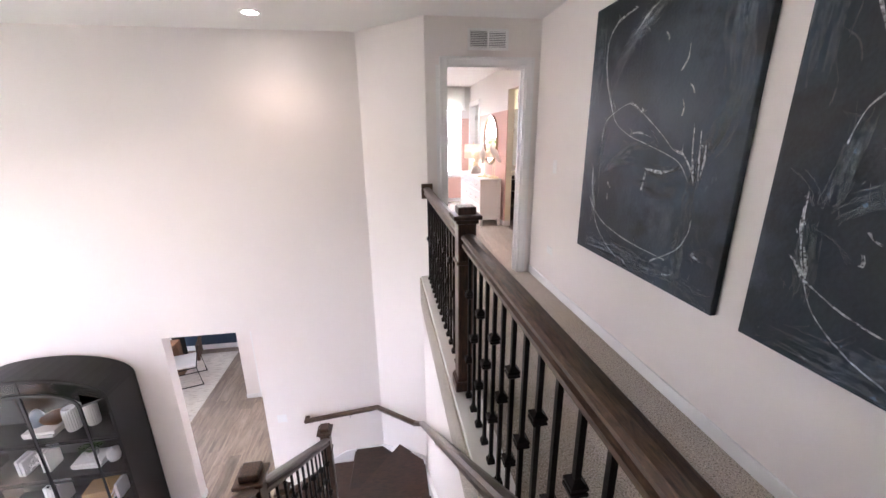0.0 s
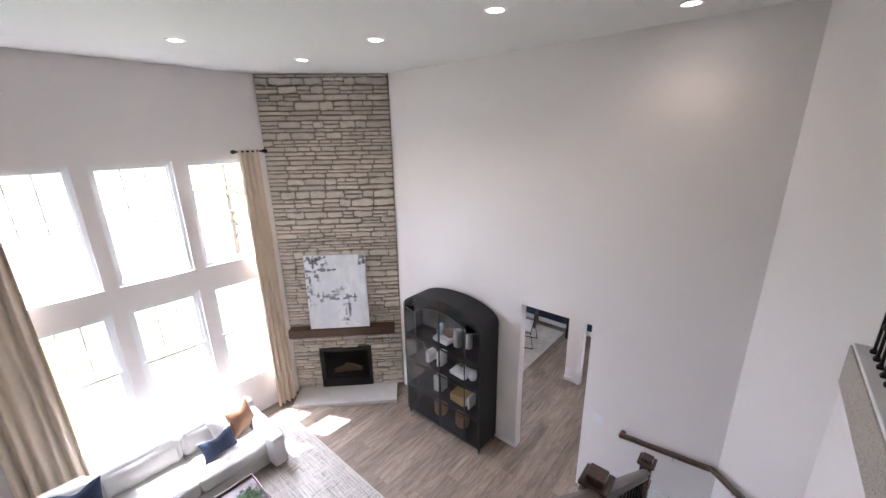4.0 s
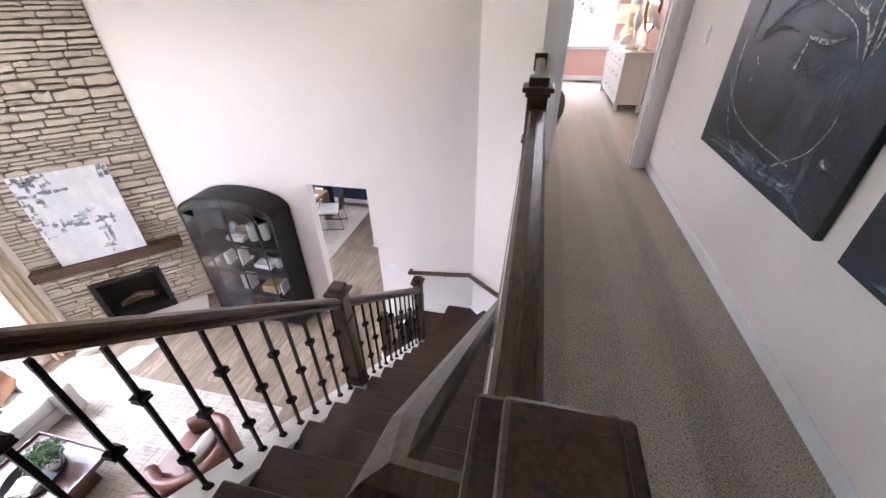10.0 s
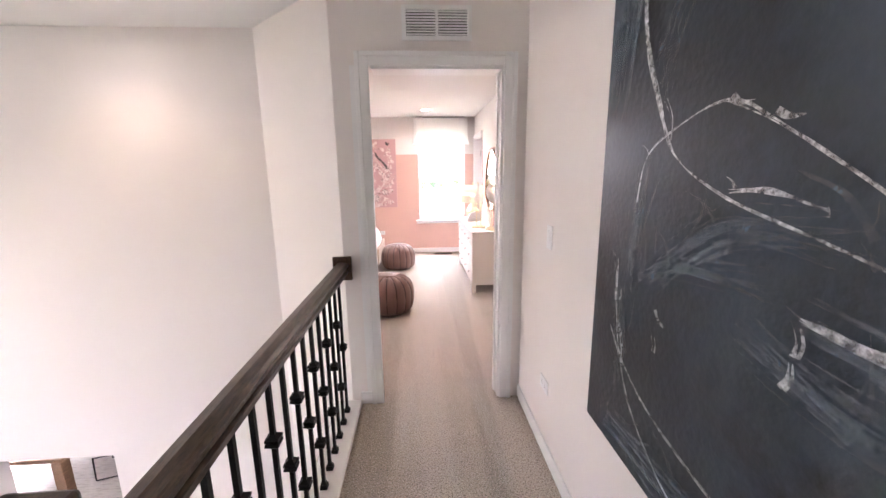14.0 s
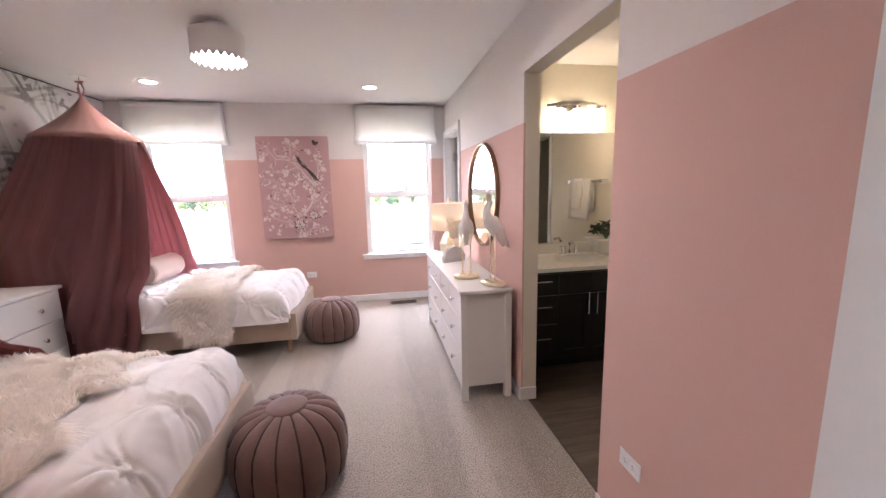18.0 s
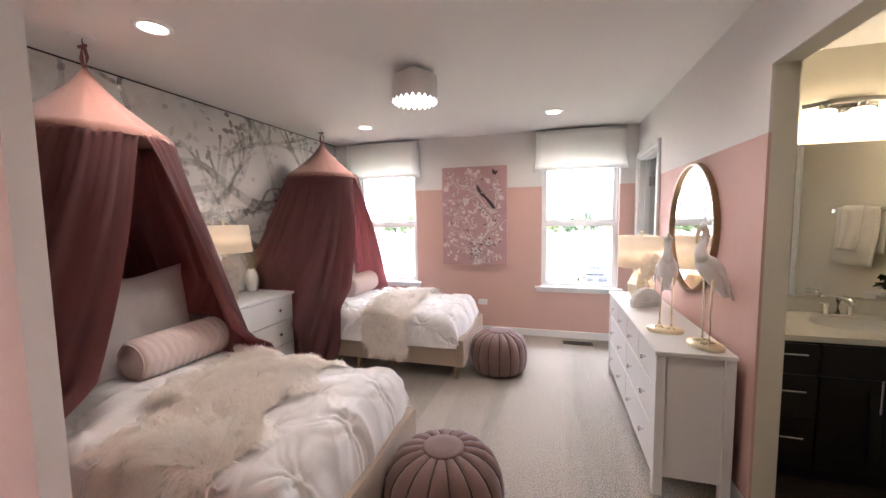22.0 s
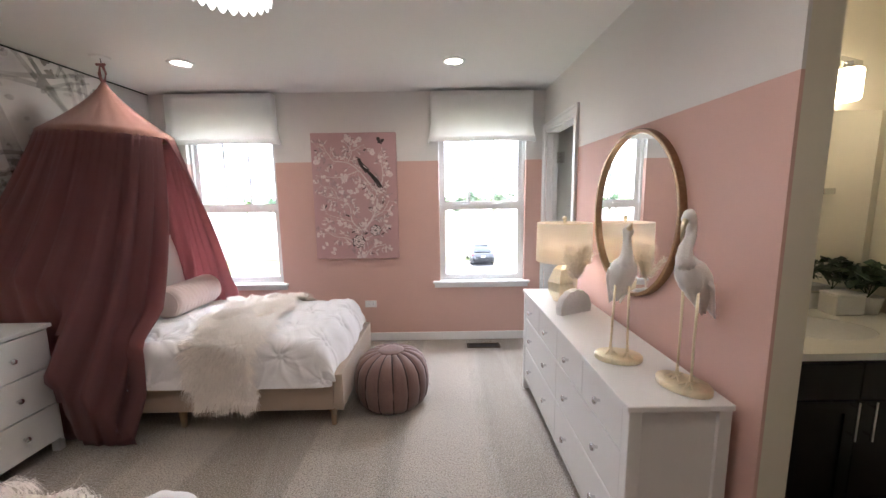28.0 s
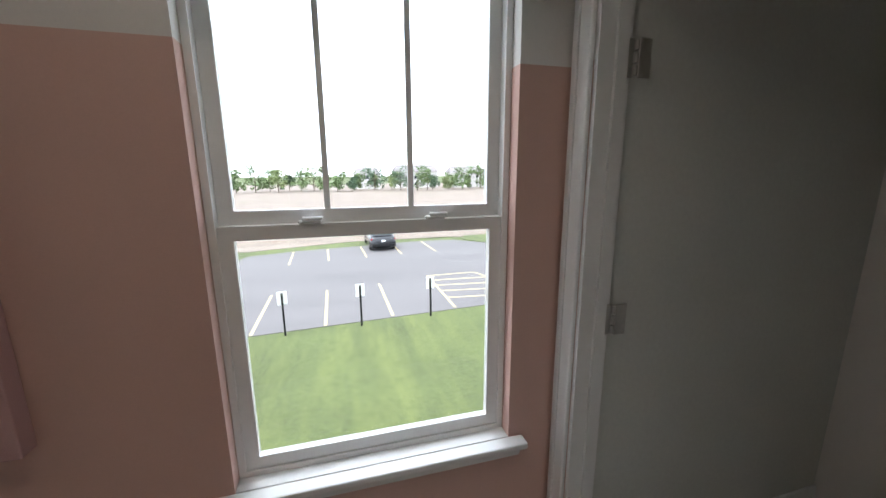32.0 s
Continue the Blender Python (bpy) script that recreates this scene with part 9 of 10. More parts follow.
for x0, x1, h in ((2.90, 3.05, 0.10),):
    bx = thing("tissue_box", "white ceramic box on the vanity counter", "box", ((x0 + x1) / 2, 6.60, VT + 0.001))
    part("body", B(-0.075, 0.075, -0.05, 0.05, 0, h, 0.006, 2), CERAMIC, bx)
    part("lid", B(-0.077, 0.077, -0.052, 0.052, h + 0.0005, h + 0.014, 0.004), CERAMIC, bx)
TOWEL = mat("white_terry_towel", (0.78, 0.75, 0.69), 0.95, var=0.06, vscale=12, bump=0.7, bscale=220, sheen=0.4)


def towel_bar(y0, y1, z, x):
    th = thing("towel_bar", "chrome towel bar on the bathroom wall", "towel bar", (x, (y0 + y1) / 2, z))
    h = (y1 - y0) / 2
    part("bar", B(-0.072, -0.056, -h, h, -0.008, 0.008, 0.002), CHROME, th)
    for s in (-1, 1):
        part("bracket", B(-0.075, -0.001, s * h - 0.018, s * h + 0.018, -0.018, 0.018, 0.003), CHROME, th)

    def hang(yc, w, front, back, off, label):
        tw = thing("towel", label, "towel", (x - 0.064, yc, z), "bath towels")
        bm = bmesh.new()
        prof = [(0.02 + off, -back + back * i / 8) for i in range(9)] + [((0.02 + off) * math.cos(a * math.pi / 8), 0.004 + (0.02 + off) * math.sin(a * math.pi / 8)) for a in range(1, 8)] + [(-0.02 - off, -front * i / 10) for i in range(11)]
        rows = []
        for k, (dx, dz) in enumerate(prof):
            rows.append([bm.verts.new((dx * 1.0 + (0.006 * math.sin(i * 1.1 + k * 0.25) if k > 16 else 0) - (0.0 if k < 17 else 0.012 * (-dz / front)), -w / 2 + w * i / 10 + 0.01 * math.sin(k * 0.4), dz)) for i in range(11)])
        for p, q in zip(rows, rows[1:]):
            for i in range(10):
                bm.faces.new((p[i], p[i + 1], q[i + 1], q[i]))
        o = part("cloth", bm, TOWEL, tw, smooth=True)
        o.modifiers.new("thickness", "SOLIDIFY").thickness = 0.010
    hang(y0 + 0.25, 0.40, 0.40, 0.30, 0.002, "white terry bath towel folded over the bar")
    hang(y0 + 0.22, 0.20, 0.30, 0.20, 0.016, "white terry hand towel folded over the bath towel")


towel_bar(5.84, 6.45, 1.447, 3.20)

# ---- outside ----
GW, GZ = -3.37, -4.37   # ground west and north of the house
ASPH = mat("worn_grey_asphalt", (0.128, 0.12, 0.12), 0.9, var=0.18, vscale=0.25, bump=0.4, bscale=12, stretch=(0.4, 1.6, 1))
DIRT = mat("pale_bare_soil", (0.20, 0.166, 0.135), 0.95, var=0.3, vscale=0.35, bump=0.9, bscale=3.5)
YELLOW = mat("faded_yellow_road_paint", (0.46, 0.37, 0.20), 0.8, var=0.3, vscale=8)
paint_layers(GRASS, [((0.105, 0.125, 0.035), 0.5, 0.42, 0.66, (3.2, 0.35, 1), 2.0), ((0.062, 0.080, 0.020), 3.3, 0.52, 0.70, (1, 1, 1), 5.0), ((0.12, 0.13, 0.055), 4.5, 0.62, 0.76, (1, 1, 1), 9.0)])
paint_layers(DIRT, [((0.198, 0.15, 0.114), 0.35, 0.52, 0.66, (1, 3, 1), 2.0), ((0.132, 0.138, 0.072), 0.25, 0.60, 0.70, (0.5, 2, 1), 6.0)])


def sheet(name, poly, z, material, label, cat, thick=0.05):
    return setting(name, prism(poly, z - thick, z), material, label, cat)


lot = [(-3.38, 21.49), (7.28, 22.27), (28.69, 23.81), (28.69, 35.87), (15.5, 34.2), (10.68, 38.4), (7.9, 38.64), (2.77, 37.92), (-2.2, 37.19), (-5.15, 36.29), (-6.51, 32.73), (-36.41, 31.04), (-36.41, 18.99)]
sheet("road", lot, GZ + 0.02, ASPH, "grey asphalt parking lot with faded yellow lines", "parking lot")
LINES = [((-2.18, 21.64), (-2.17, 26.41)), ((0.45, 21.82), (0.42, 26.47)), ((3.13, 22.12), (3.07, 26.89)), ((5.91, 22.34), (5.89, 27.67)), ((-2.09, 32.76), (-2.2, 36.95)), ((0.39, 33.33), (0.23, 37.43)), ((2.94, 33.58), (2.76, 37.67)), ((5.48, 33.94), (5.33, 38.04)), ((8.1, 34.18), (7.9, 38.4)), ((5.89, 27.67), (8.76, 27.67)), ((8.76, 27.67), (10.13, 22.84)), ((5.89, 26.7), (9.04, 26.46)), ((5.89, 25.74), (9.28, 25.38)), ((5.89, 24.77), (9.52, 24.29)), ((5.89, 23.69), (9.76, 23.21))]
RP = tagged(new("road_marking"), "faded yellow painted parking lines", "road marking", "", "structure")
for (xa, ya_), (xb, yb_) in LINES:
    d = Vector((xb - xa, yb_ - ya_, 0))
    bm = B(-0.06, 0.06, 0, d.length, 0, 0.004)
    o = part("line", bm, YELLOW, RP)
    o.matrix_basis = Matrix.Translation((xa, ya_, GZ + 0.0205)) @ Matrix.Rotation(math.atan2(d.y, d.x) - math.pi / 2, 4, "Z")
# bare field rising to the trees
bm = bmesh.new()
grid = []
for j in range(41):
    y = 39.6 + 170 * (j / 40) ** 1.6
    row = []
    for i in range(61):
        x = -170 + 340 * i / 60
        rise = 0.0
        row.append(bm.verts.new((x + 0 * y, y + 3.0 * noise.noise(Vector((x * 0.08, 0, 0))) * (j == 0), GZ + 0.03 + rise + (0.25 + 0.3 * noise.noise(Vector((x * 0.12, y * 0.16, 0))) if 1 < j < 30 else 0))))
    grid.append(row)
for j in range(40):
    for i in range(60):
        bm.faces.new((grid[j][i], grid[j][i + 1], grid[j + 1][i + 1], grid[j + 1][i]))
ext = bmesh.ops.extrude_face_region(bm, geom=bm.faces[:])
for v in ext["geom"]:
    if isinstance(v, bmesh.types.BMVert):
        v.co.z = GZ - 0.05
bmesh.ops.recalc_face_normals(bm, faces=bm.faces)
setting("ground_field", bm, DIRT, "pale bare soil field with sparse weeds", "field")
sheet("ground_west", [(-60, -40), (-60, 60), (-21, 9.5), (-19.6, 6.5), (-18.2, 3.2), (-18.7, 0.2), (-18.0, -5), (-20, -40)], GW + 0.03, DIRT, "pale bare soil beyond the lawn", "field")
sheet("ground_mulch", [(-13.3 + 0.9 * math.cos(a * 0.524), 4.35 + 0.75 * math.sin(a * 0.524)) for a in range(12)], GW + 0.03, mat("brown_mulch", (0.16, 0.10, 0.07), 0.95, var=0.4, vscale=6, bump=0.9, bscale=25), "ring of brown mulch in the lawn", "mulch")
# sign posts seen from behind
for x, y in ((-0.95, 21.34), (1.82, 21.49), (4.64, 21.7)):
    sp = thing("sign_post", "black steel sign post with a plain white plate", "sign", (x, y, GZ), "parking signs", rz=8)
    part("post", B(-0.035, 0.035, -0.03, 0.03, -0.1, 1.62, 0.006), BLACKM, sp)
    part("plate", B(-0.17, 0.17, 0.032, 0.038, 1.16, 1.68, 0.02, 2) if False else B(-0.17, 0.17, 0.032, 0.040, 1.18, 1.68, 0.003), TRIM, sp, "white sign plate")
    for zz in (1.3, 1.55):
        part("bolt", B(-0.012, 0.012, -0.036, -0.031, zz - 0.012, zz + 0.012), STEEL, sp)

# dark parked car, seen from its rear
CARP = mat("dark_grey_car_paint", (0.035, 0.036, 0.040), 0.25, 0.4, var=0.05, coat=0.6)
CARG = mat("tinted_car_glass", (0.02, 0.025, 0.03), 0.05, 0.0, var=0.0, coat=0.5)
TYRE = mat("black_rubber", (0.015, 0.015, 0.015), 0.8, var=0.2)
CAR = thing("parked_car", "dark grey crossover car parked in the lot", "car", (4.28, 37.73, GZ + 0.02), rz=2)


def car_loft(stations):
    """stations along y: (y, half width low, half width high, z low, z high)"""
    bm = bmesh.new()
    rows = []
    for y, wl, wh, zl, zh in stations:
        rows.append([bm.verts.new(p) for p in ((-wl, y, zl), (-wl * 1.03, y, (zl * 2 + zh) / 3), (-wh, y, zh - 0.05), (-wh * 0.9, y, zh), (wh * 0.9, y, zh), (wh, y, zh - 0.05), (wl * 1.03, y, (zl * 2 + zh) / 3), (wl, y, zl))])
    for p, q in zip(rows, rows[1:]):
        for i in range(8):
            bm.faces.new((p[i], p[(i + 1) % 8], q[(i + 1) % 8], q[i]))
    bm.faces.new(rows[0])
    bm.faces.new(rows[-1][::-1])
    bmesh.ops.recalc_face_normals(bm, faces=bm.faces)
    return bm


part("body", car_loft([(-2.35, 0.80, 0.78, 0.36, 0.95), (-2.2, 0.93, 0.90, 0.26, 1.06), (-1.5, 0.97, 0.93, 0.24, 1.06), (0.9, 0.97, 0.93, 0.24, 1.00), (1.9, 0.95, 0.90, 0.26, 0.90), (2.3, 0.80, 0.76, 0.32, 0.74)]), CARP, CAR, smooth=True)
part("greenhouse", car_loft([(-2.0, 0.80, 0.72, 1.055, 1.12), (-1.1, 0.84, 0.62, 1.055, 1.58), (0.1, 0.84, 0.62, 1.03, 1.62), (1.3, 0.80, 0.70, 0.98, 1.04)]), CARG, CAR, "tinted glass", True)
part("roof", car_loft([(-1.2, 0.62, 0.58, 1.55, 1.60), (-0.3, 0.64, 0.60, 1.58, 1.645), (0.4, 0.60, 0.56, 1.53, 1.575)]), CARP, CAR, smooth=True)
part("spoiler", B(-0.66, 0.66, -2.12, -1.95, 1.10, 1.14, 0.01), BLACKM, CAR)
part("bumper", B(-0.82, 0.82, -2.42, -2.34, 0.34, 0.56, 0.03, 2), BLACKM, CAR)
part("number_plate", B(-0.16, 0.16, -2.375, -2.355, 0.72, 0.85, 0.004), TRIM, CAR)
for s in (-1, 1):
    part("tail_light", B(s * 0.82 - 0.15, s * 0.82 + 0.10, -2.30, -2.20, 0.84, 0.96, 0.02), mat("red_lens", (0.25, 0.01, 0.01), 0.2, coat=0.5), CAR, "red tail light")
    part("side_mirror", B(s * 1.02 - 0.08, s * 1.02 + 0.08, 0.78, 0.90, 1.0, 1.12, 0.03, 2), CARP, CAR)
    for y in (-1.45, 1.45):
        w = part("wheel", lathe([(0.20, -0.11), (0.35, -0.11), (0.365, -0.08), (0.365, 0.08), (0.35, 0.11), (0.20, 0.11)], 28, Matrix.Translation((s * 0.88, y, 0.366)) @ Matrix.Rotation(radians(90), 4, "Y")), TYRE, CAR)
        part("rim", lathe([(0, -0.09), (0.21, -0.10), (0.21, 0.10), (0, 0.09)], 18, Matrix.Translation((s * 0.88, y, 0.366)) @ Matrix.Rotation(radians(90), 4, "Y")), STEEL, w)

# trees
BARKM = mat("grey_brown_bark", (0.13, 0.10, 0.075), 0.95, var=0.3, vscale=6, bump=0.8, bscale=30)
FOL = [mat("summer_foliage", (0.13, 0.19, 0.07), 0.7, var=0.4, vscale=0.8, island=0.3), mat("pale_foliage", (0.20, 0.25, 0.10), 0.7, var=0.4, vscale=0.8, island=0.3), mat("blue_green_foliage", (0.09, 0.145, 0.08), 0.7, var=0.4, vscale=0.8, island=0.3)]


def tree(x, y, z, h, r, seed, n, size, m, label, trunk=0.25):
    th = thing("tree", label, "tree", (x, y, z), "trees")
    rnd = random.Random(seed)
    tb = bmesh.new()
    cyl(tb, 0.022 * h, 0.008 * h, -0.3, h * 0.8, 8)
    for k in range(7):
        a, zz = k * 2.4, h * (trunk + 0.07 * k)
        cyl(tb, 0.008 * h, 0.002 * h, 0, r * rnd.uniform(0.6, 0.95), 6, Matrix.Translation((0, 0, zz)) @ Euler((0, radians(rnd.uniform(40, 65)), a)).to_matrix().to_4x4())
    part("trunk", tb, BARKM, th)
    verts, faces = [], []
    blobs = [(Vector((rnd.gauss(0, r * 0.42), rnd.gauss(0, r * 0.42), h * (trunk + (1 - trunk) * rnd.uniform(0.12, 0.9)))), r * rnd.uniform(0.28, 0.5)) for _ in range(13)]
    for _ in range(n):
        c, br = rnd.choice(blobs)
        d = Vector((rnd.gauss(0, 1), rnd.gauss(0, 1), rnd.gauss(0, 0.8))).normalized()
        p = c + d * br * rnd.uniform(0.5, 1.05)
        q = Euler((rnd.uniform(-1.2, 1.2), rnd.uniform(-1.2, 1.2), rnd.uniform(0, 6.3))).to_matrix()
        s = size * rnd.uniform(0.6, 1.3)
        b = len(verts)
        verts += [p + q @ (Vector(cc) * s) for cc in ((-0.5, 0, 0), (-0.1, 0.3, 0.08), (0.5, 0, -0.08), (-0.1, -0.3, 0.08))]
        faces.append((b, b + 1, b + 2, b + 3))
    me = bpy.data.meshes.new("crown")
    me.from_pydata(verts, [], faces)
    me.materials.append(FOL[m])
    o = new("crown", me)
    o.parent = th


rnd = random.Random(21)
for k in range(46):
    x = -62 + 150 * k / 45 + rnd.uniform(-1.5, 1.5)
    h = rnd.uniform(4.5, 8.0) * (1.25 if k in (13, 25, 33, 34, 35, 38) else 1.0)
    tree(x, 126 + rnd.uniform(-4, 8), GZ + 0.2, h, h * rnd.uniform(0.38, 0.5), k, 420, 0.75, rnd.choice((0, 0, 1, 2)), "far leafy tree along the edge of the field", 0.1)
tree(-17.8, 6.2, GW + 0.02, 5.2, 1.35, 77, 1500, 0.16, 1, "young slender tree at the edge of the lawn", 0.12)
tree(20.5, 50.0, GZ + 0.1, 3.6, 1.0, 78, 600, 0.2, 1, "young staked tree on the grass", 0.35)
sheet("ground_verge", [(11.6, 38.2), (13.2, 36.0), (16.0, 34.6), (40, 36), (40, 47), (17.5, 45.5), (12.4, 40.5)], GZ + 0.055, GRASS, "strip of mown grass beside the lot", "lawn")
# houses far behind the trees
SIDING = mat("pale_siding", (0.62, 0.60, 0.58), 0.8, var=0.05)
ROOFM = mat("grey_shingle", (0.22, 0.20, 0.20), 0.9, var=0.15)
for x, w, hh in ((12, 9, 5.0), (30, 16, 6.0), (50, 14, 5.5), (68, 12, 5.5)):
    ho = thing("house", "pale house with a grey gabled roof beyond the field", "house", (x, 150, GZ), "far houses")
    part("wall", B(-w / 2, w / 2, -4, 4, 0, hh), SIDING, ho)
    rf = bmesh.new()
    vs = [rf.verts.new(p) for p in ((-w / 2 - 0.4, -4.5, hh), (w / 2 + 0.4, -4.5, hh), (w / 2 + 0.4, 4.5, hh), (-w / 2 - 0.4, 4.5, hh), (-w / 2 + 1, 0, hh + 2.6), (w / 2 - 1, 0, hh + 2.6))]
    for q in ((0, 1, 5, 4), (2, 3, 4, 5), (0, 4, 3), (1, 2, 5), (3, 2, 1, 0)):
        rf.faces.new([vs[i] for i in q])
    part("roof", rf, ROOFM, ho)
    for k in range(int(w // 3)):
        for zz in (0.9, 3.4):
            wi = part("window", B(-w / 2 + 1 + k * 3, -w / 2 + 2.1 + k * 3, -4.06, -4.001, zz, zz + 1.3), TRIM, ho)
            part("pane", B(-w / 2 + 1.1 + k * 3, -w / 2 + 2.0 + k * 3, -4.075, -4.061, zz + 0.1, zz + 1.2), CARG, wi)
# garden step with railing outside the glazed door
PORCH = thing("garden_stoop", "concrete stoop outside the garden door", "steps", (0, 0, 0))
CONCRETE = mat("pale_concrete", (0.36, 0.345, 0.32), 0.9, var=0.12, vscale=3, bump=0.3, bscale=50)
part("slab", B(-7.66, WX - 0.16, -2.45, -1.0, GW - 0.02, FL - 0.07, 0.01), CONCRETE, PORCH)
part("step", B(-7.98, -7.67, -2.45, -1.0, GW - 0.02, GW + 0.10, 0.01), CONCRETE, PORCH)
RLG = thing("stoop_railing", "grey metal railing round the corner of the garden stoop", "railing", (0, 0, 0))
RAILGREY = mat("grey_painted_metal", (0.20, 0.21, 0.20), 0.5, 0.2, var=0.1)
zt_ = FL - 0.07
for xx, yy in ((-7.60, -2.13), (-7.60, -2.37), (-6.80, -2.37)):
    part("post", B(xx - 0.02, xx + 0.02, yy - 0.02, yy + 0.02, zt_, zt_ + 0.84, 0.003), RAILGREY, RLG)
for zz in (0.06, 0.82):
    part("rail", B(-7.615, -7.585, -2.349, -2.151, zt_ + zz, zt_ + zz + 0.03, 0.004), RAILGREY, RLG)
    part("rail", B(-7.579, -6.821, -2.385, -2.355, zt_ + zz, zt_ + zz + 0.03, 0.004), RAILGREY, RLG)
for q in range(4):
    part("baluster", B(-7.608, -7.592, -2.318 + q * 0.043, -2.302 + q * 0.043, zt_ + 0.09, zt_ + 0.82), RAILGREY, RLG)
for q in range(8):
    part("baluster", B(-7.508 + q * 0.085, -7.492 + q * 0.085, -2.378, -2.362, zt_ + 0.09, zt_ + 0.82), RAILGREY, RLG)
part("bottom_rail", B(-8.18, -7.02, -2.535, -2.51, zt_ + 0.09, zt_ + 0.115, 0.003), BLACKM, RLG)
for k in range(10):
    part("picket", B(-8.10 + k * 0.105, -8.085 + k * 0.105, -2.53, -2.515, zt_ + 0.11, zt_ + 0.92), BLACKM, RLG)

# ---- ledge stones of the chimney breast ----
STONE = mat("tan_ledge_stone", (0.56, 0.495, 0.40), 0.9, var=0.14, vscale=7, bump=0.7, bscale=38, island=0.13)
paint_layers(STONE, [((0.64, 0.59, 0.52), 3.0, 0.54, 0.68, (1, 1, 2.5), 1.0), ((0.42, 0.36, 0.285), 4.0, 0.60, 0.74, (1, 1, 2), 4.0)])
rnd = random.Random(31)


def stone_points(r):
    """Unit stone, x and z from -0.5 to 0.5, front at -y."""
    ring = []
    for x, z in ((-0.5, -0.3), (-0.46, -0.47), (-0.15, -0.5), (0.2, -0.5), (0.46, -0.48), (0.5, -0.25), (0.5, 0.28), (0.45, 0.48), (0.12, 0.5), (-0.22, 0.5), (-0.46, 0.47), (-0.5, 0.25)):
        ring.append((x + r.uniform(-0.022, 0.015) * (1 if x > 0 else -1), z + r.uniform(-0.17, 0.03) * (1 if z > 0 else -1)))
    vs = [(x, 0.0, z) for x, z in ring] + [(x * 0.995, -0.66 + r.uniform(-0.12, 0.1), z * 0.97) for x, z in ring] + [(x * 0.93, -0.92 + r.uniform(-0.25, 0.15), z * 0.80) for x, z in ring] + [(r.uniform(-0.2, 0.2), -1.0, r.uniform(-0.1, 0.1))]
    n = 12
    fs = []
    for k in (0, n):
        fs += [(k + i, k + (i + 1) % n, k + n + (i + 1) % n, k + n + i) for i in range(n)]
    fs += [(2 * n + i, 2 * n + (i + 1) % n, 3 * n) for i in range(n)]
    return vs, fs


KINDS = [stone_points(random.Random(100 + i)) for i in range(14)]
SM = []
for vs, fs in KINDS:
    me = bpy.data.meshes.new("stone")
    me.from_pydata(vs, [], fs)
    me.materials.append(STONE)
    SM.append(me)
cells = []
z = FL + 0.072
while z < CL - 0.02:
    h = rnd.choice((0.05, 0.065, 0.08, 0.10, 0.12, 0.145))
    h = min(h, CL - 0.004 - z)
    x = 0.0
    while x < LEN - 0.01:
        w = rnd.uniform(0.16, 0.50) if h < 0.09 else rnd.uniform(0.16, 0.40)
        if LEN - x - w < 0.12:
            w = LEN - x
        if h > 0.085 and rnd.random() < 0.45:
            f = rnd.uniform(0.38, 0.62)
            c = rnd.uniform(0.4, 0.6)
            cells.append((x, x + w, z, z + h * f))
            cells += [(x, x + w * c, z + h * f, z + h), (x + w * c, x + w, z + h * f, z + h)] if w > 0.32 else [(x, x + w, z + h * f, z + h)]
        else:
            cells.append((x, x + w, z, z + h))
        x += w
    z += h
keep = []
for x0, x1, z0, z1 in cells:
    if z1 > FBZ0 and z0 < FBZ1 + 0.01 and x1 > FBX0 and x0 < FBX1:
        if x0 < FBX0 - 0.06:
            keep.append((x0, FBX0 - 0.002, z0, z1))
        if x1 > FBX1 + 0.06:
            keep.append((FBX1 + 0.002, x1, z0, z1))
        if z1 > FBZ1 + 0.035 and z0 < FBZ1:
            keep.append((max(x0, FBX0), min(x1, FBX1), FBZ1 + 0.002, z1))
        continue
    keep.append((x0, x1, z0, z1))
keep.sort(key=lambda c: -c[2])
jv, jf = [], []
for k, (x0, x1, z0, z1) in enumerate(keep):
    g = 0.0042
    behind = z1 > -1.99 and z0 < -1.80 and x0 < 1.90
    d = 0.004 if behind else rnd.uniform(0.024, 0.058)
    m = Matrix.Translation(((x0 + x1) / 2, 0.001, (z0 + z1) / 2)) @ Matrix.Rotation(radians(rnd.uniform(-0.5, 0.5)), 4, "Y") @ Matrix.Diagonal((x1 - x0 - 2 * g, d, z1 - z0 - 2 * g, 1))
    i = rnd.randrange(14)
    if k < 300:
        o = new("stone", SM[i])
        o.parent = CH
        o.matrix_basis = m
    else:
        b = len(jv)
        jv += [m @ Vector(p) for p in KINDS[i][0]]
        jf += [tuple(b + q for q in f) for f in KINDS[i][1]]
me = bpy.data.meshes.new("lower_stones")
me.from_pydata(jv, [], jf)
me.materials.append(STONE)
o = new("lower_stonework", me)
o.parent = CH
tagged(o, "lower courses of tan ledge stone", "", "", "stuff")

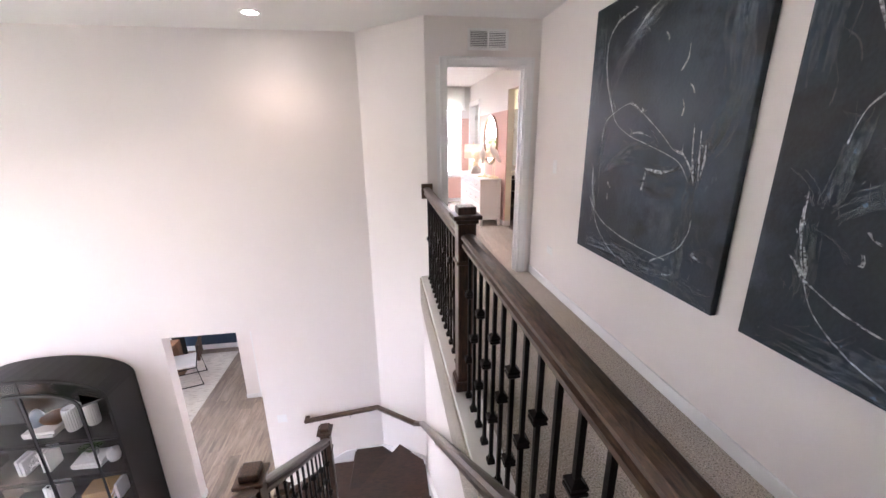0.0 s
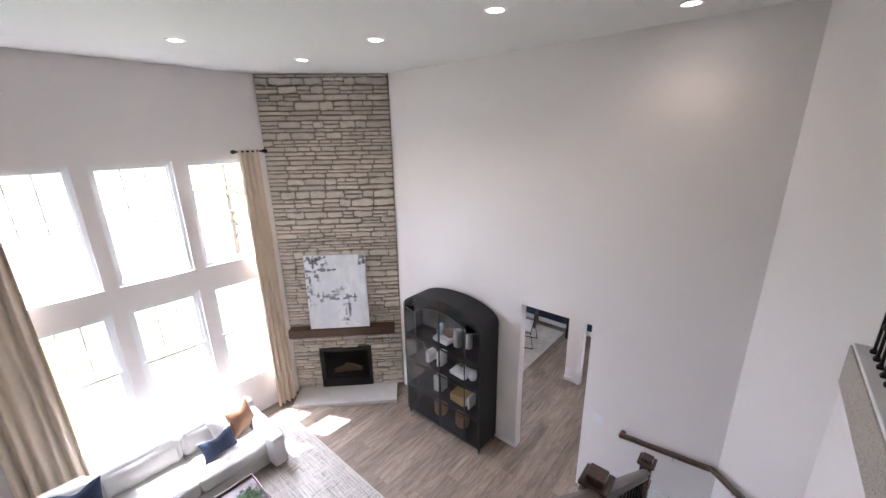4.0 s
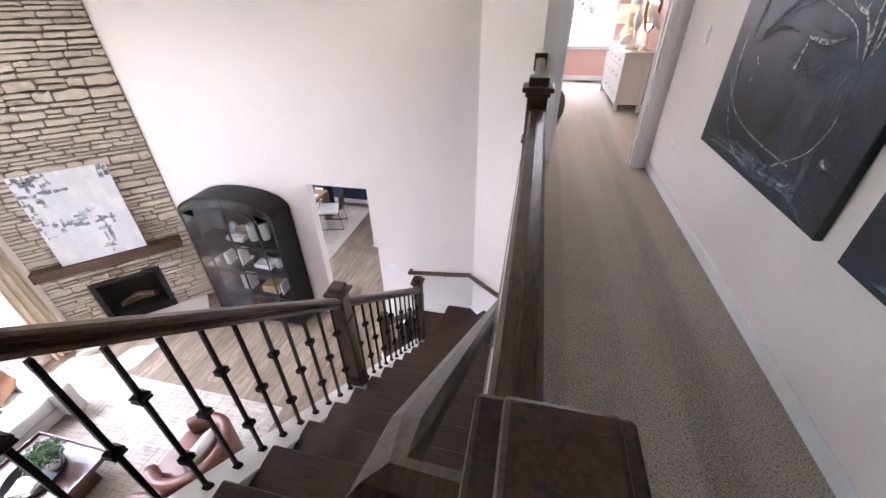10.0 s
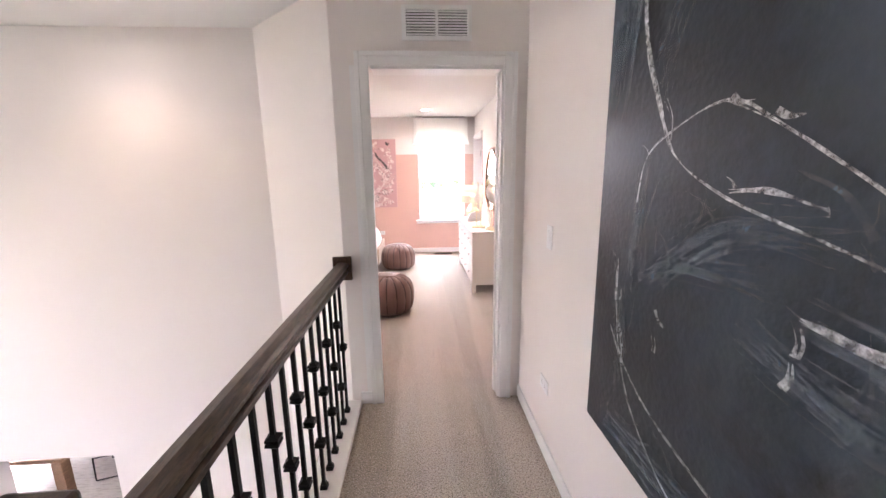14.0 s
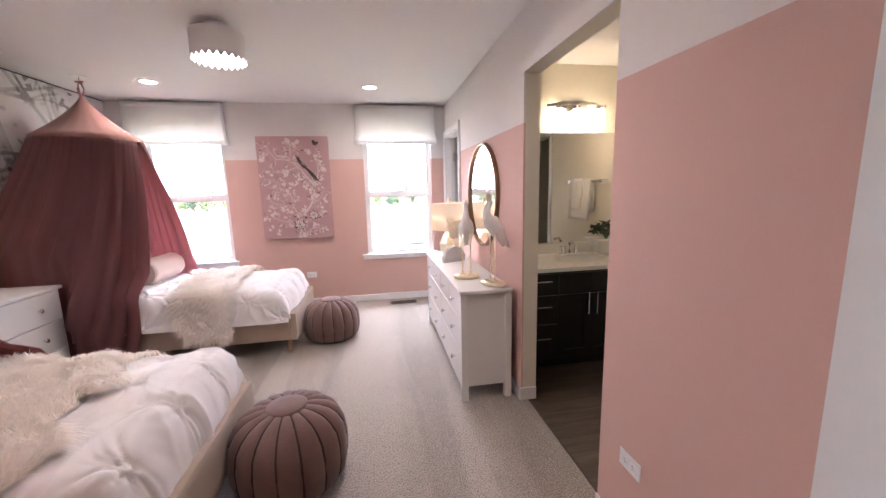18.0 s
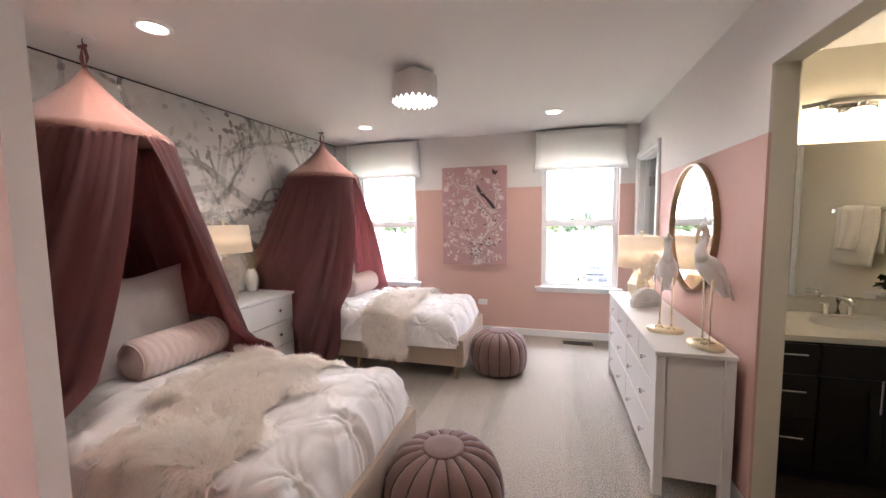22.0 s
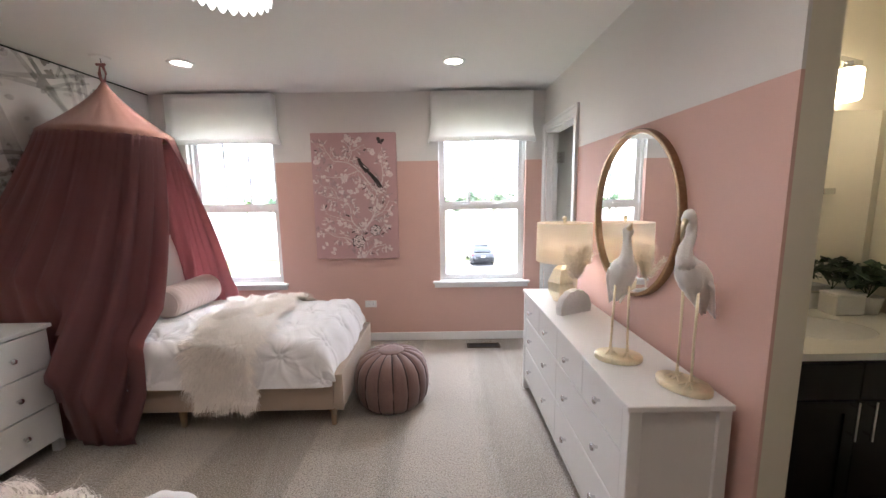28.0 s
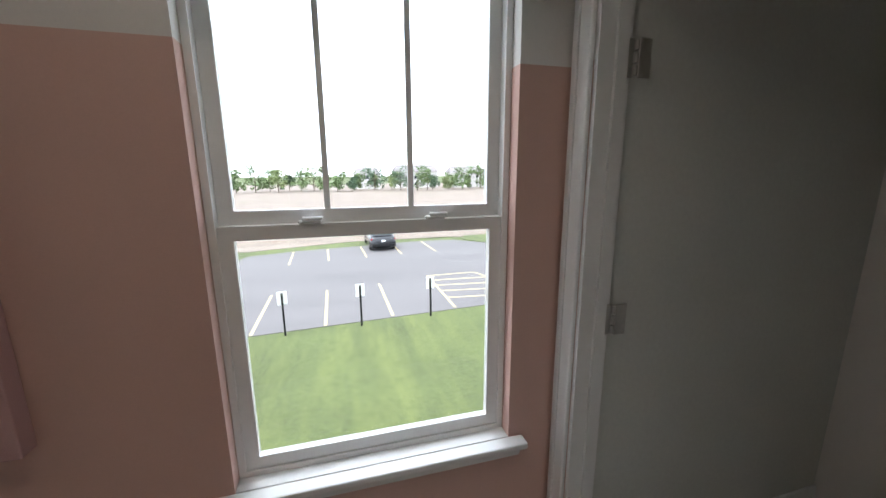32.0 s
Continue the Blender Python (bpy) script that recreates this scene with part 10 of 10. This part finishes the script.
# ---- floor planks of the lower storey ----
PF = tagged(new("floor_lower"), "grey-brown vinyl plank floor of the lower storey", "floor", "", "structure")
PM = bpy.data.meshes.new("plank")
bm = B(-0.0895, 0.0895, -0.5, 0.5, -0.0065, 0.0)
bm.to_mesh(PM)
bm.free()
PM.materials.append(PLANK)
rnd = random.Random(8)
near_p, far_p = [], []
x = WX + 0.09
while x < 1.0:
    y = -4.0 + rnd.uniform(-1.0, 0.0)
    while y < 8.36:
        a, b = max(y, -4.0), min(y + 1.22, 8.36)
        if b - a > 0.05:
            seen = -6.6 < x < -0.6 and b > -3.2 and a < 6.6 and not (-6.0 < x < -3.2 and a > -0.9 and b < 1.8)
            (near_p if seen else far_p).append((x, a, b))
        y += 1.22
    x += 0.18
rnd.shuffle(near_p)
near_p.sort(key=lambda q: abs(q[1] - 2.0) > 5)
far_p += near_p[300:]
for x, a, b in near_p[:300]:
    o = new("plank", PM)
    o.parent = PF
    o.matrix_basis = Matrix.Translation((x, (a + b) / 2, FL)) @ Matrix.Diagonal((1, b - a - 0.0012, 1, 1))
jv, jf = [], []
for x, a, b in far_p:
    k = len(jv)
    jv += [(x + sx_ * 0.0895, yy, zz) for zz in (FL - 0.0065, FL) for yy in (a + 0.0006, b - 0.0006) for sx_ in (-1, 1)]
    jf += [(k, k + 2, k + 3, k + 1), (k + 4, k + 5, k + 7, k + 6), (k, k + 1, k + 5, k + 4), (k + 2, k + 6, k + 7, k + 3), (k, k + 4, k + 6, k + 2), (k + 1, k + 3, k + 7, k + 5)]
me = bpy.data.meshes.new("far_planks")
me.from_pydata(jv, [], jf)
me.materials.append(PLANK)
o = new("far_planking", me)
o.parent = PF
tagged(o, "grey-brown vinyl planking", "", "", "stuff")
# bathroom planks
BFL = bpy.data.objects["floor_bathroom"]
BM_ = bpy.data.meshes.new("plank")
bm = B(-0.5, 0.5, -0.0745, 0.0745, -0.003, 0.0)
bm.to_mesh(BM_)
bm.free()
BM_.materials.append(BATHFLOOR)
y = 3.68
while y < 6.68:
    x = BX + 0.106 - rnd.uniform(0, 0.9)
    while x < 3.18:
        a, b = max(x, BX + 0.06 if BATH[0] < y < BATH[1] else BX + 0.106), min(x + 1.22, 3.195)
        if b - a > 0.03:
            o = new("plank", BM_)
            o.parent = BFL
            o.matrix_basis = Matrix.Translation(((a + b) / 2, y, 0.0)) @ Matrix.Diagonal((b - a - 0.001, 1, 1, 1))
        x += 1.22
    y += 0.15
